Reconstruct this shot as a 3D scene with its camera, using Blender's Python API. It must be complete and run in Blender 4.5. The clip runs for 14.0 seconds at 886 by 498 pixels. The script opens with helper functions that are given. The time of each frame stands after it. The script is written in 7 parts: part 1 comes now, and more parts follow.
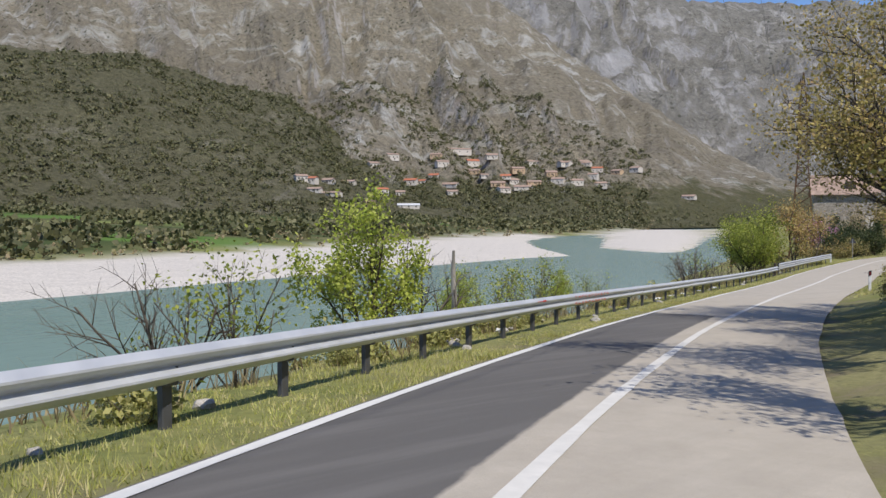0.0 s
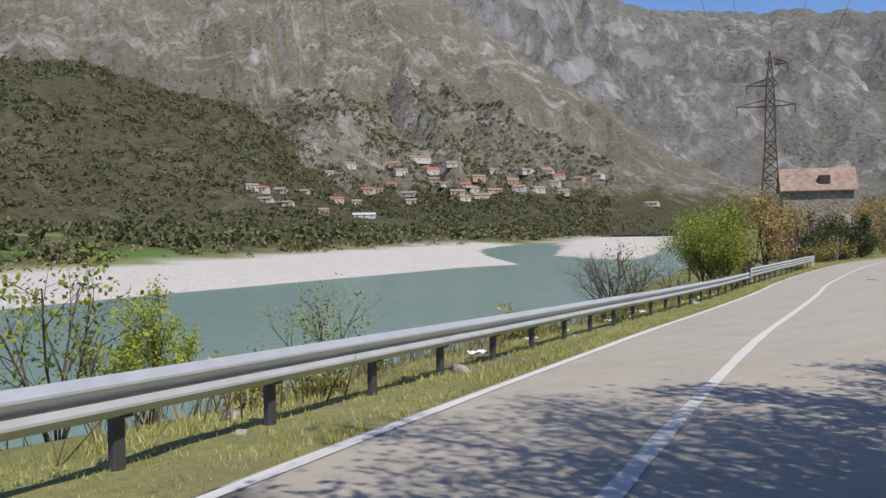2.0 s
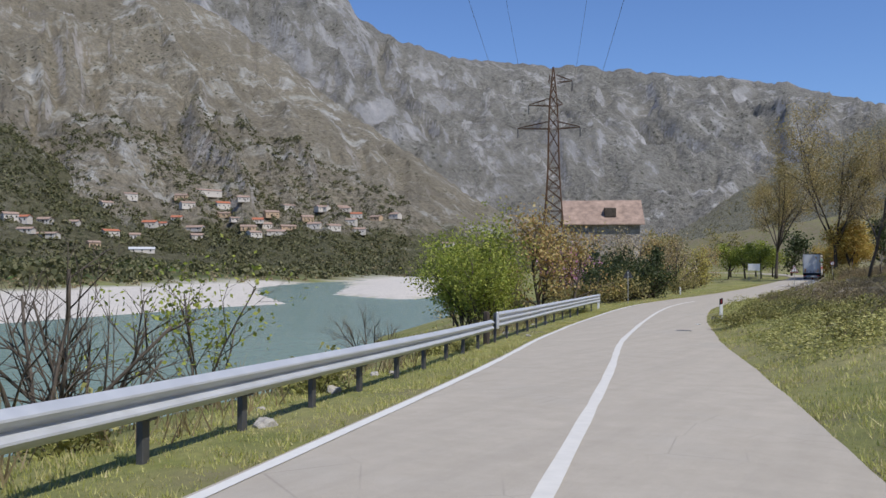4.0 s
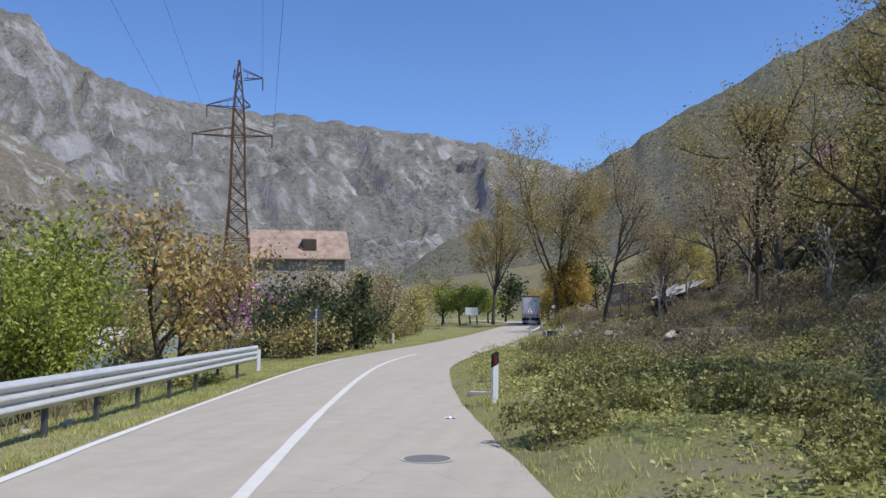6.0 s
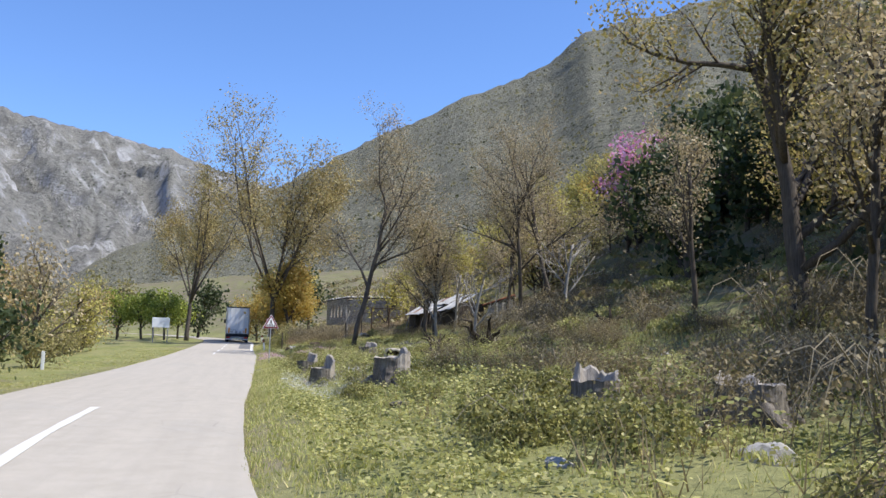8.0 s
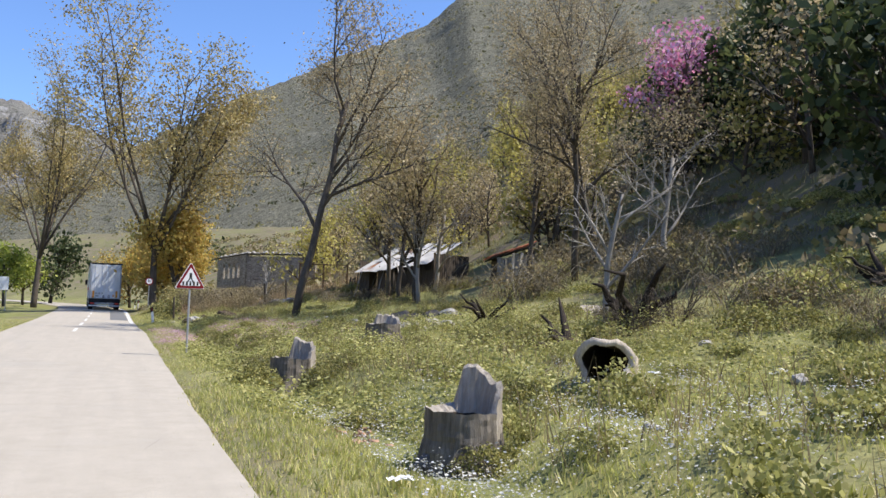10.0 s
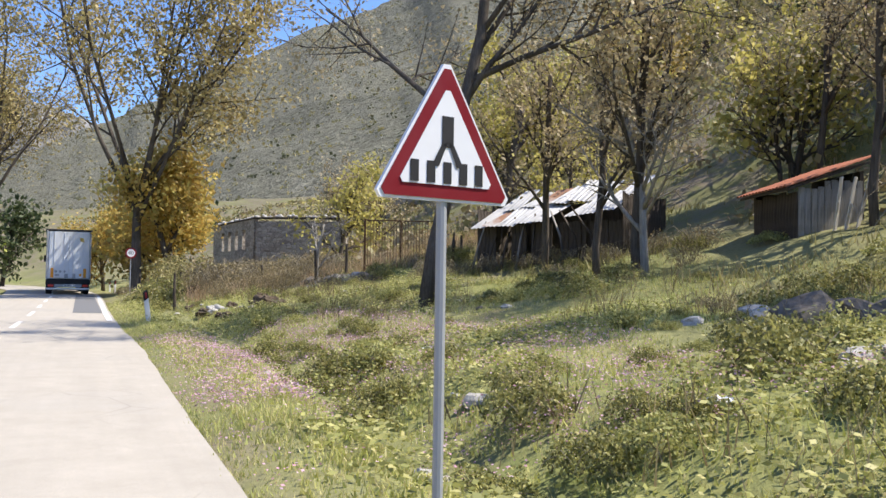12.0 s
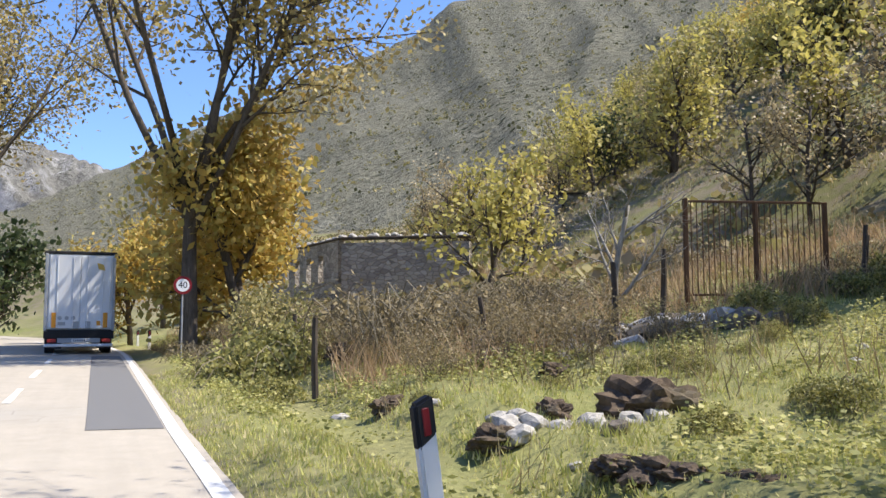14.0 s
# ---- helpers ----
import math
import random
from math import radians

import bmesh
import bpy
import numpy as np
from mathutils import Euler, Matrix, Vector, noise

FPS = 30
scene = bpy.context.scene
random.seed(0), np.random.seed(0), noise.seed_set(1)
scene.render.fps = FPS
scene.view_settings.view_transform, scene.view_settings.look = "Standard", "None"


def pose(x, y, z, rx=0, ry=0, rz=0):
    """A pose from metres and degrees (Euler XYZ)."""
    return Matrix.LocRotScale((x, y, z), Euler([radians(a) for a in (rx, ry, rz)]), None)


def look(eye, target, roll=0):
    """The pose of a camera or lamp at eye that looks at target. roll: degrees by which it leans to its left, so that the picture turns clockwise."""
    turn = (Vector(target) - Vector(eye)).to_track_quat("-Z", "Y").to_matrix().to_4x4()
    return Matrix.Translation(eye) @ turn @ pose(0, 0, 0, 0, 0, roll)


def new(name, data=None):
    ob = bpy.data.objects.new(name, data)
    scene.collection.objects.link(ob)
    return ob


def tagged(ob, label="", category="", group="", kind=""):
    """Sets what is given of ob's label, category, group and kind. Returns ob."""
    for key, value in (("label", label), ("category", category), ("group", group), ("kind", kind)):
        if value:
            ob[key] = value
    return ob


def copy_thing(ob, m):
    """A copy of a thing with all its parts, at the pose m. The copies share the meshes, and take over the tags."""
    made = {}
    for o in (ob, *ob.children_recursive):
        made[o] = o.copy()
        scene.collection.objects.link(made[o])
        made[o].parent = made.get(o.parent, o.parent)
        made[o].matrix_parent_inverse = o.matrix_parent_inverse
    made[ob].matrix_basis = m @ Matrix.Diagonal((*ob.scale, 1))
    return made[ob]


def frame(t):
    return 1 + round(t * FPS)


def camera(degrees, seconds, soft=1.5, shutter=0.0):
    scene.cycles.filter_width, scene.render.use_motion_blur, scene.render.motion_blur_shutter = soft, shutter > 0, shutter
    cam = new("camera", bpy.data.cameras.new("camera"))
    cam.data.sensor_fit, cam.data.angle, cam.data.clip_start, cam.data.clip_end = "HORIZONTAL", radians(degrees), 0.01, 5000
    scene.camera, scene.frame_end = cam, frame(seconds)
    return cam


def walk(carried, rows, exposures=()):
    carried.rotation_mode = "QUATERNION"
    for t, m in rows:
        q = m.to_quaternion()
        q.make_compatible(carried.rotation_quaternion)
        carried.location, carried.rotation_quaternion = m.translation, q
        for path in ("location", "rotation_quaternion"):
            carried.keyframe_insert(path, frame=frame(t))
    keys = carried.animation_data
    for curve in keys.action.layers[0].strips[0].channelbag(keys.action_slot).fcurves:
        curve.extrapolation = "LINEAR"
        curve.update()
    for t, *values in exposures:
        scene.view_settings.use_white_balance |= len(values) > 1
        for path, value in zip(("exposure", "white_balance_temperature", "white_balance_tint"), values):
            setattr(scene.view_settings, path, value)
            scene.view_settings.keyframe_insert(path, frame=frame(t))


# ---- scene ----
# ---- camera and walk ----
cam = camera(52.9, 14.0, soft=1.5)
# seconds, place, (yaw, pitch, roll)
ROWS = [
    (0, (25.66, -102.57, 4.54), (41.85, -1.98, 0.23)),
    (0.5, (23.46, -97.58, 4.21), (42.76, -4.3, 0.88)),
    (1, (21.42, -92.52, 3.92), (43.82, -5.0, 0.84)),
    (1.5, (19.41, -87.47, 3.64), (43.16, -3.54, 0.83)),
    (2, (17.46, -82.41, 3.38), (39.75, -1.31, 0.88)),
    (2.5, (15.62, -77.31, 3.12), (36.08, -0.25, -0.04)),
    (3, (13.91, -72.12, 2.87), (31.91, 0.73, 0.09)),
    (3.2, (13.27, -70.01, 2.78), (30.19, 0.48, 0.26)),
    (5.3, (7.52, -46.92, 2.0), (17.8, 3.75, -0.25)),
    (5.5, (7.01, -44.64, 1.94), (14.28, 4.19, 0.17)),
    (6, (5.73, -38.93, 1.79), (8.63, 4.31, 0.21)),
    (6.5, (4.44, -33.2, 1.65), (-1.56, 5.53, 0.36)),
    (7, (3.2, -27.51, 1.57), (-4.54, 7.36, -0.22)),
    (7.2, (2.74, -25.25, 1.55), (-5.46, 6.88, -0.56)),
    (9.3, (0.03, -2.15, 1.53), (-20.08, 5.47, -2.43)),
    (9.5, (0.0, 0.0, 1.53), (-20.08, 5.41, -2.29)),
    (10, (0.04, 5.33, 1.51), (-20.22, 3.88, -1.81)),
    (10.5, (0.14, 10.63, 1.5), (-21.87, 0.53, -1.65)),
    (11, (0.22, 15.93, 1.47), (-22.32, 0.27, -1.97)),
    (11.5, (0.26, 21.28, 1.43), (-22.05, 1.37, -1.5)),
    (12, (0.29, 26.69, 1.43), (-21.79, 2.36, -0.83)),
    (12.5, (0.26, 32.14, 1.46), (-21.63, 3.47, -0.98)),
    (13, (0.19, 37.54, 1.51), (-21.45, 3.9, -0.72)),
    (13.5, (0.09, 42.84, 1.55), (-21.27, 4.5, -0.32)),
    (14, (0.0, 48.03, 1.61), (-20.96, 4.95, 0.13)),
]
walk(cam, [(t, pose(*p, 90 + r[1], r[2], r[0])) for t, p, r in ROWS],
     exposures=[(0, -0.08, 6400, 10), (3, -0.22, 6350, 10), (5.5, -0.24, 5800, 10), (6.5, 0.22, 6150, 10), (7, 0.32, 6050, 10), (9.5, 0.58, 6250, 10), (10.5, 0.47, 6400, 10),
                (11, 0.55, 6400, 10), (12, 0.74, 6400, 10), (13, 0.5, 6400, 10), (13.5, 0.75, 6500, 10), (14, 0.75, 6500, 10)])

# ---- sky and sun ----
SUN_EL, SUN_AZ = radians(55), radians(109)      # azimuth clockwise from +y
world = bpy.data.worlds.new("sky")
scene.world = world
world.use_nodes = True
wn = world.node_tree
sky = wn.nodes.new("ShaderNodeTexSky")
sky.sky_type, sky.sun_disc = "NISHITA", False
sky.sun_elevation, sky.sun_rotation = SUN_EL, SUN_AZ
sky.air_density, sky.dust_density, sky.ozone_density = 1.0, 0.3, 5.0
tint = wn.nodes.new("ShaderNodeMix")
tint.data_type, tint.blend_type = "RGBA", "MULTIPLY"
tint.inputs[0].default_value = 1.0
tint.inputs[7].default_value = (0.9, 0.97, 1.17, 1)
wn.links.new(sky.outputs[0], tint.inputs[6])
wn.links.new(tint.outputs[2], wn.nodes["Background"].inputs[0])
wn.nodes["Background"].inputs[1].default_value = 0.125
sun = new("sun", bpy.data.lights.new("sun", "SUN"))
sun.data.energy, sun.data.angle, sun.data.color = 4.6, radians(0.55), (1.0, 0.93, 0.83)
sun.matrix_basis = look((math.sin(SUN_AZ) * math.cos(SUN_EL) * 50, math.cos(SUN_AZ) * math.cos(SUN_EL) * 50,
                         math.sin(SUN_EL) * 50), (0, 0, 0))

# ---- small tools ----
rng = np.random.default_rng(7)


def vnoise(x, y, seed=0):
    """Smooth value noise on arrays, 0 to 1."""
    xi, yi = np.floor(x).astype(np.int64), np.floor(y).astype(np.int64)
    xf, yf = x - xi, y - yi
    u, v = xf * xf * (3 - 2 * xf), yf * yf * (3 - 2 * yf)

    def h(a, b):
        n = (a * 374761393 + b * 668265263 + seed * 974711) & 0x7FFFFFFF
        n = ((n ^ (n >> 13)) * 1274126177) & 0x7FFFFFFF
        return ((n ^ (n >> 16)) & 0xFFFF) / 65535.0
    a, b, c, d = h(xi, yi), h(xi + 1, yi), h(xi, yi + 1), h(xi + 1, yi + 1)
    return (a * (1 - u) + b * u) * (1 - v) + (c * (1 - u) + d * u) * v


def fbm(x, y, octaves=5, seed=0, ridged=False):
    x, y = np.asarray(x, float), np.asarray(y, float)
    out, amp, tot = 0.0, 1.0, 0.0
    for o in range(octaves):
        n = vnoise(x * 2 ** o + 17.3 * o, y * 2 ** o - 9.1 * o, seed + o)
        n = 1 - np.abs(2 * n - 1) if ridged else n
        out, tot, amp = out + amp * n, tot + amp, amp * 0.5
    return out / tot


def sstep(a, b, x):
    t = np.clip((np.asarray(x, float) - a) / (b - a), 0, 1)
    return t * t * (3 - 2 * t)


def mesh_from(name, verts, faces, mat=None, smooth=False, mats=None, fmat=None):
    me = bpy.data.meshes.new(name)
    me.from_pydata([tuple(v) for v in verts] if not isinstance(verts, list) else verts, [], faces)
    for m in (mats or ([mat] if mat else [])):
        me.materials.append(m)
    if fmat is not None:
        me.polygons.foreach_set("material_index", np.asarray(fmat, np.int32))
    if smooth:
        me.polygons.foreach_set("use_smooth", np.ones(len(me.polygons), bool))
    me.update()
    return me


def grid_faces(nu, nv, wrap=False):
    f = []
    for i in range(nu - 1):
        for j in range(nv - 1 if not wrap else nv):
            k = (j + 1) % nv
            f.append((i * nv + j, (i + 1) * nv + j, (i + 1) * nv + k, i * nv + k))
    return f


def part(name, data, material, parent, label="", m=None, smooth=False):
    """One mesh object under a thing; data is a bmesh or a mesh."""
    if isinstance(data, bmesh.types.BMesh):
        me = bpy.data.meshes.new(name)
        if smooth:
            for f in data.faces:
                f.smooth = True
        data.to_mesh(me)
        data.free()
        me.materials.append(material)
    else:
        me = data
    ob = new(name, me)
    ob.parent = parent
    if m is not None:
        ob.matrix_basis = m
    if label:
        ob["label"] = label
    return ob


def thing(name, label, category, m=None, group="", kind=""):
    ob = new(name)
    ob.empty_display_size = 0.2
    if m is not None:
        ob.matrix_basis = m
    return tagged(ob, label, category, group, kind)


def box(sx, sy, sz, bev=0.0, at=(0, 0, 0), seg=1, bm=None):
    """A box centred on at; bevelled edges."""
    b = bmesh.new()
    bmesh.ops.create_cube(b, size=1, matrix=Matrix.Translation(at) @ Matrix.Diagonal((sx, sy, sz, 1)))
    if bev:
        bmesh.ops.bevel(b, geom=b.edges[:], offset=bev, segments=seg, affect="EDGES")
    if bm is None:
        return b
    me = bpy.data.meshes.new("tmp")
    b.to_mesh(me)
    b.free()
    bm.from_mesh(me)
    bpy.data.meshes.remove(me)
    return bm


def tube(points, radii, sides=6, cap=True):
    """Verts and faces of a tube along points."""
    pts = [Vector(p) for p in points]
    verts, faces = [], []
    up = Vector((0.13, 0.31, 0.94))
    for i, p in enumerate(pts):
        d = (pts[min(i + 1, len(pts) - 1)] - pts[max(i - 1, 0)]).normalized()
        a = d.cross(up)
        a = a.normalized() if a.length > 1e-4 else Vector((1, 0, 0))
        b = d.cross(a)
        for k in range(sides):
            w = 2 * math.pi * k / sides
            verts.append(p + (a * math.cos(w) + b * math.sin(w)) * radii[i])
    n = len(pts)
    for i in range(n - 1):
        for k in range(sides):
            k2 = (k + 1) % sides
            faces.append((i * sides + k, i * sides + k2, (i + 1) * sides + k2, (i + 1) * sides + k))
    if cap:
        faces.append(tuple(range(sides - 1, -1, -1)))
        faces.append(tuple(range((n - 1) * sides, n * sides)))
    return verts, faces


def joined(pieces):
    """Join lists of (verts, faces)."""
    V, F = [], []
    for v, f in pieces:
        o = len(V)
        V.extend(v)
        F.extend([tuple(i + o for i in q) for q in f])
    return V, F


# ---- materials ----
class N:
    """Short node building."""

    def __init__(self, name):
        self.mat = bpy.data.materials.new(name)
        self.mat.use_nodes = True
        self.t = self.mat.node_tree
        self.b = self.t.nodes["Principled BSDF"]
        self.co = self.t.nodes.new("ShaderNodeTexCoord").outputs["Object"]

    def put(self, sock, v):
        if isinstance(v, bpy.types.NodeSocket):
            self.t.links.new(v, sock)
        elif isinstance(v, (int, float)):
            sock.default_value = v
        else:
            sock.default_value = (*v, 1) if len(v) == 3 and len(sock.default_value) == 4 else v

    def noise(self, scale, detail=4, rough=0.6, co=None, dist=0.0, stretch=None):
        n = self.t.nodes.new("ShaderNodeTexNoise")
        n.inputs["Scale"].default_value, n.inputs["Detail"].default_value = scale, detail
        n.inputs["Roughness"].default_value, n.inputs["Distortion"].default_value = rough, dist
        co = co or self.co
        if stretch:
            mp = self.t.nodes.new("ShaderNodeMapping")
            mp.inputs["Scale"].default_value = stretch
            self.put(mp.inputs[0], co)
            co = mp.outputs[0]
        self.put(n.inputs["Vector"], co)
        return n.outputs["Fac"]

    def voronoi(self, scale, feature="F1", co=None):
        n = self.t.nodes.new("ShaderNodeTexVoronoi")
        n.feature = feature
        n.inputs["Scale"].default_value = scale
        self.put(n.inputs["Vector"], co or self.co)
        return n.outputs["Distance"]

    def ramp(self, fac, *stops):
        n = self.t.nodes.new("ShaderNodeValToRGB")
        e = n.color_ramp.elements
        while len(e) < len(stops):
            e.new(0.5)
        for el, (p, c) in zip(e, stops):
            el.position = p
            el.color = (*c, 1) if not isinstance(c, (int, float)) else (c, c, c, 1)
        self.put(n.inputs[0], fac)
        return n.outputs[0]

    def mix(self, fac, a, b, mode="MIX"):
        n = self.t.nodes.new("ShaderNodeMix")
        n.data_type, n.blend_type = "RGBA", mode
        self.put(n.inputs[0], fac)
        self.put(n.inputs[6], a)
        self.put(n.inputs[7], b)
        return n.outputs[2]

    def math(self, op, a, b=0.0):
        n = self.t.nodes.new("ShaderNodeMath")
        n.operation = op
        self.put(n.inputs[0], a)
        self.put(n.inputs[1], b)
        return n.outputs[0]

    def attr(self, name):
        n = self.t.nodes.new("ShaderNodeAttribute")
        n.attribute_name = name
        return n.outputs["Color"]

    def rand(self):
        return self.t.nodes.new("ShaderNodeObjectInfo").outputs["Random"]

    def island(self):
        return self.t.nodes.new("ShaderNodeNewGeometry").outputs["Random Per Island"]

    def xyz(self, i, co=None):
        n = self.t.nodes.new("ShaderNodeSeparateXYZ")
        self.put(n.inputs[0], co or self.co)
        return n.outputs[i]

    def done(self, color, rough=0.8, bump=None, strength=0.3, dist=0.02, metal=0.0, spec=0.3, trans=None):
        self.put(self.b.inputs["Base Color"], color)
        self.put(self.b.inputs["Roughness"], rough)
        self.put(self.b.inputs["Metallic"], metal)
        self.put(self.b.inputs["Specular IOR Level"], spec)
        if bump is not None:
            n = self.t.nodes.new("ShaderNodeBump")
            n.inputs["Strength"].default_value, n.inputs["Distance"].default_value = strength, dist
            self.put(n.inputs["Height"], bump)
            self.t.links.new(n.outputs[0], self.b.inputs["Normal"])
        if trans:
            d = self.t.nodes.new("ShaderNodeBsdfTranslucent")
            self.put(d.inputs[0], color)
            m = self.t.nodes.new("ShaderNodeMixShader")
            m.inputs[0].default_value = trans
            self.t.links.new(self.b.outputs[0], m.inputs[1])
            self.t.links.new(d.outputs[0], m.inputs[2])
            self.t.links.new(m.outputs[0], self.t.nodes["Material Output"].inputs[0])
        return self.mat


def plain(name, c, rough=0.6, metal=0.0, var=0.15, scale=6.0, spec=0.4, bump=0.1, fine=40.0):
    n = N(name)
    a = n.noise(scale, 5)
    f = n.noise(fine, 3)
    dark = tuple(v * (1 - var) for v in c)
    lite = tuple(min(1, v * (1 + var)) for v in c)
    return n.done(n.mix(n.math("MULTIPLY", a, 1.0), dark, lite), n.ramp(a, (0.3, max(0, rough - 0.1)), (0.7, min(1, rough + 0.1))),
                  f, bump, 0.004, metal, spec)
# ---- plan: road, river, slopes ----
CEN_Y = [-320, -200, -160, -130, -110, -95, -85, -75, -65, -55, -45, -36, -25, -15, -6, 5, 30, 60, 85, 100, 120, 150, 200, 320]
CEN_X = [150, 76, 52, 36.6, 27.4, 20.9, 17.1, 13.9, 11.0, 8.55, 6.1, 3.7, 1.45, -0.3, -1.5, -1.75, -1.6, -1.45, -1.6, -2.6, -6, -16, -42, -130]
RZ_Y = [-320, -130, -110, -100, -90, -80, -70, -60, -50, -40, -30, -20, 0, 20, 40, 60, 90, 150, 320]
RZ_Z = [9, 4.3, 3.4, 2.87, 2.28, 1.76, 1.28, 0.9, 0.59, 0.32, 0.1, 0.03, 0.02, -0.05, 0.03, 0.25, 0.6, 0.9, 1.0]
_ys = np.arange(-320, 320.01, 1.0)


def _smooth(a, n):
    k = np.hanning(n)
    k /= k.sum()
    return np.convolve(np.pad(a, n // 2, mode="edge"), k, "valid")


_cx = _smooth(np.interp(_ys, CEN_Y, CEN_X), 15)
_rz = _smooth(np.interp(_ys, RZ_Y, RZ_Z), 15)


def cen(y):
    return np.interp(y, _ys, _cx)


def road_z(y):
    return np.interp(y, _ys, _rz)


def half_r(y):      # centre line to the right edge
    return np.interp(y, [-100, -60, -40, -30, -20, -10, 0, 10, 45, 52, 60, 90], [2.45, 2.55, 2.95, 2.9, 2.6, 2.52, 2.75, 2.88, 2.88, 2.66, 2.56, 2.7])


def half_l(y):
    return np.interp(y, [-100, -60, -40, -28, -15, -5, 80], [2.48, 2.55, 2.65, 2.82, 2.65, 2.5, 2.6])


def near_bank(y):   # x of the river's near shore
    return np.interp(y, [-400, -110, -60, -20, 20, 60, 160, 300, 600], [80, -2, -12, -20, -40, -52, -88, -150, -300])


def far_bank(y):
    return np.interp(y, [-400, -150, -60, -10, 65, 84, 133, 190, 292, 600], [-70, -72, -80, -89, -99, -97, -144, -190, -245, -400])


def far_top(y):     # outer edge of the gravel bar
    return np.interp(y, [-400, -100, 48, 182, 275, 490, 900], [-120, -130, -172, -225, -240, -300, -520])


WATER_Z = -5.0


def second_bar(x, y):
    a = np.interp(y, [112, 138, 319, 461, 700], [-92, -127, -236, -300, -420])
    return sstep(-2, 9, x - a) * sstep(9, 20, near_bank(y) - x) * sstep(106, 126, y) * (1 - sstep(480, 560, y))


def ground_z(x, y):
    """Height of the ground sheet."""
    x, y = np.asarray(x, float), np.asarray(y, float)
    c, rz = cen(y), road_z(y)
    d = x - c
    er, el = d - half_r(y), -d - half_l(y)          # metres outside either edge
    # uphill side
    f = np.where(y < 0, 0.75 + 0.25 * sstep(-30, 0, y), 1.0)
    ridge = 0.45 * (y - 48)
    tame = 1 - 0.5 * sstep(70, 150, y) * (1 - sstep(0, 34, x - ridge))
    knots = [0, 0.6, 1.2, 2.2, 4, 8, 12, 16, 21, 30, 45, 70, 120, 300, 900, 4000]
    up = np.interp(er, knots, [0, 0.08, 0.2, 0.28, 0.45, 0.85, 1.6, 2.7, 4.5, 10, 19, 30, 44, 60, 80, 100])
    up_s = np.interp(er, knots, [0, 0.06, 0.2, 0.5, 1.0, 1.6, 2.2, 3.0, 4.6, 9, 17, 28, 44, 60, 80, 100])
    w = sstep(-45, -15, y)
    up = (up * w + up_s * (1 - w)) * np.where(er > 25, tame, 1 - (1 - tame) * np.clip((er - 10) / 15, 0, 1))
    ditch = -0.5 * np.exp(-((er - 2.1) / 0.75) ** 2) * sstep(-12, 8, y)
    bumps = (fbm(x * 0.35, y * 0.35, 4, 3) - 0.5) * np.clip(er / 4, 0, 1) * 0.8 + (fbm(x * 1.3, y * 1.3, 3, 8) - 0.5) * 0.25 * np.clip(er - 0.6, 0, 1)
    knoll = 0.4 * np.exp(-((x - 12.5) ** 2 + (y - 65.0) ** 2) / 40.0)
    right = rz + up + ditch + bumps + knoll
    # river side
    nb, fb, ft = near_bank(y), far_bank(y), far_top(y)
    span = np.maximum((c - half_l(y)) - nb, 4.0)
    q = np.clip((el - 1.6) / (span - 1.6), 0, 1)
    shape = np.where(y < -5, q ** 1.3, q ** 1.6)
    land = rz - 0.04 * np.clip(el, 0, 1.6) + (WATER_Z - 0.4 - rz) * shape
    land = land + (fbm(x * 0.5, y * 0.5, 4, 5) - 0.5) * 0.5 * np.clip((el - 1.4) / 2, 0, 1) * (1 - q)
    bed = WATER_Z - 1.5
    s = nb - x
    left = np.where(s < 0, land, WATER_Z - 0.4 - np.minimum(s * 0.15, 1.1))
    g = fb - x
    bar = WATER_Z - 0.5 + sstep(-10, 14, g) * 1.0 + np.clip(g / np.maximum(fb - ft, 1), 0, 1) * 0.8 + (fbm(x * 0.05, y * 0.05, 3, 11) - 0.5) * 0.7 * sstep(0, 20, g)
    plain_z = np.clip(ft - x, 0, 5000)
    plain_h = WATER_Z + 1.3 + 1.6 * sstep(0, 25, plain_z) + np.minimum(plain_z, 700) * 0.046 + (fbm(x * 0.02, y * 0.02, 3, 12) - 0.5) * 2.0 * sstep(0, 60, plain_z)
    left = np.where(g > -12, np.maximum(np.where(x < ft, plain_h, bar), WATER_Z - 1.4), left)
    # second bar upstream, beyond the side channel
    left = np.where(second_bar(x, y) > 0.02, np.maximum(left, WATER_Z - 0.5 + 1.2 * second_bar(x, y)), left)
    z = np.where(er > 0, right, np.where(el > 0, left, rz - 0.05))
    z = np.where((er > 0) & (er < 0.4), rz - 0.05 + 0.05 * er / 0.4, z)
    return z


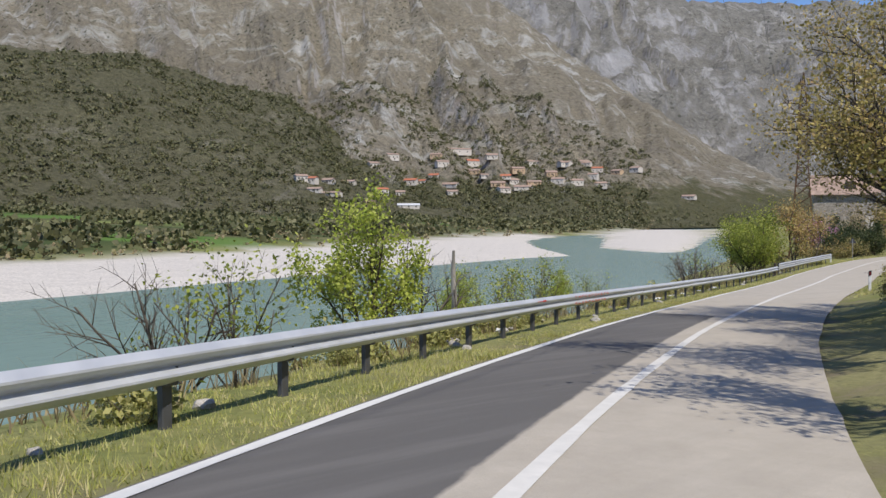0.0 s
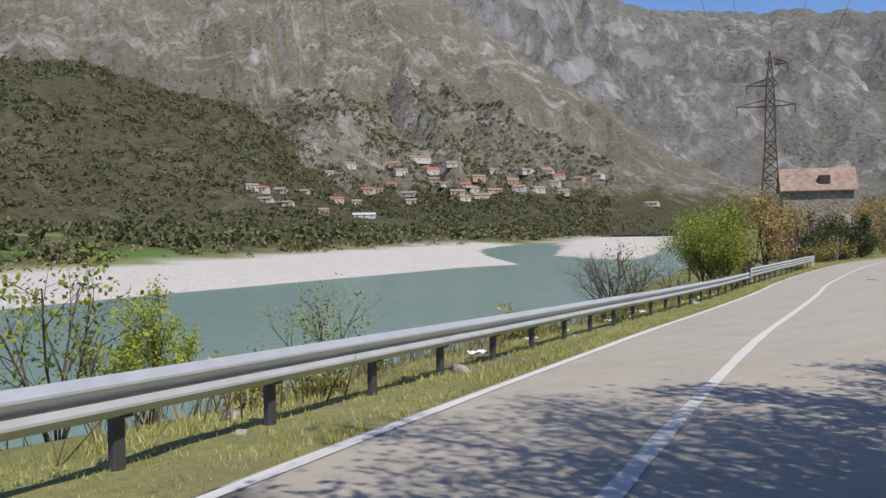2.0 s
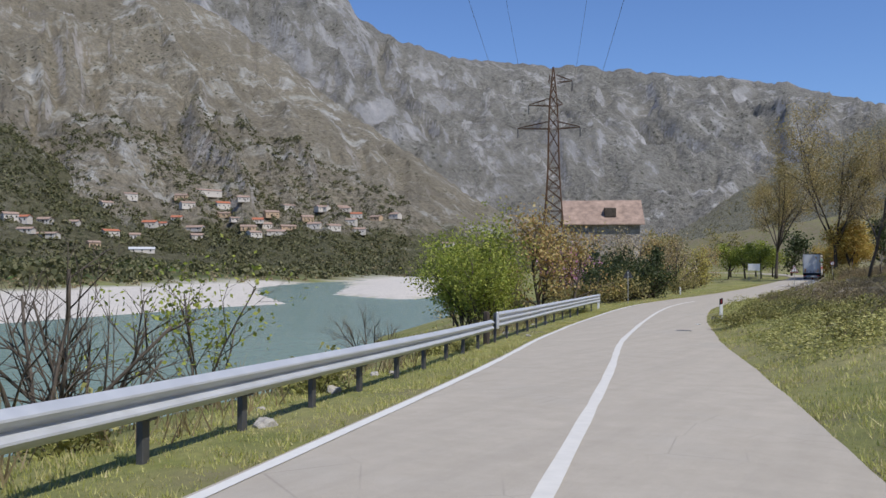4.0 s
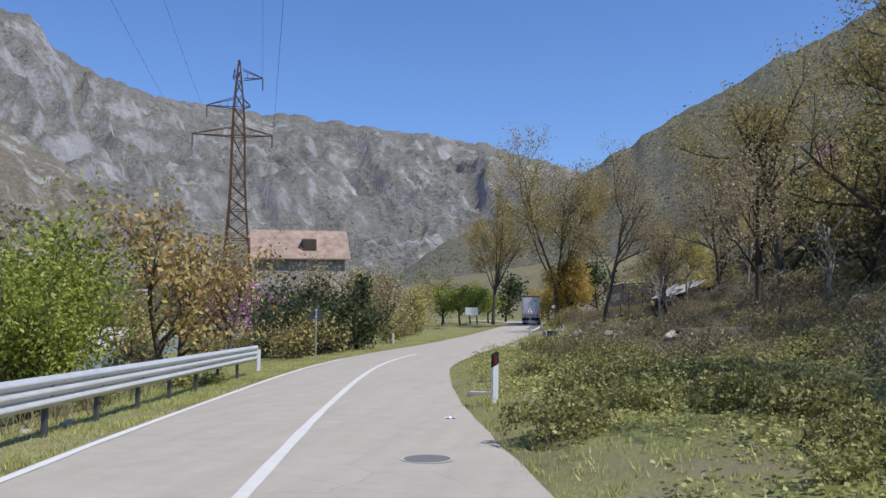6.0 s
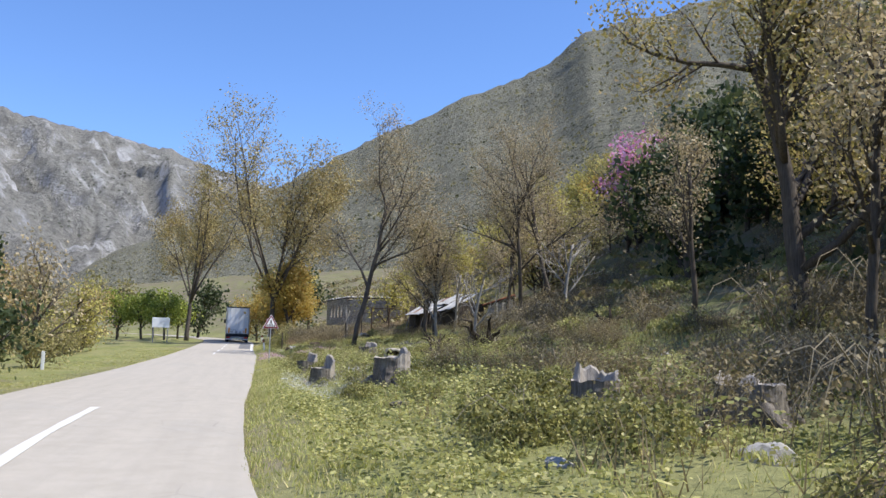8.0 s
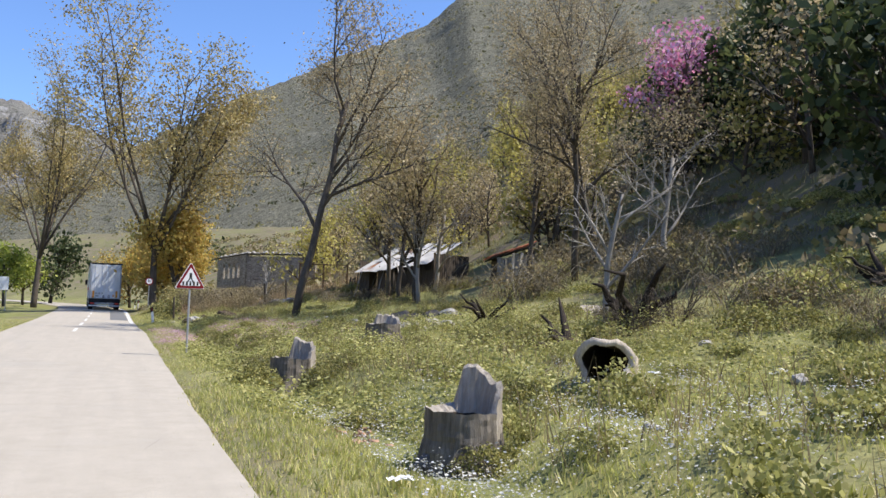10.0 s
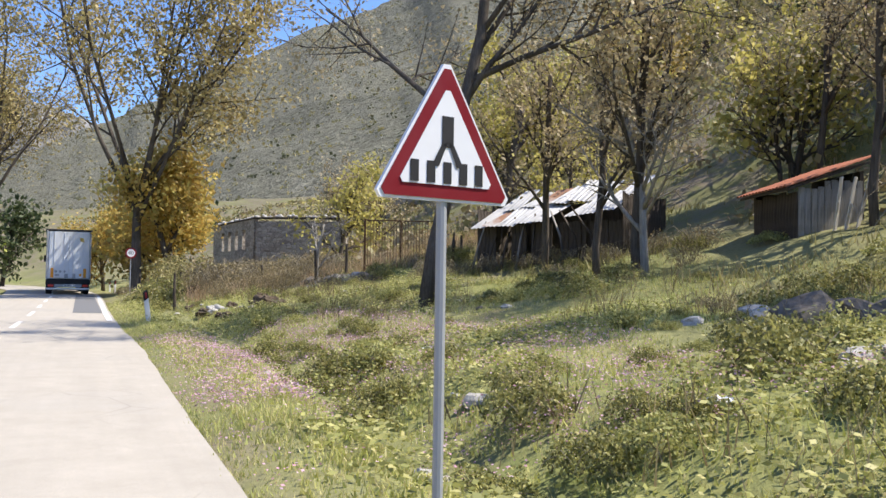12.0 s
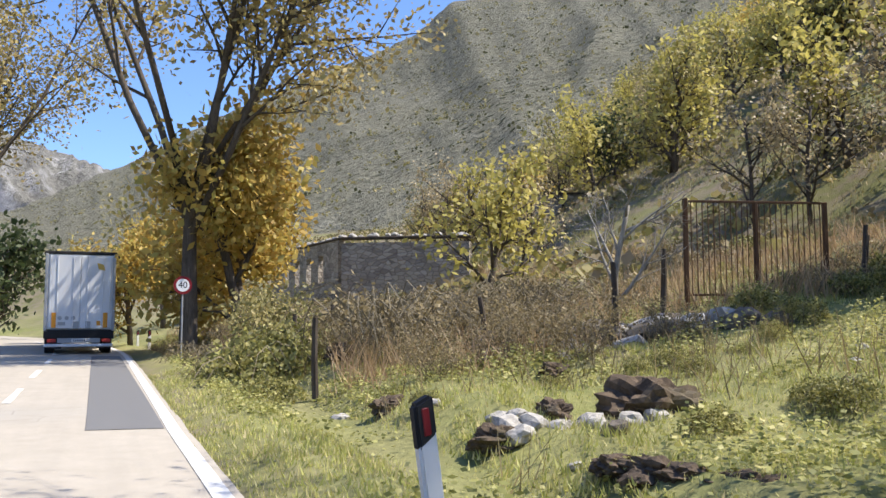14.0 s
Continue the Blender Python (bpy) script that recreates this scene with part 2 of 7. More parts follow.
def axis(lo, fine_lo, fine_hi, hi, step, grow):
    a = list(np.arange(fine_lo, fine_hi + 1e-6, step))
    s, v = step, fine_hi
    while v < hi:
        s *= grow
        v += s
        a.append(v)
    s, v = step, fine_lo
    while v > lo:
        s *= grow
        v -= s
        a.insert(0, v)
    return np.array(a)
def ground_mat():
    n = N("verge_and_field_ground")
    z = n.attr("zone")
    sep = n.t.nodes.new("ShaderNodeSeparateColor")
    n.put(sep.inputs[0], z)
    big, mid, fine = n.noise(0.12, 5), n.noise(1.1, 6, 0.65), n.noise(9, 6, 0.7)
    grass = n.mix(n.ramp(mid, (0.35, 0), (0.65, 1)), (0.165, 0.19, 0.055), (0.29, 0.285, 0.105))
    grass = n.mix(n.ramp(big, (0.42, 0), (0.62, 1)), grass, (0.31, 0.29, 0.135))
    grass = n.mix(n.ramp(fine, (0.4, 0), (0.75, 0.65)), grass, (0.1, 0.1, 0.045))
    dirt = n.mix(fine, (0.13, 0.1, 0.065), (0.3, 0.25, 0.18))
    dirt = n.mix(n.ramp(n.noise(0.55, 5, 0.75), (0.44, 0), (0.56, 0.85)), dirt, (0.15, 0.155, 0.06))
    v = n.voronoi(2.2)
    v2 = n.voronoi(0.45)
    gravel = n.mix(n.ramp(v, (0.1, 0), (0.6, 1)), (0.42, 0.39, 0.34), (0.62, 0.575, 0.51))
    gravel = n.mix(n.ramp(v2, (0.0, 0.35), (0.6, 0)), gravel, (0.34, 0.32, 0.29))
    field = n.mix(n.ramp(n.noise(0.03, 3), (0.45, 0), (0.6, 1)), (0.06, 0.08, 0.03), (0.13, 0.12, 0.06))
    field = n.mix(n.ramp(n.noise(0.006, 2), (0.55, 0), (0.6, 1)), field, (0.1, 0.17, 0.04))
    col = n.mix(sep.outputs[2], n.mix(sep.outputs[0], grass, gravel), dirt)
    col = n.mix(sep.outputs[1], col, field)
    return n.done(col, 0.95, n.math("ADD", n.math("MULTIPLY", mid, 0.7), n.math("MULTIPLY", fine, 0.5)), 0.6, 0.12, spec=0.1)


def rock_mat(name, rock_a, rock_b, green, cover, scale=1.0, stain=(0.3, 0.17, 0.1), soft=1.0, streak=0.0, woods=None):
    """Limestone slope with scrub: cover is the share of green."""
    n = N(name)
    g = n.t.nodes.new("ShaderNodeNewGeometry").outputs["Normal"]
    steep = n.math("SUBTRACT", 1.0, n.xyz(2, g))
    a, b, c = n.noise(0.006 * scale, 6, 0.65), n.noise(0.03 * scale, 6, 0.7), n.noise(0.16 * scale, 5, 0.75)
    rock = n.mix(n.ramp(b, (0.3, 0), (0.7, 1)), rock_a, rock_b)
    rock = n.mix(n.ramp(n.noise(0.05 * scale, 4, 0.7, stretch=(1, 1, 0.25)), (0.55, 0), (0.75, 0.7 * soft)), rock, tuple(v * 0.45 for v in rock_a))
    rock = n.mix(n.ramp(n.noise(0.011 * scale, 2, 0.5), (0.66, 0), (0.74, 0.6)), rock, stain)
    gr = n.mix(n.ramp(c, (0.35, 0), (0.65, 1)), tuple(v * 0.5 for v in green), green)
    m = n.math("ADD", n.math("ADD", n.math("MULTIPLY", a, 0.6), n.math("MULTIPLY", c, 0.45)), n.math("MULTIPLY", steep, -0.55))
    m = n.math("ADD", m, n.math("MULTIPLY", b, 0.25))
    col = n.mix(n.ramp(m, (0.62 - 0.5 * cover, 0), (0.72 - 0.5 * cover, 1)), rock, gr)
    patch = n.noise(0.0035 * scale, 4, 0.6, dist=0.6)
    col = n.mix(n.ramp(patch, (0.44, 0), (0.56, 0.6 * soft)), col, tuple(v * 0.55 for v in green))
    strata = n.noise(0.02 * scale, 5, 0.7, stretch=(0.45, 0.45, 1.0), dist=1.5)
    col = n.mix(n.ramp(strata, (0.54, 0), (0.66, 0.45 * soft)), col, tuple(min(0.75, v * 1.25) for v in rock_b))
    col = n.mix(n.ramp(strata, (0.34, 0.4 * soft), (0.44, 0)), col, tuple(v * 0.4 for v in rock_a))
    run = n.noise(0.014 * scale, 5, 0.7, stretch=(1, 1, 0.28), dist=1.2)
    col = n.mix(n.ramp(run, (0.56, 0), (0.68, streak)), col, tuple(min(0.75, v * 1.3) for v in rock_b))
    col = n.mix(n.ramp(run, (0.32, streak), (0.44, 0)), col, tuple(v * 0.55 for v in green))
    v = n.voronoi(0.11 * scale)
    shrub = n.math("MULTIPLY", n.ramp(v, (0.18, 1), (0.3, 0)), n.ramp(a, (0.45, 0), (0.6, 1)))
    col = n.mix(n.math("MULTIPLY", shrub, min(1, cover * 1.3)), col, (0.035, 0.045, 0.02))
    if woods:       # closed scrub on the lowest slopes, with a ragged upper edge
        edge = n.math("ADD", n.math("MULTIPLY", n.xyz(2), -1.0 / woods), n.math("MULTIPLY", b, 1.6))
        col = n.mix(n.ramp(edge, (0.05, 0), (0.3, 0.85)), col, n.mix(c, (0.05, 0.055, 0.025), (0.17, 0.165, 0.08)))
    return n.done(col, 0.95, n.math("ADD", b, c), 1.0, 9.0 / scale, spec=0.05)


def water_mat():
    n = N("river_water")
    w = n.noise(0.9, 4, 0.55, stretch=(1, 0.35, 1))
    big = n.noise(0.02, 3)
    col = n.mix(big, (0.165, 0.265, 0.24), (0.225, 0.335, 0.3))
    foam = n.ramp(n.noise(0.5, 6, 0.8, stretch=(1, 0.4, 1)), (0.66, 0), (0.74, 0.5))
    return n.done(n.mix(foam, col, (0.5, 0.58, 0.56)), 0.22, w, 0.35, 0.15, spec=0.4)


def asphalt_mat():
    n = N("worn_pale_asphalt")
    z = n.attr("zone")
    sep = n.t.nodes.new("ShaderNodeSeparateColor")
    n.put(sep.inputs[0], z)
    big, mid, fine = n.noise(0.25, 5, 0.6), n.noise(2.0, 6, 0.7), n.noise(120, 3, 0.8)
    pale = n.mix(n.ramp(mid, (0.3, 0), (0.7, 1)), (0.425, 0.376, 0.3), (0.515, 0.46, 0.375))
    pale = n.mix(n.ramp(fine, (0.35, 0.5), (0.6, 0)), pale, (0.27, 0.255, 0.23))
    pale = n.mix(n.ramp(big, (0.55, 0), (0.72, 0.45)), pale, (0.36, 0.34, 0.3))
    streak = n.noise(1.2, 5, 0.65, stretch=(2.2, 0.12, 1))
    pale = n.mix(n.ramp(streak, (0.42, 0), (0.66, 0.4)), pale, (0.35, 0.315, 0.26))
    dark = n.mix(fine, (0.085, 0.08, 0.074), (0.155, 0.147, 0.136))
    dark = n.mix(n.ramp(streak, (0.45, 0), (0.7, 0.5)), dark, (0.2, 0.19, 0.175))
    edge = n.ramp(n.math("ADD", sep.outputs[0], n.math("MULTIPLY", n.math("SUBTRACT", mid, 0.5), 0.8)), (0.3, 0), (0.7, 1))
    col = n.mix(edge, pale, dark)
    crack = n.ramp(n.voronoi(0.9, "DISTANCE_TO_EDGE"), (0.0, 1), (0.012, 0))
    col = n.mix(n.math("MULTIPLY", crack, n.ramp(big, (0.52, 0), (0.62, 0.3))), col, (0.07, 0.068, 0.064))
    return n.done(col, 0.9, fine, 0.25, 0.01, spec=0.25)


M_GROUND, M_WATER, M_ROAD = ground_mat(), water_mat(), asphalt_mat()
M_MASSIF = rock_mat("grey_limestone_massif", (0.4, 0.39, 0.38), (0.5, 0.485, 0.47), (0.35, 0.335, 0.29), 0.5, 0.6, (0.43, 0.415, 0.4), 0.35, 0.65)
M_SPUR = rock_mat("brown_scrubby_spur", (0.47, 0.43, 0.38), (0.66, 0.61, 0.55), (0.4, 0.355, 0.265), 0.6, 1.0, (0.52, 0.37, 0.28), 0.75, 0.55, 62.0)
M_LOWHILL = rock_mat("dark_scrub_hill", (0.26, 0.245, 0.195), (0.38, 0.35, 0.29), (0.21, 0.2, 0.12), 0.85, 1.3, soft=0.5)
M_RIGHTHILL = rock_mat("olive_scrub_hillside", (0.37, 0.355, 0.3), (0.46, 0.44, 0.38), (0.34, 0.325, 0.235), 0.8, 1.3, soft=0.3)

# ---- ground sheet ----
gx = axis(-4200, -26, 46, 4200, 0.8, 1.09)
gy = axis(-3000, -116, 110, 4600, 0.9, 1.09)
GX, GY = np.meshgrid(gx, gy, indexing="ij")
GZ = ground_z(GX, GY)
me = mesh_from("ground", np.stack([GX, GY, GZ], -1).reshape(-1, 3).tolist(), grid_faces(len(gx), len(gy)), M_GROUND, True)


def field_strip(x, y):
    """Small green meadows between the hedges of the river plain."""
    u = far_top(y) - x
    v = y + 0.25 * u
    a = np.exp(-((u - 120) / 16) ** 4) * sstep(20, 40, v) * (1 - sstep(120, 150, v))
    b = np.exp(-((u - 230) / 14) ** 4) * sstep(-60, -30, v) * (1 - sstep(60, 90, v))
    return np.maximum(a, b)


def zone_of(x, y):
    c = cen(y)
    el, er = c - half_l(y) - x, x - c - half_r(y)
    gravel = sstep(-14, -4, far_bank(y) - x) * (1 - sstep(-6, 8, far_top(y) - x + (fbm(x * 0.06, y * 0.06, 3, 4) - 0.5) * 26))
    gravel = np.maximum(gravel, sstep(0.05, 0.3, second_bar(x, y)))
    field = sstep(0, 14, far_top(y) - x)
    dirt = np.clip(np.exp(-((er - 0.1) / 0.35) ** 2) * 0.8 + np.exp(-((el - 0.1) / 0.3) ** 2) * 0.6 + sstep(0.62, 0.75, fbm(x * 0.4, y * 0.4, 4, 21)) * 0.8 * (el < 40) + 0.85 * sstep(13, 22, er) * sstep(0.28, 0.5, fbm(x * 0.16, y * 0.16, 4, 23)) + 0.5 * sstep(60, 72, y) * sstep(3, 9, er), 0, 1)
    return np.stack([gravel, field * (1 - 0.9 * field_strip(x, y)), dirt * (gravel < 0.2) * (field < 0.2), np.ones_like(x)], -1)


at = me.color_attributes.new("zone", "FLOAT_COLOR", "POINT")
at.data.foreach_set("color", zone_of(GX, GY).reshape(-1).astype(np.float32))
ground = tagged(new("ground", me), "grassy verge, gravel river bars and scrub plain", "ground", kind="structure")

# ---- river ----
wy = np.concatenate([np.arange(-400, -100, 30), np.arange(-100, 300, 12), np.arange(300, 1000, 50)])
wv, wf = [], []
for i, y in enumerate(wy):
    a, b = near_bank(y) + 4, min(far_bank(y) - 12, far_top(y) + 3) if y > 225 else far_bank(y) - 12
    for k in range(9):
        wv.append((a + (b - a) * k / 8, y, WATER_Z))
tagged(new("river", mesh_from("river", wv, grid_faces(len(wy), 9), M_WATER, True)), "wide turquoise river with rippled water", "river", kind="structure")

# ---- mountains ----
EYE0 = (6.0, -40.0)


def mountain(name, label, mat, az, el, dist, foot, power, rough, gully, n_az, n_r, back=0.55, base=-4.0):
    """A slope seen from the road: crest elevation and distance by azimuth (degrees, clockwise from +y)."""
    A = np.linspace(az[0], az[-1], n_az)
    E, D, F = np.interp(A, az, el), np.interp(A, az, dist), np.interp(A, az, foot)
    E = E + (fbm(A * 0.9, A * 0 + 3, 4, 31) - 0.5) * 0.5 + (fbm(A * 4, A * 0 + 1, 3, 5) - 0.5) * 0.22
    top = D * np.tan(np.radians(E))
    T = np.concatenate([np.linspace(0, 1, n_r), 1 + back * np.linspace(0.05, 1, 10)])
    AA, TT = np.meshgrid(A, T, indexing="ij")
    DD, FF, HH = D[:, None], F[:, None], top[:, None]
    r = FF + (DD - FF) * TT
    x, y = EYE0[0] + r * np.sin(np.radians(AA)), EYE0[1] + r * np.cos(np.radians(AA))
    z = np.where(TT <= 1, np.clip(TT, 0, 1) ** power, 1 - (np.clip(TT - 1, 0, 2) / back) ** 1.3 * 0.8) * (HH - base) + base
    env = np.clip(TT * 3, 0, 1) * np.clip((1.02 - TT) * 5, 0.0, 1) * HH
    z = z + env * ((fbm(x / 300, y / 300, 6, 41) - 0.5) * rough * 1.3 + (fbm(AA * gully * 0.5 + 2.6 * TT + 3 * (fbm(x / 330, y / 330, 3, 77) - 0.5), TT * 3.2, 6, 51, True) - 0.5) * rough * 1.15 + (fbm(x / 130, y / 130, 4, 47, True) - 0.5) * rough * 0.35 + (fbm(x / 60, y / 60, 4, 43, True) - 0.5) * rough * 0.22)
    m = mesh_from(name, np.stack([x, y, z], -1).reshape(-1, 3).tolist(), grid_faces(len(A), len(T)), mat, True)
    return tagged(new(name, m), label, "mountain", kind="structure"), (A, T, x, y, z)


massif, _ = mountain("mountain_massif", "grey limestone mountain ridge with gullies and scree", M_MASSIF,
                     [-110, -90, -70, -50, -42, -37.5, -34, -30.2, -26.7, -21, -13.7, -10, -6.4, -2.8, 0, 4, 12],
                     [17, 18, 18.5, 18.6, 18.4, 17.7, 16.4, 14.5, 13.4, 12.9, 12.2, 11.7, 11.1, 10, 9.1, 7.5, 6],
                     [2300, 2300, 2200, 2200, 2300, 2400, 2500, 2600, 2700, 2800, 2900, 3000, 3000, 3000, 3000, 3000, 3000],
                     [1000, 1000, 1000, 1000, 1000, 1050, 1100, 1150, 1200, 1300, 1400, 1400, 1400, 1400, 1400, 1400, 1400],
                     1.15, 0.165, 0.8, 640, 120)
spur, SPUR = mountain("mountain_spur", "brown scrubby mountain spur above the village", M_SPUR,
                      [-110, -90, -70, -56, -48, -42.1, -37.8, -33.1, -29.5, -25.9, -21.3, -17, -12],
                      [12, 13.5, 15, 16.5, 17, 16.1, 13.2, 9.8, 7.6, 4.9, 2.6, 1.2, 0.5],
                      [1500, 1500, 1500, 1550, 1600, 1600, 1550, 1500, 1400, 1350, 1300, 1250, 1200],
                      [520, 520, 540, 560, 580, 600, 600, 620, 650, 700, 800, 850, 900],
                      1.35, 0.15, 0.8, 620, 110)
lowhill, LOWH = mountain("low_hill", "dark green scrub-covered low hill", M_LOWHILL,
                         [-112, -95, -80, -68, -64, -58.6, -54.4, -50, -47.8, -44, -40],
                         [8, 10, 11, 10.5, 10.8, 9.3, 8.4, 5.6, 4.0, 2.2, 0.4],
                         [760, 780, 800, 820, 830, 850, 860, 850, 830, 800, 780],
                         [430, 440, 450, 470, 480, 490, 500, 520, 540, 560, 580],
                         1.15, 0.1, 0.5, 320, 80, base=4.0)
righthill, RIGHTH = mountain("right_hillside", "steep olive green scrub-covered hillside", M_RIGHTHILL,
                             [-16, -12.1, -9, -4.5, 0.7, 4.1, 7.4, 10, 12.4, 15.8, 18.5, 19.8, 24, 26.6, 30, 40, 60, 90, 120],
                             [1, 2.7, 4.6, 6.7, 9.2, 11.2, 13.0, 14.2, 15.4, 16.5, 18.1, 19.4, 20.1, 20.7, 21, 22, 23, 23, 22],
                             [1900, 1900, 1800, 1700, 1600, 1500, 1450, 1400, 1380, 1350, 1320, 1300, 1250, 1200, 1100, 900, 700, 600, 600],
                             [700, 650, 600, 500, 420, 360, 320, 300, 280, 260, 240, 230, 220, 200, 180, 130, 90, 80, 80],
                             1.05, 0.03, 0.25, 420, 90, base=2.0)

# ---- road ----
ry = np.concatenate([np.arange(-320, -120, 4), np.arange(-120, 110, 0.6), np.arange(110, 320, 3)])
cols = [-1, -0.8, -0.55, -0.3, -0.21, -0.15, 0, 0.3, 0.55, 0.8, 1]
rv, rzone = [], []
for y in ry:
    slope = float((cen(y + 1) - cen(y - 1)) / 2)
    for k, s in enumerate(cols):
        o = s * (half_r(y) if s > 0 else half_l(y))
        if s == 1:
            o += 0.07 * (fbm(y * 0.7, 1.0, 3, 61) - 0.5)
        rv.append((float(cen(y) + o), float(y), float(road_z(y)) + 0.015 + 0.03 * (1 - s * s)))
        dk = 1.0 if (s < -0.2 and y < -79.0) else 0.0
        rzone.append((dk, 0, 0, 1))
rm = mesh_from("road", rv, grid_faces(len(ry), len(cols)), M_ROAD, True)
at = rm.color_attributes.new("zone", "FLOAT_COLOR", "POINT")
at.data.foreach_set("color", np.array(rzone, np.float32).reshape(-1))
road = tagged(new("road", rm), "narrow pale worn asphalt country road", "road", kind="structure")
# ---- materials of the things ----
M_GALV = plain("galvanised_steel", (0.54, 0.555, 0.57), 0.5, 0.3, 0.16, 3.0, 0.5, 0.08)
M_DARKSTEEL = plain("dark_weathered_steel", (0.11, 0.11, 0.115), 0.6, 0.5, 0.3)
M_RUST = plain("rusty_iron", (0.13, 0.075, 0.045), 0.85, 0.3, 0.45, 8.0, 0.2, 0.3)
M_PAINTLINE = plain("worn_road_paint", (0.66, 0.65, 0.61), 0.8, 0, 0.12, 9.0, 0.2, 0.2)
M_FADED = plain("faded_road_paint", (0.63, 0.61, 0.56), 0.85, 0, 0.16, 5.0, 0.2, 0.2)
M_WHITE = plain("white_trailer_paint", (0.72, 0.73, 0.74), 0.45, 0, 0.05, 1.5)
M_GREYPAINT = plain("grey_painted_metal", (0.36, 0.37, 0.38), 0.5, 0.1, 0.15)
M_BLACK = plain("black_rubber", (0.018, 0.018, 0.019), 0.75, 0, 0.3)
M_RED = plain("red_paint", (0.62, 0.055, 0.035), 0.5, 0, 0.12)
M_SIGNRED = plain("sign_red_film", (0.2, 0.012, 0.018), 0.4, 0, 0.08)
M_SIGNWHITE = plain("sign_white_film", (0.8, 0.8, 0.8), 0.4, 0, 0.04)
M_ORANGE = plain("orange_reflector", (0.72, 0.3, 0.02), 0.35, 0, 0.1)
M_GREEN = plain("green_print", (0.22, 0.5, 0.33), 0.5, 0, 0.1)
M_POSTWHITE = plain("white_plastic", (0.76, 0.76, 0.74), 0.5, 0, 0.08)
M_GLASSDARK = plain("dark_window_glass", (0.03, 0.035, 0.04), 0.1, 0, 0.2, spec=0.6, bump=0)
M_CONCRETE = plain("old_concrete", (0.42, 0.4, 0.36), 0.9, 0, 0.3, 3.0, 0.2, 0.4)
M_PLASTER = plain("pale_plaster", (0.62, 0.57, 0.5), 0.9, 0, 0.18, 0.8, 0.2, 0.3)
M_OCHRE = plain("ochre_plaster", (0.55, 0.4, 0.26), 0.9, 0, 0.18, 0.8, 0.2, 0.3)
M_TILEROOF = plain("red_clay_tile", (0.42, 0.16, 0.09), 0.85, 0, 0.35, 2.0, 0.2, 0.4)
M_TILEOLD = plain("faded_clay_tile", (0.35, 0.255, 0.2), 0.9, 0, 0.8, 1.2, 0.2, 0.4)
M_SHEET = plain("pale_sheet_roof", (0.66, 0.66, 0.64), 0.5, 0.2, 0.2, 1.0)
M_LITTER = plain("white_litter_plastic", (0.78, 0.78, 0.76), 0.5, 0, 0.1)


def wood_mat(name, a, b, scale=6.0):
    n = N(name)
    g = n.noise(scale, 6, 0.7, stretch=(4, 4, 0.35))
    m = n.noise(1.3, 4)
    col = n.mix(n.ramp(g, (0.3, 0), (0.7, 1)), a, b)
    col = n.mix(n.ramp(m, (0.45, 0), (0.75, 0.6)), col, tuple(v * 0.45 for v in a))
    return n.done(col, 0.9, g, 0.7, 0.03, spec=0.15)


M_BARK = wood_mat("grey_brown_bark", (0.065, 0.053, 0.042), (0.165, 0.138, 0.11))
M_BARKPALE = wood_mat("pale_dead_bark", (0.24, 0.215, 0.18), (0.45, 0.42, 0.37))
M_STUMP = wood_mat("weathered_stump_wood", (0.075, 0.062, 0.05), (0.27, 0.24, 0.2), 4.0)
# rotten wood; near black, it also paints shade into the hollow logs
M_ROTSHADE = wood_mat("rotten_wood_and_hollow_shade", (0.02, 0.016, 0.012), (0.07, 0.055, 0.042), 5.0)
M_PALELOG = wood_mat("bleached_log_wood", (0.42, 0.36, 0.29), (0.66, 0.59, 0.5), 5.0)
M_STUMPCUT = wood_mat("pale_split_wood", (0.26, 0.225, 0.185), (0.5, 0.45, 0.38), 5.0)
M_BOARD = wood_mat("dark_old_boards", (0.045, 0.036, 0.029), (0.14, 0.115, 0.092), 5.0)
M_GREYBOARD = wood_mat("grey_old_boards", (0.2, 0.185, 0.165), (0.4, 0.37, 0.33), 5.0)


def rusty_sheet():
    n = N("rusted_corrugated_sheet")
    a = n.noise(0.9, 5, 0.65)
    col = n.mix(n.ramp(a, (0.42, 0), (0.58, 1)), (0.5, 0.48, 0.45), (0.3, 0.165, 0.1))
    return n.done(col, 0.6, n.noise(20, 3), 0.1, 0.01, metal=0.25)


def stone_mat(name, a, b):
    n = N(name)
    v, m = n.noise(5, 6, 0.7), n.noise(0.8, 4)
    col = n.mix(n.ramp(v, (0.3, 0), (0.7, 1)), a, b)
    col = n.mix(n.ramp(m, (0.5, 0), (0.7, 0.5)), col, (0.1, 0.1, 0.06))
    return n.done(col, 0.92, v, 0.6, 0.03, spec=0.2)


M_RUSTSHEET = rusty_sheet()
M_TIN = plain("weathered_tin", (0.5, 0.49, 0.47), 0.55, 0.3, 0.45, 1.4, 0.4, 0.2)
M_STONE = stone_mat("grey_limestone", (0.27, 0.25, 0.22), (0.55, 0.52, 0.47))
M_STONEDARK = stone_mat("dark_earthy_stone", (0.09, 0.075, 0.06), (0.22, 0.19, 0.155))
M_EARTH = stone_mat("dark_upturned_earth", (0.045, 0.034, 0.026), (0.17, 0.125, 0.085))


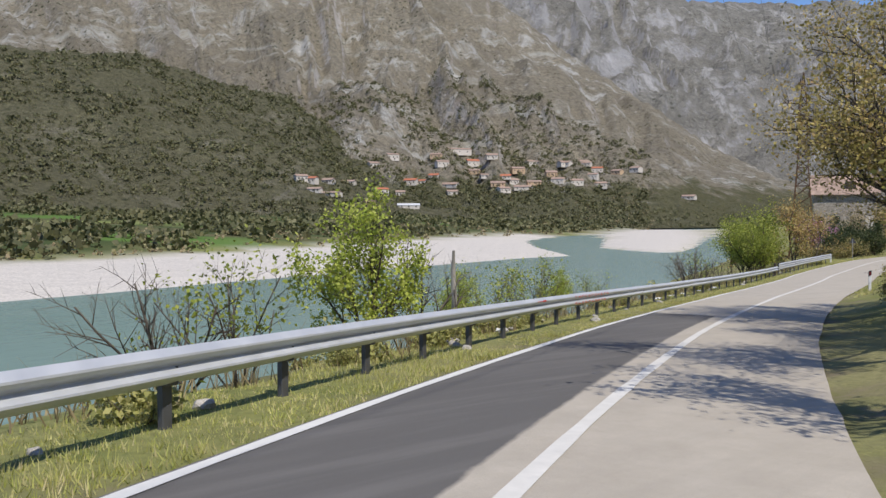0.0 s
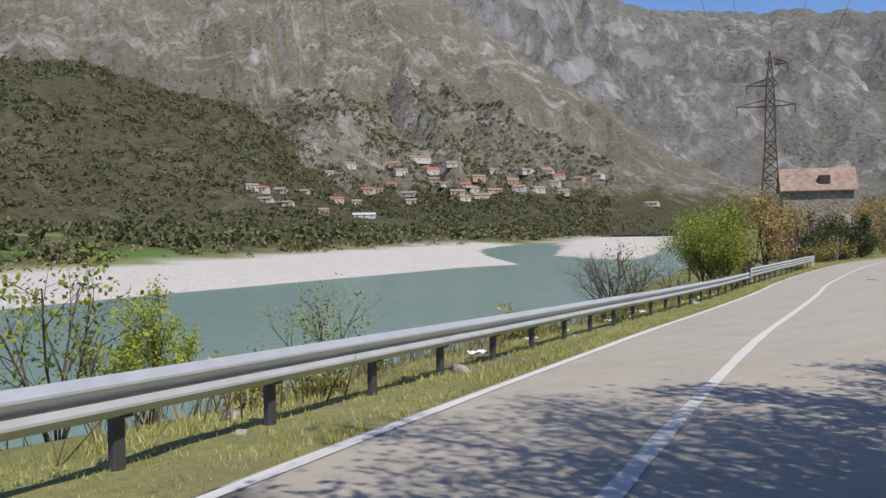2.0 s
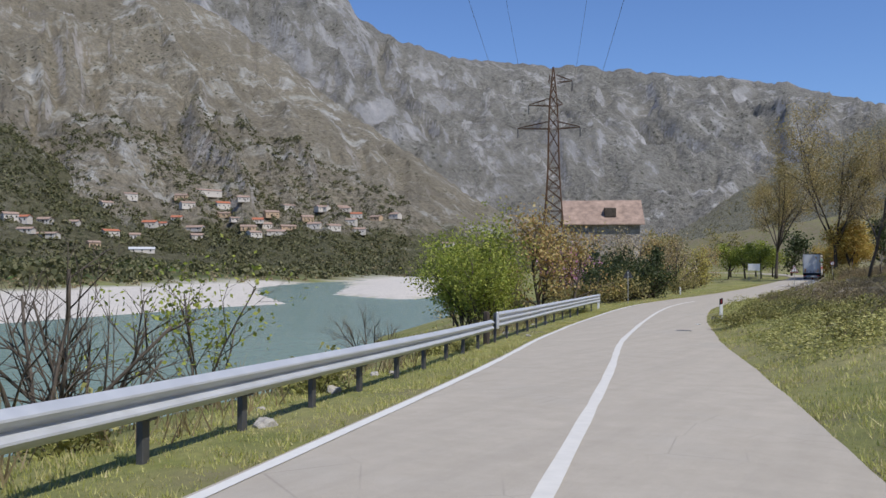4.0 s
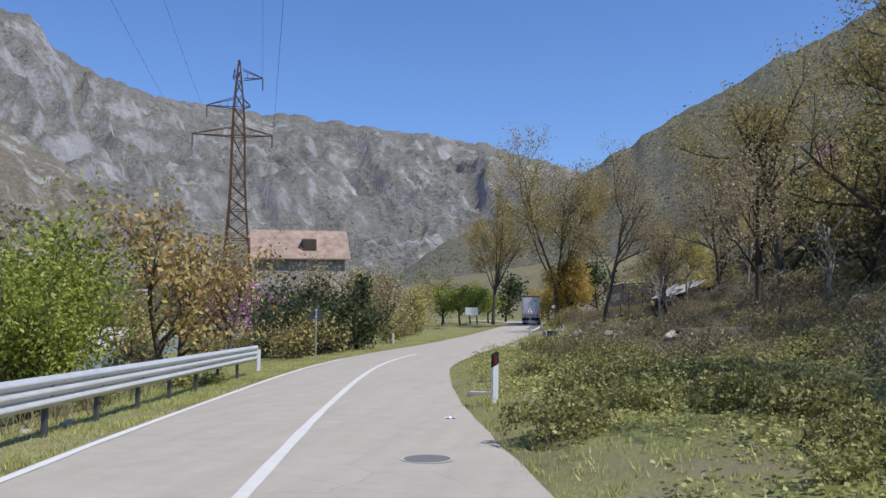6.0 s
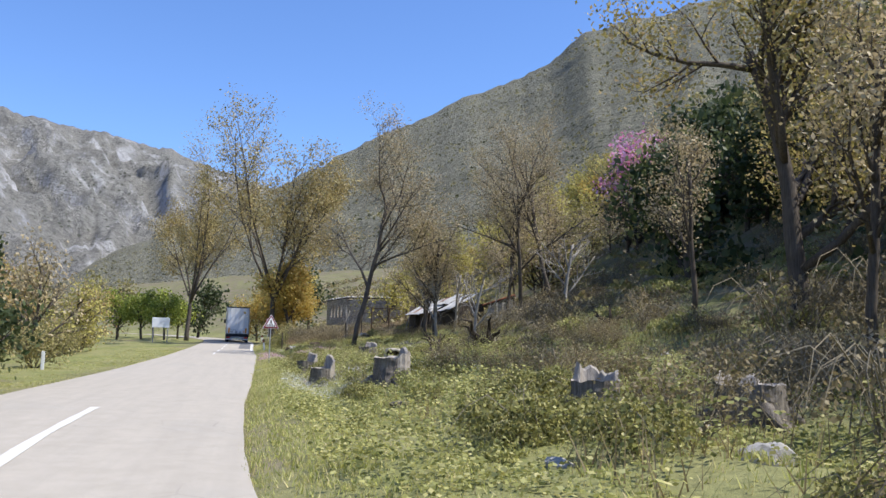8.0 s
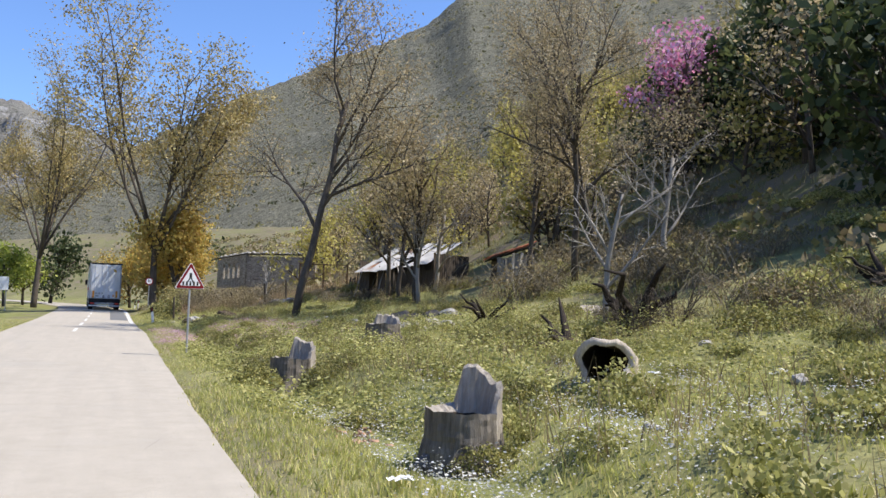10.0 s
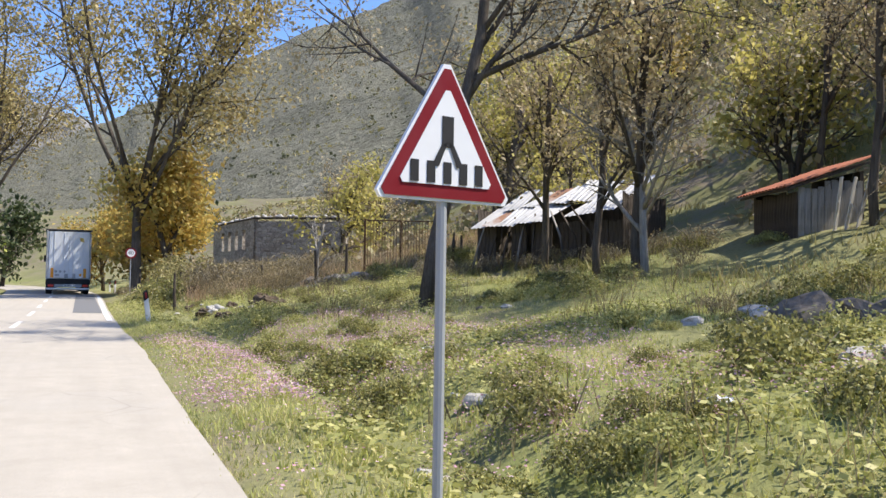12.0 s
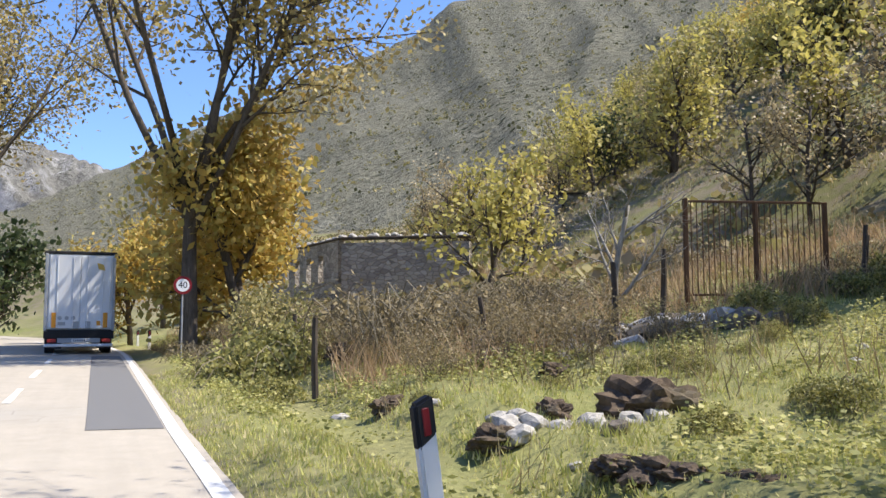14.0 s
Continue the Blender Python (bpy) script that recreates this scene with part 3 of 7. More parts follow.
def masonry_mat():
    n = N("rough_ruin_masonry")
    cell = n.t.nodes.new("ShaderNodeTexVoronoi")
    cell.inputs["Scale"].default_value = 3.2
    mp = n.t.nodes.new("ShaderNodeMapping")
    mp.inputs["Scale"].default_value = (0.8, 0.8, 1.5)
    n.put(mp.inputs[0], n.co)
    n.t.links.new(mp.outputs[0], cell.inputs["Vector"])
    edge = n.voronoi(3.2, "DISTANCE_TO_EDGE", mp.outputs[0])
    tone = n.t.nodes.new("ShaderNodeSeparateColor")
    n.t.links.new(cell.outputs["Color"], tone.inputs[0])
    col = n.mix(tone.outputs[0], (0.24, 0.21, 0.18), (0.5, 0.45, 0.38))
    col = n.mix(n.ramp(n.noise(0.5, 5, 0.7), (0.45, 0), (0.62, 0.75)), col, (0.46, 0.41, 0.34))
    col = n.mix(n.ramp(edge, (0.0, 0.8), (0.07, 0)), col, (0.15, 0.13, 0.11))
    return n.done(col, 0.95, n.ramp(edge, (0.0, 0), (0.12, 1)), 0.8, 0.05, spec=0.1)


M_RUINSTONE = masonry_mat()
M_REDSOIL = stone_mat("reddish_rubble", (0.36, 0.2, 0.13), (0.5, 0.34, 0.24))


def leaf_mat(name, *cols, trans=0.35):
    """Leaves whose colour varies from leaf to leaf."""
    n = N(name)
    cols = [(min(0.8, c[0] * 1.2), min(0.8, c[1] * 1.1), c[2] * 1.12) for c in cols]
    r = n.island()
    stops = [(i / max(1, len(cols) - 1), c) for i, c in enumerate(cols)]
    c = n.ramp(r, *stops)
    big = n.noise(0.5, 3)
    c = n.mix(n.ramp(big, (0.35, 0.35), (0.65, 0)), c, tuple(v * 0.6 for v in cols[0]))
    return n.done(c, 0.55, spec=0.3, trans=trans)


L_GOLD = leaf_mat("golden_poplar_leaves", (0.36, 0.26, 0.065), (0.56, 0.43, 0.11), (0.46, 0.44, 0.12), (0.64, 0.5, 0.15), trans=0.45)
L_FRESH = leaf_mat("fresh_yellow_green_leaves", (0.26, 0.36, 0.05), (0.41, 0.5, 0.08), (0.5, 0.56, 0.14))
L_OLIVE = leaf_mat("olive_green_leaves", (0.17, 0.18, 0.06), (0.33, 0.315, 0.12), (0.43, 0.385, 0.17))
L_OAK = leaf_mat("yellow_olive_oak_leaves", (0.2, 0.19, 0.055), (0.36, 0.33, 0.1), (0.5, 0.44, 0.16), (0.42, 0.31, 0.14))
L_BRAMBLE = leaf_mat("bramble_leaves", (0.09, 0.1, 0.035), (0.22, 0.235, 0.07), (0.38, 0.39, 0.12), (0.5, 0.48, 0.2))
L_SPARSE = leaf_mat("sparse_bud_leaves", (0.26, 0.225, 0.12), (0.42, 0.375, 0.2), (0.53, 0.465, 0.28))
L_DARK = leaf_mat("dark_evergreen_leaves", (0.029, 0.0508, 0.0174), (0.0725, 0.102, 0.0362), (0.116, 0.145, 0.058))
L_WILLOW = leaf_mat("willow_leaves", (0.145, 0.203, 0.029), (0.29, 0.362, 0.058), (0.435, 0.478, 0.102))
L_PINK = leaf_mat("pink_blossom", (0.609, 0.189, 0.348), (0.8, 0.392, 0.58), (0.8, 0.551, 0.696))
L_BROWN = leaf_mat("dry_brown_leaves", (0.13, 0.112, 0.055), (0.27, 0.235, 0.12), (0.4, 0.35, 0.19))
L_TAWNY = leaf_mat("tawny_young_leaves", (0.3, 0.2, 0.09), (0.45, 0.33, 0.12), (0.42, 0.4, 0.13), (0.52, 0.45, 0.2))
L_SPRING = leaf_mat("muted_spring_leaves", (0.34, 0.33, 0.085), (0.5, 0.48, 0.13), (0.6, 0.56, 0.2), trans=0.45)
L_DRY = leaf_mat("dry_straw_grass", (0.28, 0.2, 0.11), (0.44, 0.34, 0.19), (0.58, 0.48, 0.3))
L_SLOPE = leaf_mat("rough_slope_grass", (0.19, 0.2, 0.06), (0.33, 0.32, 0.12), (0.46, 0.41, 0.2))
L_POPLAR = leaf_mat("pale_poplar_leaves", (0.24, 0.19, 0.07), (0.4, 0.34, 0.13), (0.42, 0.4, 0.16), (0.55, 0.46, 0.2))
L_GRASS = leaf_mat("verge_grass", (0.31, 0.36, 0.09), (0.48, 0.52, 0.155), (0.57, 0.575, 0.24), (0.6, 0.55, 0.31))
L_WEED = leaf_mat("broad_weed_leaves", (0.16, 0.185, 0.055), (0.32, 0.35, 0.11), (0.45, 0.47, 0.16), (0.56, 0.55, 0.24))
L_FLOWER = leaf_mat("pale_pink_wild_flowers", (0.5, 0.27, 0.37), (0.63, 0.43, 0.52), (0.68, 0.58, 0.62))
L_WHITEFLOWER = leaf_mat("white_seed_heads", (0.797, 0.768, 0.638), (0.8, 0.8, 0.8), (0.725, 0.667, 0.493))
L_SCRUB = leaf_mat("far_scrub_leaves", (0.068, 0.078, 0.033), (0.12, 0.132, 0.055), (0.18, 0.18, 0.085), trans=0.15)
L_SCRUBPALE = leaf_mat("pale_scrub_leaves", (0.203, 0.181, 0.102), (0.319, 0.275, 0.16), (0.261, 0.261, 0.116), trans=0.15)


def gz(x, y):
    return float(ground_z(np.array([x]), np.array([y]))[0])


# ---- vegetation tools ----
def leaf_cloud(centres, size, rnd, aspect=0.6, droop=0.0):
    """Quads of random turn at the given centres."""
    c = np.asarray(centres, float)
    n = len(c)
    a = rnd.normal(size=(n, 3))
    a[:, 2] -= droop
    a /= np.linalg.norm(a, axis=1, keepdims=True)
    b = rnd.normal(size=(n, 3))
    b -= a * (a * b).sum(1, keepdims=True)
    b /= np.linalg.norm(b, axis=1, keepdims=True)
    s = size * (0.6 + 0.8 * rnd.random((n, 1)))
    p0, p1 = c - a * s * 0.5, c + b * s * aspect * 0.5
    p2, p3 = c + a * s * 0.5, c - b * s * aspect * 0.5
    v = np.stack([p0, p1, p2, p3], 1).reshape(-1, 3)
    f = np.arange(n * 4).reshape(n, 4)
    return v.tolist(), [tuple(q) for q in f.tolist()]


def grow(rnd, base, direction, length, radius, level, cfg, out, tips):
    """One branch and its children."""
    n = cfg.get("segs", (6, 4, 3, 2))[level]
    pts, rad = [Vector(base)], [radius]
    d = Vector(direction).normalized()
    seg = length / n
    for i in range(n):
        j = Vector(rnd.normal(size=3)) * cfg["wobble"] * (0.6 if level == 0 else 1.0)
        d = (d + j + Vector((0, 0, cfg["rise"] * (1 if level else 0.3)))).normalized()
        pts.append(pts[-1] + d * seg)
        rad.append(radius * (1 - (0.45 if level == 0 else 0.75) * (i + 1) / n))
    out.append(tube(pts, rad, cfg.get("sides", (8, 5, 3, 3))[level], cap=level < 2))
    last = cfg["levels"]
    if level >= last - 1:
        for i in range(1, n + 1):
            tips.append((pts[i], d))
    if level >= last:
        return
    kids = cfg["kids"][level]
    for k in range(kids):
        t = cfg["start"][level] + (1 - cfg["start"][level]) * (k + 0.6 * rnd.random()) / kids
        i = min(int(t * n), n - 1)
        p = pts[i].lerp(pts[i + 1], t * n - i)
        ax = (pts[i + 1] - pts[i]).normalized()
        side = ax.cross(Vector(rnd.normal(size=3))).normalized()
        ang = cfg["angle"][level] * (0.7 + 0.6 * rnd.random())
        nd = ax * math.cos(ang) + side * math.sin(ang)
        grow(rnd, p, nd, length * cfg["ratio"][level] * (0.7 + 0.5 * rnd.random()) * (1.1 - 0.4 * t), rad[i] * 0.62, level + 1, cfg, out, tips)


def tree(name, label, seed, height, radius, leaf, leaf_size, per_tip, bark=None, lean=(0, 0), kids=(7, 6, 5), start=(0.3, 0.25, 0.2),
         angle=(0.7, 0.7, 0.8), ratio=(0.6, 0.5, 0.5), levels=3, wobble=0.12, rise=0.06, scatter=0.35, trunk_share=0.75, low=0.0, category="tree", group=""):
    """A tree or shrub: trunk with limbs, and a crown of many small leaves."""
    rnd = np.random.default_rng(seed)
    cfg = dict(kids=kids, start=start, angle=angle, ratio=ratio, levels=levels, wobble=wobble, rise=rise)
    if levels == 2:
        cfg.update(segs=(5, 3, 2), sides=(6, 4, 3))
    out, tips = [], []
    grow(rnd, (0, 0, -0.25), (lean[0], lean[1], 1), height * trunk_share, radius, 0, cfg, out, tips)
    root = thing(name, label, category, group=group)
    v, f = joined(out)
    part("trunk", mesh_from("trunk", v, f, bark or M_BARK, True), None, root)
    if per_tip:
        P = np.array([t[0] for t in tips])
        P = P[P[:, 2] > low]
        C = np.repeat(P, round(per_tip * (1.8 if levels == 3 else 1)), axis=0)
        C = C + rnd.normal(size=C.shape) * scatter
        C = C[C[:, 2] > 0.1]
        v, f = leaf_cloud(C, leaf_size, rnd)
        part("crown", mesh_from("crown", v, f, leaf), None, root)
    return root


def shrub(name, label, seed, height, stems, leaf, leaf_size, per_tip, bark=None, spread=0.6, kids=(5, 4), scatter=0.12, category="shrub", group="", radius=0.03):
    rnd = np.random.default_rng(seed)
    cfg = dict(kids=kids, start=(0.2, 0.2), angle=(0.6, 0.7), ratio=(0.55, 0.5), levels=2, wobble=0.14, rise=0.05, segs=(4, 2, 1), sides=(5, 3, 3) if height > 1 else (3, 3, 3))
    out, tips = [], []
    for s in range(stems):
        w = 2 * math.pi * (s + rnd.random()) / stems
        e = spread * (0.3 + rnd.random())
        grow(rnd, (0.08 * math.cos(w), 0.08 * math.sin(w), -0.12), (e * math.cos(w), e * math.sin(w), 1), height * (0.6 + 0.35 * rnd.random()), radius, 0, cfg, out, tips)
    root = thing(name, label, category, group=group)
    v, f = joined(out)
    part("branchwork", mesh_from("branchwork", v, f, bark or M_BARK, True), None, root)
    if per_tip:
        P = np.array([t[0] for t in tips])
        C = np.repeat(P, per_tip * 2, axis=0)
        C = C + rnd.normal(size=C.shape) * scatter
        C = C[C[:, 2] > 0.03]
        v, f = leaf_cloud(C, leaf_size, rnd)
        part("foliage", mesh_from("foliage", v, f, leaf), None, root)
    return root


def stand(ob, x, y, rz=0.0, s=1.0, dz=0.0):
    ob.matrix_basis = pose(x, y, gz(x, y) + dz, 0, 0, rz) @ Matrix.Scale(s, 4)
    return ob


def again(ob, x, y, rz=0.0, s=1.0, dz=0.0):
    c = copy_thing(ob, pose(x, y, gz(x, y) + dz, 0, 0, rz))
    c.scale = (s, s, s)
    return c


# ---- lorry ----
def disc(r, t, at, sides=24, axis="Y"):
    b = bmesh.new()
    bmesh.ops.create_cone(b, cap_ends=True, segments=sides, radius1=r, radius2=r, depth=t,
                          matrix=Matrix.Translation(at) @ (pose(0, 0, 0, 90) if axis == "Y" else pose(0, 0, 0, 0, 90) if axis == "X" else Matrix()))
    return b


def lorry(x, y, z, rz):
    L = thing("lorry", "white curtain-sided articulated lorry driving on the road", "lorry", pose(x, y, z, 0, 0, rz))
    part("trailer_body", box(2.46, 13.5, 2.86, 0.02, (0, 6.78, 2.36)), M_WHITE, L)
    part("roof_edge", box(2.56, 13.6, 0.13, 0.03, (0, 6.78, 3.82)), M_BLACK, L, "dark roof edge")
    for s in (-1, 1):
        part("corner_post", box(0.1, 0.12, 2.9, 0.015, (s * 1.19, 0.0, 2.33)), M_GREYPAINT, L)
        d = part("rear_door", box(1.07, 0.05, 2.72, 0.012, (s * 0.545, -0.02, 2.34)), M_WHITE, L)
        for k in (0.25, 0.8):
            part("locking_bar", joined_tube([(s * k, -0.06, 1.05), (s * k, -0.06, 3.68)], 0.014), M_WHITE, d)
        part("reflective_plate", box(0.16, 0.02, 0.56, 0.004, (s * 0.9, -0.058, 1.28)), M_ORANGE, d, "orange reflective plate with dark rim")
        part("tail_lamp", box(0.3, 0.06, 0.13, 0.02, (s * 0.95, -0.12, 0.52)), M_RED, L, "red tail lamp")
        part("mudflap", box(0.5, 0.03, 0.42, 0.01, (s * 0.85, 0.35, 0.42)), M_BLACK, L)
        part("side_stripe", box(0.012, 9.0, 0.24, 0.003, (s * 1.237, 6.4, 1.75)), M_RED, L, "red printed stripe")
        part("side_stripe", box(0.012, 8.0, 0.08, 0.003, (s * 1.237, 6.0, 1.5)), M_RED, L, "red printed stripe")
        for k in range(6):
            part("side_print", box(0.012, 0.55, 0.42 - 0.12 * (k % 2), 0.003, (s * 1.237, 3.6 + 0.8 * k, 2.9)), M_GREEN, L, "green printed bar")
        for yy in (1.9, 3.2, 4.5, 14.3, 17.6):
            w = part("wheel", disc(0.5, 0.34, (s * 1.04, yy, 0.5), 28, "X"), M_BLACK, L, "black tyre", smooth=False)
            part("rim", disc(0.28, 0.36, (s * 1.05, yy, 0.5), 20, "X"), M_GREYPAINT, w)
        part("side_guard", box(0.05, 4.6, 0.3, 0.01, (s * 1.18, 8.6, 0.75)), M_GREYPAINT, L)
        part("mirror", box(0.22, 0.1, 0.5, 0.03, (s * 1.36, 17.3, 2.5)), M_BLACK, L)
    for k in (-0.69, -0.45, -0.22):
        part("round_sticker", disc(0.075, 0.012, (k, -0.052, 1.36)), M_GREYPAINT, L)
    part("square_sticker", box(0.26, 0.012, 0.13, 0.003, (-0.62, -0.053, 1.15)), M_GREYPAINT, L)
    part("square_sticker", box(0.2, 0.012, 0.27, 0.003, (-0.13, -0.053, 1.1)), M_GREYPAINT, L)
    part("square_sticker", box(0.18, 0.012, 0.27, 0.003, (0.3, -0.053, 1.1)), M_GREYPAINT, L)
    p = part("warning_sticker", box(0.17, 0.012, 0.3, 0.003, (0.66, -0.053, 1.14)), M_SIGNWHITE, L)
    part("sticker_field", box(0.13, 0.01, 0.17, 0.003, (0.66, -0.062, 1.17)), M_ORANGE, p)
    part("rear_beam", box(2.46, 0.16, 0.34, 0.02, (0, 0.06, 0.76)), M_BLACK, L, "dark rear crossbeam")
    part("lamp_board", box(1.5, 0.05, 0.17, 0.01, (0, -0.09, 0.52)), M_GREYPAINT, L)
    plate = part("number_plate", box(0.52, 0.02, 0.11, 0.004, (0, -0.125, 0.53)), M_SIGNWHITE, L)
    for k in range(6):
        part("plate_bar", box(0.045, 0.01, 0.065, 0.002, (-0.19 + 0.076 * k, -0.138, 0.53)), M_BLACK, plate)
    part("underrun_bar", box(2.4, 0.1, 0.11, 0.03, (0, -0.08, 0.34)), M_WHITE, L, "pale underrun bar")
    part("chassis", box(0.9, 15.6, 0.28, 0.02, (0, 8.6, 0.92)), M_BLACK, L)
    cab = part("cab", box(2.46, 2.3, 2.7, 0.12, (0, 17.2, 2.15), 3), M_WHITE, L)
    part("cab_window", box(2.48, 0.8, 0.75, 0.03, (0, 17.5, 2.75)), M_GLASSDARK, cab)
    part("cab_roof_fairing", box(2.3, 1.7, 0.45, 0.12, (0, 17.1, 3.65), 2), M_WHITE, cab)
    return L


def joined_tube(pts, r, sides=8):
    v, f = tube(pts, [r] * len(pts), sides)
    b = bmesh.new()
    vs = [b.verts.new(p) for p in v]
    for q in f:
        b.faces.new([vs[i] for i in q])
    return b


lorry(-0.75, 84.4, float(road_z(86)) + 0.03, 2.0)

# ---- road markings ----
def ribbon(name, y0, y1, off, width, mat, parent, label, step=0.8, wear=0.0):
    ys = np.arange(y0, y1 + 1e-6, step)
    v = []
    for y in ys:
        o = float(off(y))
        w = width * (1 + wear * (fbm(y * 1.7, 2.0, 3, 91) - 0.5))
        for s in (-0.5, 0.5):
            oo = o + s * float(w)
            frac = oo / (half_r(y) if oo > 0 else half_l(y))
            v.append((float(cen(y)) + oo, float(y), float(road_z(y)) + 0.019 + 0.03 * (1 - float(frac) ** 2) + 0.004))
    return part(name, mesh_from(name, v, grid_faces(len(ys), 2), mat), None, parent, label)


ribbon("centre_line", -135, 2, lambda y: 0.0, 0.16, M_FADED, road, "worn white centre line", wear=0.5)
ribbon("edge_line", -135, -3, lambda y: -half_l(y) + 0.12, 0.14, M_PAINTLINE, road, "white edge line", wear=0.6)
ribbon("edge_line", 55.5, 110, lambda y: half_r(y) - 0.17, 0.17, M_PAINTLINE, road, "fresh white edge line")
for k in range(10):
    ribbon("centre_dash", 45 + 6.5 * k, 48.2 + 6.5 * k, lambda y: 0.05, 0.13, M_PAINTLINE, road, "faded centre dash", wear=0.5)
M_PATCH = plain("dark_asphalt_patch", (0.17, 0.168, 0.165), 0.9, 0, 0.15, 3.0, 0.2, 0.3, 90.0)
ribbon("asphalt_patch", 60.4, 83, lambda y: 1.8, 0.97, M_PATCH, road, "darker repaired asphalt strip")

cover = part("manhole_cover", disc(0.27, 0.012, (3.97, -28.6, float(road_z(-28.6)) + 0.045), 28, "Z"), M_PATCH, road, "worn round iron manhole cover")
part("cover_rim", disc(0.31, 0.006, (3.97, -28.6, float(road_z(-28.6)) + 0.043), 28, "Z"), M_CONCRETE, cover)

# ---- guardrail ----
W_BEAM = [(0.0, 0.0), (0.05, 0.035), (0.083, 0.07), (0.08, 0.09), (0.0, 0.15), (0.0, 0.16), (0.05, 0.195), (0.083, 0.23), (0.08, 0.25), (0.0, 0.31)]
THRIE = W_BEAM[:-1] + [(0.0, 0.305), (0.0, 0.315), (0.05, 0.35), (0.083, 0.385), (0.08, 0.405), (0.0, 0.465)]


def rail_x(y):
    return cen(y) - half_l(y) - np.interp(y, [-60, -40, -37, -12], [1.05, 1.0, 0.95, 1.0])


def rail_beam(parent, y0, y1, profile, base):
    ys = np.linspace(y0, y1, 6)
    th = 0.004
    v, n = [], len(profile)
    for y in ys:
        t = Vector((float(rail_x(y + 0.5) - rail_x(y - 0.5)), 1, 0)).normalized()
        nrm = Vector((t.y, -t.x, 0))
        p = Vector((float(rail_x(y)), float(y), float(road_z(y)) + base))
        loop = [(o, h) for o, h in profile] + [(o - th * 2, h) for o, h in reversed(profile)]
        for o, h in loop:
            v.append(tuple(p + nrm * o + Vector((0, 0, h))))
    return part("beam", mesh_from("beam", v, grid_faces(len(ys), 2 * n, True), M_GALV, False), None, parent)


def rail_post(parent, y, top):
    b = box(0.07, 0.11, top + 0.35, 0.006, (0, 0, (top - 0.35) / 2))
    box(0.1, 0.14, 0.16, 0.01, (0.06, 0, top - 0.2), bm=b)
    ob = part("post", b, M_DARKSTEEL, parent)
    ob.matrix_basis = pose(float(rail_x(y)) - 0.1, y, float(road_z(y)) - 0.02, 0, 0, 12)
    return ob


rail = thing("guardrail", "galvanised steel guardrail on short posts beside the river", "guardrail")
y = -134.0
while y < -40.0:
    rail_beam(rail, y, min(y + 3.95, -38.4), W_BEAM, 0.36)
    for k in (0.4, 2.3):
        if y + k < -38.5:
            rail_post(rail, y + k, 0.64)
    y += 3.9
thrie = thing("guardrail", "taller triple-wave galvanised guardrail section", "guardrail")
y = -37.6
while y < -12.5:
    rail_beam(thrie, y, y + 4.3, THRIE, 0.4)
    for k in (0.25, 2.4):
        rail_post(thrie, y + k, 0.85)
    y += 4.25
part("end_plate", box(0.06, 0.14, 0.5, 0.02, (float(rail_x(-37.7)) + 0.05, -37.7, float(road_z(-37.7)) + 0.63)), M_GALV, thrie)
part("end_plate", box(0.06, 0.1, 0.5, 0.02, (float(rail_x(-12.1)) + 0.04, -12.1, float(road_z(-12)) + 0.62)), M_GALV, thrie)
old = part("old_timber_post", box(0.16, 0.16, 1.0, 0.03, (float(rail_x(-38.1)) - 0.22, -38.1, float(road_z(-38)) + 0.4)), M_BOARD, rail)


def rail_paint(y0, y1, h0, h1, lean=0.0):
    """A stroke of red paint on the rail's upper wave."""
    v = []
    for yy, s in ((y0, 0), (y1, 1)):
        for h in (h0, h1):
            p = Vector((float(rail_x(yy + lean * h)), yy + lean * (h - h0), float(road_z(yy)) + 0.36 + h))
            v.append(tuple(p + Vector((0.0885 if h < 0.27 else 0.05, 0.02, 0.001))))
    return v


def red_stroke(st):
    part("graffiti_stroke", mesh_from("graffiti_stroke", rail_paint(*st), [(0, 2, 3, 1)], M_RED), None, rail, "scrawled stroke of red paint")


rg = random.Random(31)
for y0, y1, lo_, hi_ in ((-83.8, -80.5, 0.2, 0.262), (-83.8, -80.8, 0.047, 0.1)):
    y = y0
    while y < y1:
        kind_ = rg.randrange(4)
        strokes = [(y, y + 0.035, lo_, hi_)]
        if kind_ < 2:
            strokes.append((y, y + 0.17, hi_ - 0.012, hi_))
        if kind_ in (1, 2):
            strokes += [(y, y + 0.17, lo_, lo_ + 0.012), (y + 0.15, y + 0.18, lo_, (lo_ + hi_) / 2)]
        if kind_ == 3:
            strokes += [(y + 0.13, y + 0.165, lo_, hi_), (y, y + 0.15, (lo_ + hi_) / 2 - 0.006, (lo_ + hi_) / 2 + 0.006)]
        for st in strokes:
            red_stroke(st)
        y += 0.3 + 0.06 * rg.random()
for st in ((-86.95, -86.3, 0.236, 0.25), (-86.55, -86.3, 0.222, 0.262)):
    red_stroke(st)

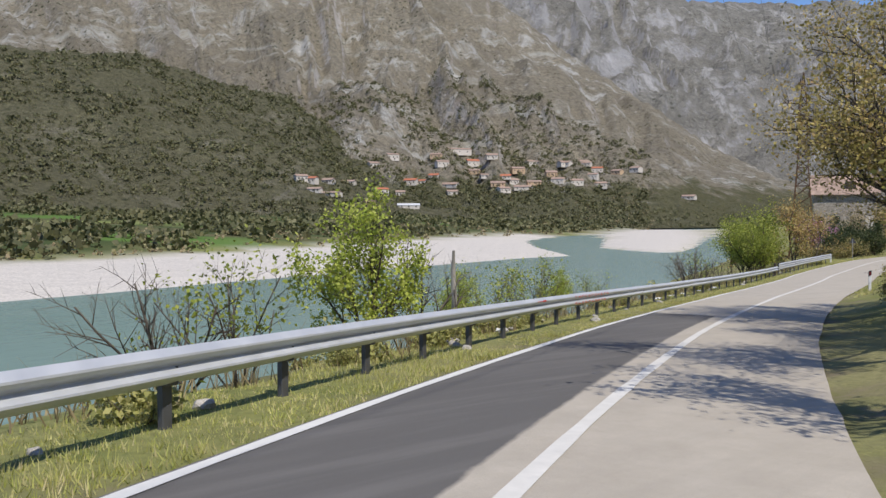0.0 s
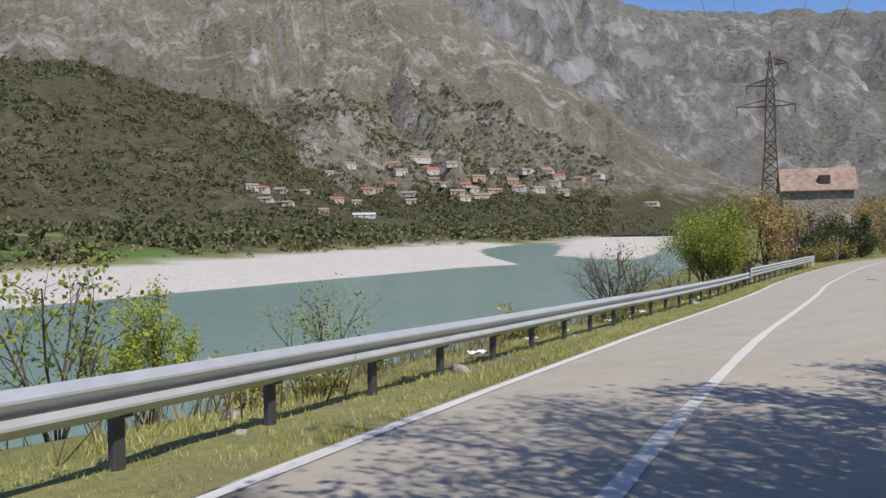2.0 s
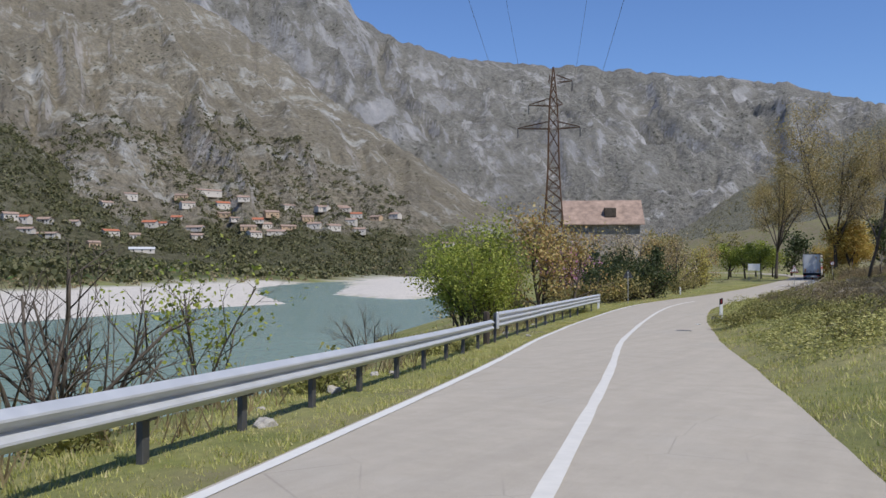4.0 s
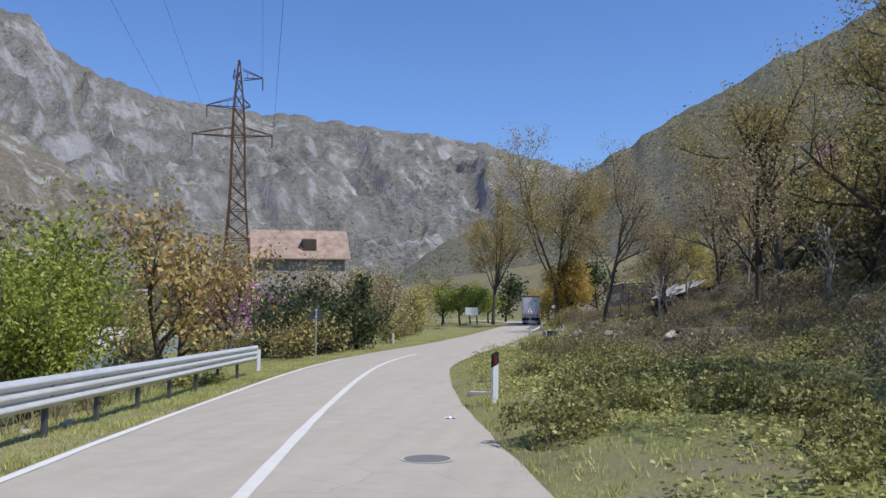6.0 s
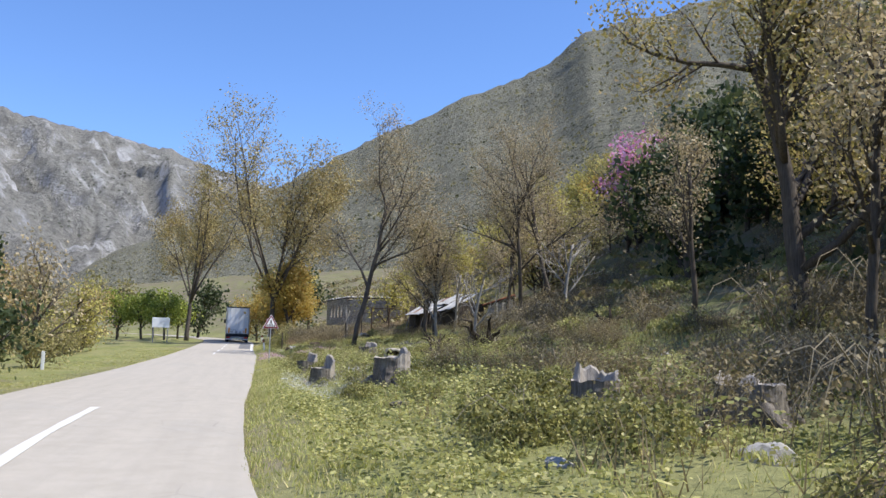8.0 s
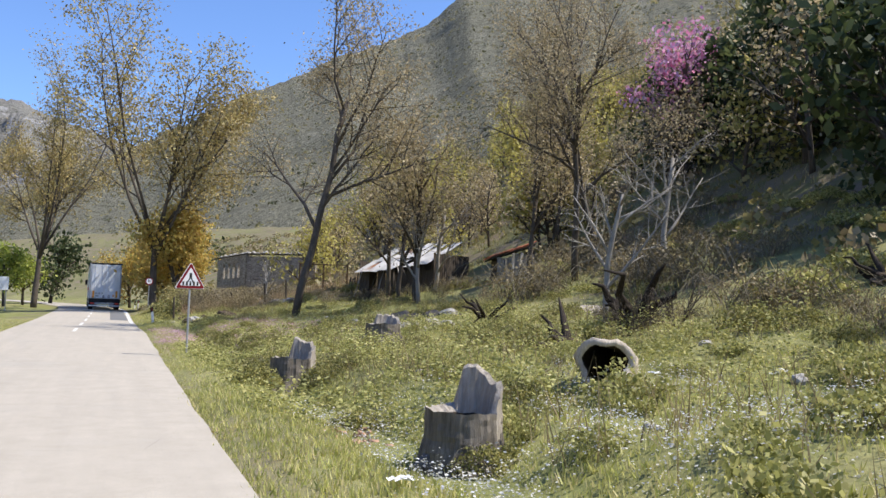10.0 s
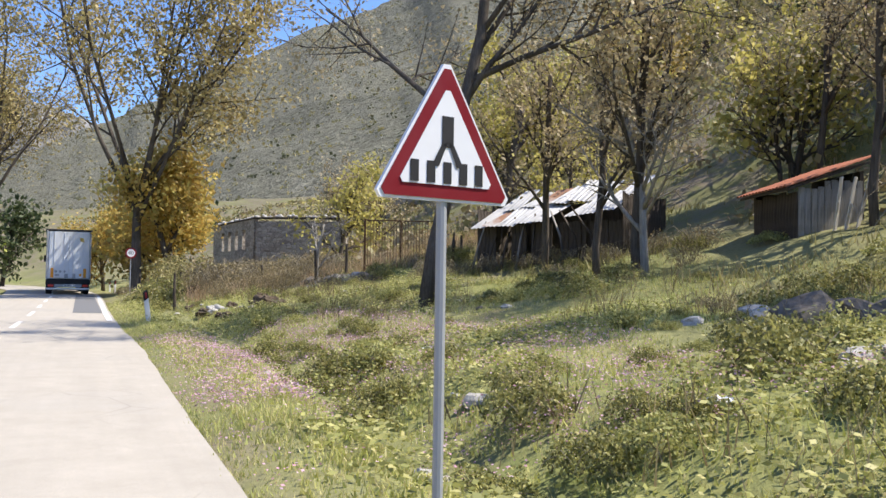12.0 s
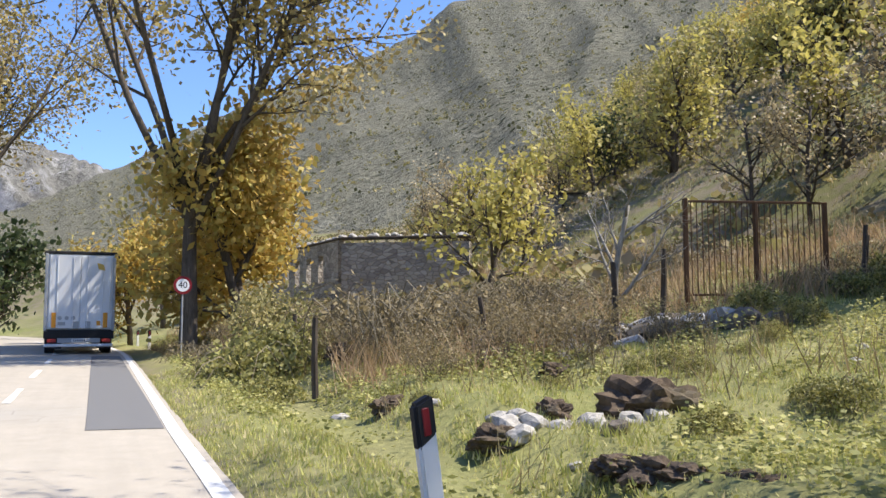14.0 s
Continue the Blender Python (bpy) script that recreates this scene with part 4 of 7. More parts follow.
# ---- signs and marker posts ----
def tri_plate(name, side, y, mat, parent, zc, inset=0.0, label=""):
    h = side * math.sqrt(3) / 2
    b = bmesh.new()
    pts = [(-side / 2, -h / 3), (side / 2, -h / 3), (0, 2 * h / 3)]
    poly = []
    for i in range(3):
        p, q, r = Vector(pts[i]), Vector(pts[i - 1]), Vector(pts[(i + 1) % 3])
        for k in range(4):
            a = p + (q - p).normalized() * side * 0.05 * (1 - k / 3) + (r - p).normalized() * side * 0.05 * (k / 3)
            poly.append(a)
    vs = [b.verts.new((p.x, y, zc + p.y)) for p in poly]
    f = b.faces.new(vs)
    r = bmesh.ops.extrude_face_region(b, geom=[f])
    bmesh.ops.translate(b, verts=[g for g in r["geom"] if isinstance(g, bmesh.types.BMVert)], vec=(0, 0.004 if inset else 0.025, 0))
    bmesh.ops.recalc_face_normals(b, faces=b.faces[:])
    return part(name, b, mat, parent, label)


def warning_sign(x, y, rz, side, plate_low, height_base, front=True):
    s = thing("warning_sign", "red and white triangular warning sign on a grey pole" if front else "dark back of a triangular road sign on a thin pole", "road sign", pose(x, y, gz(x, y), 0, 0, rz))
    zc = plate_low + side * math.sqrt(3) / 6
    part("pole", joined_tube([(0, 0.035, -0.3), (0, 0.035, zc + side * 0.3)], 0.028, 10), M_GREYPAINT, s)
    pl = tri_plate("plate", side, 0.0, M_SIGNWHITE if front else M_DARKSTEEL, s, zc)
    for k in (zc - 0.12, zc + 0.15):
        part("clamp", box(0.12, 0.06, 0.04, 0.008, (0, 0.045, k)), M_GALV, s)
    if front:
        tri_plate("red_border", side * 0.945, -0.006, M_SIGNRED, pl, zc, 1)
        tri_plate("white_field", side * 0.69, -0.012, M_SIGNWHITE, pl, zc + 0.004, 1)
        lo = zc - side * 0.155
        for k in range(5):
            part("crossing_bar", box(0.05, 0.004, 0.11, 0.001, (-0.2 + 0.1 * k, -0.0145, lo + 0.03)), M_BLACK, pl)
        sb = box(0.07, 0.004, 0.16, 0.0, (0.0, -0.0145, lo + 0.24))
        for q in (-1, 1):
            vs = [sb.verts.new((xx, -0.0165, lo + zz)) for xx, zz in ((q * 0.0, 0.19), (q * 0.04, 0.17), (q * 0.1, 0.06), (q * 0.055, 0.06))]
            sb.faces.new(vs if q > 0 else vs[::-1])
        part("dark_symbol", sb, M_BLACK, pl, "plain dark forked symbol")
    return s


warning_sign(1.98, 30.9, 13, 0.86, 1.78, 0)
warning_sign(-5.3, -2.2, 185, 0.72, 1.72, 0, False)


def text_mesh(word, size, mat):
    cu = bpy.data.curves.new("word", "FONT")
    cu.body, cu.size, cu.align_x, cu.align_y, cu.extrude = word, size, "CENTER", "CENTER", 0.002
    tmp = new("word", cu)
    dg = bpy.context.evaluated_depsgraph_get()
    me = bpy.data.meshes.new_from_object(tmp.evaluated_get(dg))
    bpy.data.objects.remove(tmp)
    me.materials.clear()
    me.materials.append(mat)
    return me


sp = thing("speed_limit_sign", "round white speed limit sign with a red ring", "road sign", pose(2.5, 78.6, gz(2.5, 78.6), 0, 0, 6))
part("pole", joined_tube([(0, 0.035, -0.3), (0, 0.035, 2.75)], 0.028, 10), M_GREYPAINT, sp)
dpl = part("plate", disc(0.3, 0.012, (0, 0, 2.5), 32), M_SIGNRED, sp, "red ring")
part("white_disc", disc(0.215, 0.004, (0, -0.009, 2.5), 32), M_SIGNWHITE, dpl)
part("lettering", text_mesh("40", 0.3, M_BLACK), None, dpl, m=pose(0, -0.013, 2.5, 90))


def delineator(x, y, rz, lean=0.0, h=0.95, dark=True, dz=0.0):
    d = thing("delineator_post", "white roadside marker post with a dark slanted top" if dark else "short white roadside marker post", "marker post",
              pose(x, y, gz(x, y) + dz, 0, lean, rz), group="marker posts along the road")
    b = box(0.13, 0.09, h + 0.3, 0.02, (0, 0, (h - 0.3) / 2), 2)
    part("post", b, M_POSTWHITE, d)
    if dark:
        t = box(0.136, 0.096, 0.27, 0.02, (0, 0, h - 0.1), 2)
        for v in t.verts:
            v.co.z += v.co.x * 0.6 if v.co.z < h - 0.1 else v.co.x * 0.35
        c = part("dark_cap", t, M_BLACK, d, "black cap band")
        part("reflector", box(0.05, 0.01, 0.17, 0.006, (0, -0.05, h - 0.1)), M_SIGNRED, c, "dark red reflector")
    return d


delineator(1.95, 53.2, 6, -8, 0.86)
delineator(4.12, -21.8, 20, 1, 0.92)
delineator(11.95, -55.4, 20, 0, 0.95)
delineator(-5.0, -9.9, 20, 1, 0.72, False)
delineator(2.05, 90.0, 6, 0, 0.85)
delineator(2.0, 102.0, 6, 0, 0.85)
delineator(-6.6, 20.0, 6, 0, 0.7, False)
# ---- pylon and wires ----
M_BRAMBLE = wood_mat("dry_bramble_stem", (0.15, 0.125, 0.085), (0.3, 0.26, 0.18))
def pylon(x, y):
    base = gz(x, y) - 0.3
    T = thing("pylon", "rusty brown steel lattice power pylon", "pylon", pose(x, y, base, 0, 0, 18))
    top = 28.3 - base
    lev = [(0, 2.0), (4.5, 1.65), (8.5, 1.35), (12, 1.08), (15, 0.86), (17.6, 0.72), (top - 8.0, 0.62), (top - 5.0, 0.5), (top - 2.2, 0.26), (top, 0.04)]
    for sx, sy in ((-1, -1), (1, -1), (1, 1), (-1, 1)):
        v, f = tube([(sx * w, sy * w, z) for z, w in lev], [0.085] * len(lev), 4)
        part("leg", mesh_from("leg", v, f, M_RUST), None, T)
    pieces = []
    for (z0, w0), (z1, w1) in zip(lev[:-1], lev[1:]):
        for a, b in (((-1, -1), (1, -1)), ((1, -1), (1, 1)), ((1, 1), (-1, 1)), ((-1, 1), (-1, -1))):
            for h in range(2):
                zz0, zz1 = z0 + (z1 - z0) * h / 2, z0 + (z1 - z0) * (h + 1) / 2
                ww0, ww1 = w0 + (w1 - w0) * h / 2, w0 + (w1 - w0) * (h + 1) / 2
                pieces.append(tube([(a[0] * ww0, a[1] * ww0, zz0), (b[0] * ww1, b[1] * ww1, zz1)], [0.045] * 2, 4))
                pieces.append(tube([(b[0] * ww0, b[1] * ww0, zz0), (a[0] * ww1, a[1] * ww1, zz1)], [0.045] * 2, 4))
            pieces.append(tube([(a[0] * w1, a[1] * w1, z1), (b[0] * w1, b[1] * w1, z1)], [0.045] * 2, 4))
    v, f = joined(pieces)
    part("bracing", mesh_from("bracing", v, f, M_RUST), None, T)
    ends = []
    for z, l, r in ((top - 8.0, 4.6, 3.4), (top - 5.0, 3.2, 1.2), (top - 2.0, 0.6, 2.4)):
        p = []
        for s, n in ((-1, l), (1, r)):
            for k in (-1, 1):
                p.append(tube([(s * 0.5, k * 0.45, z), (s * n, 0, z + 0.15)], [0.055] * 2, 4))
                p.append(tube([(s * 0.4, k * 0.4, z + 1.0), (s * n, 0, z + 0.2)], [0.045] * 2, 4))
            for q in (0.35, 0.6, 0.8):
                p.append(tube([(s * n * q, -0.3 * (1 - q), z + 0.06), (s * n * q, 0.3 * (1 - q), z + 1.0 - 0.75 * q)], [0.03] * 2, 4))
            ends.append((s * n, z))
        v, f = joined(p)
        arm = part("cross_arm", mesh_from("cross_arm", v, f, M_RUST), None, T)
        for s, n in ((-1, l), (1, r)):
            if n > 2:
                iv, jf = tube([(s * n, 0, z + 0.1), (s * n, 0, z - 1.1)], [0.07, 0.07], 6)
                part("insulator", mesh_from("insulator", iv, jf, M_DARKSTEEL), None, arm)
    m = pose(x, y, base, 0, 0, 18)
    return [m @ Vector((a, 0, z - 1.1)) for a, z in ends if abs(a) > 2]


tips_p = pylon(-28.6, 47.4)
for k, p in enumerate(tips_p):
    far = Vector((67 + p.x + 28.6, -213, p.z + 8))
    pts = [p.lerp(far, i / 24) - Vector((0, 0, 4 * 7.0 * (i / 24) * (1 - i / 24))) for i in range(25)]
    v, f = tube(pts, [0.011] * 25, 4)
    w = new("power_line", mesh_from("power_line", v, f, M_DARKSTEEL))
    tagged(w, "thin dark power line strung from the pylon", "power line", "power lines")

# ---- buildings ----
def gable_house(name, label, m, w, d, h, roof_h, wall_mat, roof_mat, windows, over=0.35, group="", door=True):
    """Walls with reveals, gable roof, windows and a door; origin at the base, front towards -y."""
    H = thing(name, label, "house", m, group=group)
    part("wall", box(w, d, h + 0.8, 0.03, (0, 0, h / 2 - 0.4)), wall_mat, H)
    b = bmesh.new()
    o, th = over, 0.14
    rows = [[(s * (w / 2 + o), yy, h + zz) for yy, zz in ((-d / 2 - o, -0.12), (0, roof_h), (d / 2 + o, -0.12), (d / 2 + o, -0.12 - th), (0, roof_h - th), (-d / 2 - o, -0.12 - th))] for s in (-1, 1)]
    A, B = [[b.verts.new(p) for p in r] for r in rows]
    for i in range(6):
        b.faces.new((A[i], A[(i + 1) % 6], B[(i + 1) % 6], B[i]))
    b.faces.new(A[::-1]), b.faces.new(B)
    bmesh.ops.recalc_face_normals(b, faces=b.faces[:])
    part("roof", b, roof_mat, H)
    for s in (-1, 1):
        g = bmesh.new()
        g.faces.new([g.verts.new((s * (w / 2 - 0.02), yy, zz)) for yy, zz in ((-d / 2, h), (d / 2, h), (0, h + roof_h - 0.2))])
        part("gable", g, wall_mat, H)
    for k in range(windows):
        xx = -w / 2 + w * (k + 0.5) / windows
        wn_ = part("window", box(min(0.9, w / windows * 0.5), 0.08, 1.1, 0.02, (xx, -d / 2 - 0.01, h * 0.55)), M_GLASSDARK, H)
        part("sill", box(min(1.1, w / windows * 0.6), 0.16, 0.08, 0.01, (xx, -d / 2 - 0.04, h * 0.55 - 0.6)), M_CONCRETE, wn_)
    if door:
        part("door", box(0.9, 0.08, 2.0, 0.02, (w * 0.1, -d / 2 - 0.01, 1.0)), M_BOARD, H)
    return H


# old tiled house by the pylon
hx, hy = -26.6, 61.5
old_house = gable_house("old_house", "abandoned stone house with a sagging faded tile roof", pose(hx, hy, gz(hx, hy) - 0.2, 0, 0, 22), 10.0, 7.0, 9.6 - gz(hx, hy) - 0.9, 3.4, M_RUINSTONE, M_TILEOLD, 4, 0.6)
part("dormer", box(1.6, 1.4, 1.3, 0.05, (1.0, -2.4, 9.6 - gz(hx, hy) + 0.6)), M_BOARD, old_house)
part("white_wall_patch", box(1.5, 0.06, 2.4, 0.02, (4.0, -3.53, 5.0)), M_PLASTER, old_house, "patch of pale plaster round an opening")

# village on the far slope
def terrain_tree(obs):
    V, F = [], []
    for ob in obs:
        me = ob.data
        o = len(V)
        V.extend([v.co.copy() for v in me.vertices])
        F.extend([tuple(i + o for i in p.vertices) for p in me.polygons])
    from mathutils.bvhtree import BVHTree
    return BVHTree.FromPolygons(V, F)


FARLAND = terrain_tree([spur, lowhill, righthill, massif, ground])
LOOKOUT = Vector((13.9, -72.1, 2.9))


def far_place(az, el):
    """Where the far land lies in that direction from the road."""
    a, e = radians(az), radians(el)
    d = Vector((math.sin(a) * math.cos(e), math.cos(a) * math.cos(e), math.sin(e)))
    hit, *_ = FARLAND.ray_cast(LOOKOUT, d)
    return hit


def land_z(x, y):
    """The highest far land at a place, or the ground."""
    hit, *_ = FARLAND.ray_cast(Vector((x, y, 3000)), Vector((0, 0, -1)))
    g = gz(x, y)
    return max(g, hit.z) if hit else g


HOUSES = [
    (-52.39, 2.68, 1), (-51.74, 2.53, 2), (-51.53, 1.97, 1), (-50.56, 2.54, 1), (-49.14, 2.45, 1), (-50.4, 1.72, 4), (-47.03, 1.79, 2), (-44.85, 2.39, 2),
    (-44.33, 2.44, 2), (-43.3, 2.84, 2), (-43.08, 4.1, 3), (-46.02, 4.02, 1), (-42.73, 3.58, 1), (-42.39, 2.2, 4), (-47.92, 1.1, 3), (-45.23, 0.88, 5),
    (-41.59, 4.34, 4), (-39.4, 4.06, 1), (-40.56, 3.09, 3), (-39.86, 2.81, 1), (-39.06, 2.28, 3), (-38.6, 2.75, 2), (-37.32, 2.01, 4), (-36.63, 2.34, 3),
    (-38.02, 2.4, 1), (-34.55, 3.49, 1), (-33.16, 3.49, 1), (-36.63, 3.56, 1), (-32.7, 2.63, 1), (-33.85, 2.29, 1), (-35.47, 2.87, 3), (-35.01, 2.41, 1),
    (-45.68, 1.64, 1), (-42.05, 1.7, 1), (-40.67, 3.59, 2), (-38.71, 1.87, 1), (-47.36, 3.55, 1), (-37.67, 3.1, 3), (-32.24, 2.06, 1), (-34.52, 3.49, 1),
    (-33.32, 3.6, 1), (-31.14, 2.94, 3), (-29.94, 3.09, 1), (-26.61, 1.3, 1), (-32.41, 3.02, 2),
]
rh = random.Random(5)
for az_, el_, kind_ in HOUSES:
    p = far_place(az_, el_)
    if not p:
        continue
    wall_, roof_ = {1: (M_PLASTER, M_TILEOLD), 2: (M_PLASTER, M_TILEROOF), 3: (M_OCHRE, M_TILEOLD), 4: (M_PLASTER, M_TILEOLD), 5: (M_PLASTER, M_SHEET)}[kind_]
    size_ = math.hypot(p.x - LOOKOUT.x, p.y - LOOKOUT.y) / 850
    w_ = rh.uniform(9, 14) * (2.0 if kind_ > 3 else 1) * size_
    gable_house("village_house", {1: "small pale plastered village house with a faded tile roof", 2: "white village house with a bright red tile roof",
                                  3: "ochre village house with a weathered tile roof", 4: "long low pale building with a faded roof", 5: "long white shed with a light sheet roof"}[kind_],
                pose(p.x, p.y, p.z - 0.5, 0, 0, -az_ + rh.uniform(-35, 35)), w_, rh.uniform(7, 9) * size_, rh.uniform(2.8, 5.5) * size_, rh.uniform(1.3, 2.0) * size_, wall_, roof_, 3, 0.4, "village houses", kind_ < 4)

# stone shapes
def rock_mesh(seed, mat, flat=0.7, sub=2, freq=1.7, amp=0.5):
    b = bmesh.new()
    bmesh.ops.create_icosphere(b, subdivisions=sub, radius=0.5)
    for v in b.verts:
        n = noise.fractal(v.co * freq + Vector((seed * 3.1, 0, 0)), 0.8, 2.1, 5)
        v.co *= 1 + amp * n
        v.co.z *= flat
    me = bpy.data.meshes.new("stone")
    b.to_mesh(me)
    b.free()
    me.materials.append(mat)
    return me


CLODS = [rock_mesh(30 + k, M_EARTH, 0.6, 4, 3.0, 0.62) for k in range(3)]
ROCKS = [rock_mesh(k, M_STONE if k < 4 else M_STONEDARK, 0.55 + 0.08 * (k % 3)) for k in range(7)]


# roofless ruin beside the road
def wall_run(parent, a, b, h, z, t, mat, openings=(), name="wall"):
    """A wall from a to b with openings (start, end, sill, head) along it."""
    a, b = Vector((*a, 0)), Vector((*b, 0))
    L = (b - a).length
    cuts = sorted({0.0, L, *[o[0] for o in openings], *[o[1] for o in openings]})
    ang = math.degrees(math.atan2((b - a).y, (b - a).x))
    for s, e in zip(cuts[:-1], cuts[1:]):
        spans = [(0, h)]
        for o in openings:
            if o[0] <= s + 1e-6 and e <= o[1] + 1e-6:
                spans = [(0, o[2]), (o[3], h)]
        for z0, z1 in spans:
            if z1 - z0 > 0.02:
                part(name, box(e - s, t, z1 - z0, 0.0, ((s + e) / 2, 0, (z0 + z1) / 2)), mat, parent, m=pose(a.x, a.y, z, 0, 0, ang))


ruin = thing("stone_ruin", "roofless grey stone farm building with empty window openings", "ruin")
rz0 = 3.1
wall_run(ruin, (12.4, 96.0), (18.6, 92.5), 3.1, rz0, 0.4, M_RUINSTONE)
wall_run(ruin, (11.0, 109.0), (12.4, 96.2), 3.3, rz0, 0.4, M_RUINSTONE, [(3.0 + 2.2 * k, 3.9 + 2.2 * k, 1.0, 2.6) for k in range(4)])
wall_run(ruin, (18.6, 92.7), (17.5, 106.0), 3.1, rz0, 0.4, M_RUINSTONE)
part("coping", box(7.3, 0.55, 0.14, 0.03, (0, 0, 0)), M_BOARD, ruin, m=pose(15.5, 94.25, rz0 + 3.36, 0, 0, -29.4))
part("coping", box(12.9, 0.55, 0.14, 0.03, (0, 0, 0)), M_BOARD, ruin, m=pose(11.7, 102.6, rz0 + 3.36, 0, 0, -83.6))
rq = random.Random(14)
for a_, b_ in (((12.4, 96.0), (18.6, 92.5)), ((11.0, 109.0), (12.4, 96.2))):
    for k in range(16):
        u = (k + rq.random()) / 16
        part("loose_stone", ROCKS[rq.randrange(4)], None, ruin, m=pose(a_[0] + (b_[0] - a_[0]) * u, a_[1] + (b_[1] - a_[1]) * u, rz0 + 3.42 + rq.uniform(0, 0.1), rq.uniform(-30, 30), 0, rq.uniform(0, 360)) @ Matrix.Scale(rq.uniform(0.25, 0.6), 4))
ruin2 = thing("stone_ruin", "small low roofless stone shed on the hillside", "ruin")
wall_run(ruin2, (28.6, 110.2), (37.0, 107.2), 2.3, gz(32, 109) - 0.4, 0.4, M_RUINSTONE, [(1.5, 2.4, 0.6, 1.9)])
wall_run(ruin2, (28.6, 110.4), (30.0, 114.5), 2.3, gz(32, 109) - 0.4, 0.4, M_RUINSTONE)
part("coping", box(9.0, 0.6, 0.16, 0.03, (0, 0, 0)), M_BOARD, ruin2, m=pose(32.8, 108.7, gz(32, 109) + 1.98, 0, 0, -19.65))

# tin-roofed shed and tiled shed
def board_wall(parent, a, b, z, h, mat, name="board", w=0.17, rnd=random.Random(3), slope=0.0, gaps=()):
    a, b = Vector((*a, 0)), Vector((*b, 0))
    n = int((b - a).length / w)
    ang = math.degrees(math.atan2((b - a).y, (b - a).x))
    base = box(w * 0.96, 0.03, h, 0.004, (0, 0, h / 2))
    me = bpy.data.meshes.new("board")
    base.to_mesh(me)
    base.free()
    me.materials.append(mat)
    for i in range(n):
        if i in gaps:
            continue
        p = a.lerp(b, (i + 0.5) / n)
        part(name, me, None, parent, m=pose(p.x, p.y, z + slope * i / n + rnd.uniform(-0.06, 0.03), 0, rnd.uniform(-1, 1), ang + rnd.uniform(-3, 3)))


shed = thing("tin_shed", "dark board shed with a rusty patched tin roof", "shed")
F0, F1 = Vector((13.6, 56.6)), Vector((16.3, 51.2))
back = Vector((0.9, 0.44)) * 2.8
zs = 1.75
board_wall(shed, F0, F1, zs, 1.9, M_BOARD, gaps=(5, 6, 7, 8, 13, 19, 20, 27))
board_wall(shed, F1, F1 + back, zs + 0.2, 2.6, M_BOARD)
board_wall(shed, F0, F0 + back, zs + 0.1, 2.4, M_BOARD)
wall_run(shed, F0 + back, F1 + back, 2.8, zs, 0.15, M_BOARD, name="back_wall")
for k in range(9):      # loose poles and boards leaning on the shed and lying on its roof
    q_ = F0.lerp(F1, (k + 0.3) / 9)
    v_, f_ = tube([(0, 0, -0.1), (0.1, 0.25, 1.0), (0.22, 0.5 + 0.05 * k, 1.9)], [0.045, 0.04, 0.03], 6)
    part("leaning_pole", mesh_from("leaning_pole", v_, f_, M_GREYBOARD if k % 3 == 0 else M_BOARD, True), None, shed, m=pose(q_.x - 0.55, q_.y - 0.25, gz(q_.x - 0.55, q_.y - 0.25), 0, 0, 20 * k - 100))
ang_s = math.degrees(math.atan2((F1 - F0).y, (F1 - F0).x))
nsh = 9
for i in range(nsh):
    for j in range(2):
        if (i, j) in ((5, 0), (7, 1)):
            continue
        p = F0.lerp(F1, (i + 0.5) / nsh) + back * (0.02 + 0.5 * j) - Vector((0.9, 0.44)) * (0.5 + 0.12 * (i * 5 % 3))
        b = bmesh.new()
        cols_ = 15
        grid_ = [[b.verts.new(((c / (cols_ - 1) - 0.5) * 0.74, r * 1.6, 0.018 * math.sin(c * 1.8) + r * 0.78)) for c in range(cols_)] for r in range(2)]
        for c in range(cols_ - 1):
            b.faces.new((grid_[0][c], grid_[0][c + 1], grid_[1][c + 1], grid_[1][c]))
        r_ = random.Random(i * 7 + j)
        part("tin_sheet", b, M_RUSTSHEET if (i + j * 2) % 4 == 1 else M_TIN, shed, m=pose(p.x, p.y, zs + 1.74 + 0.7 * j + 0.03 * (i % 2) + 0.05 * i + r_.uniform(-0.05, 0.05), r_.uniform(-4, 4), r_.uniform(-6, 6), ang_s + r_.uniform(-6, 6)))
tile_shed = thing("tiled_shed", "small grey board shed with a red clay tile roof", "shed")
G0, G1, gb = Vector((17.9, 46.9)), Vector((17.1, 44.4)), Vector((1.75, -0.4))
roof_m = pose(*(((G0 + G1) / 2 + gb * 0.42)), 4.42, 0, 0, math.degrees(math.atan2((G1 - G0).y, (G1 - G0).x))) @ pose(0, 0, 0, 19)
zt = 2.65
board_wall(tile_shed, G0, G1, zt, 1.35, M_BOARD)
board_wall(tile_shed, G1, G1 + gb, zt, 1.45, M_GREYBOARD)
wall_run(tile_shed, G0, G0 + gb, 1.5, zt, 0.1, M_BOARD, name="side_wall")
wall_run(tile_shed, G0 + gb, G1 + gb, 1.9, zt, 0.1, M_BOARD, name="back_wall")
board_wall(tile_shed, G1 + gb * 0.42, G1 + gb, zt, 1.65, M_GREYBOARD)
tb = bmesh.new()
for k in range(6):
    w = math.pi * k / 5
    for e in (0, 0.42):
        tb.verts.new((0.1 * math.cos(w), e, 0.055 * math.sin(w)))
tb.verts.ensure_lookup_table()
for k in range(5):
    tb.faces.new((tb.verts[2 * k], tb.verts[2 * k + 2], tb.verts[2 * k + 3], tb.verts[2 * k + 1]))
tile_me = bpy.data.meshes.new("tile")
tb.to_mesh(tile_me)
tb.free()
tile_me.materials.append(M_TILEROOF)
part("roof_deck", box(3.0, 2.3, 0.06, 0.01, (0, 0, -0.04)), M_BOARD, tile_shed, m=roof_m)
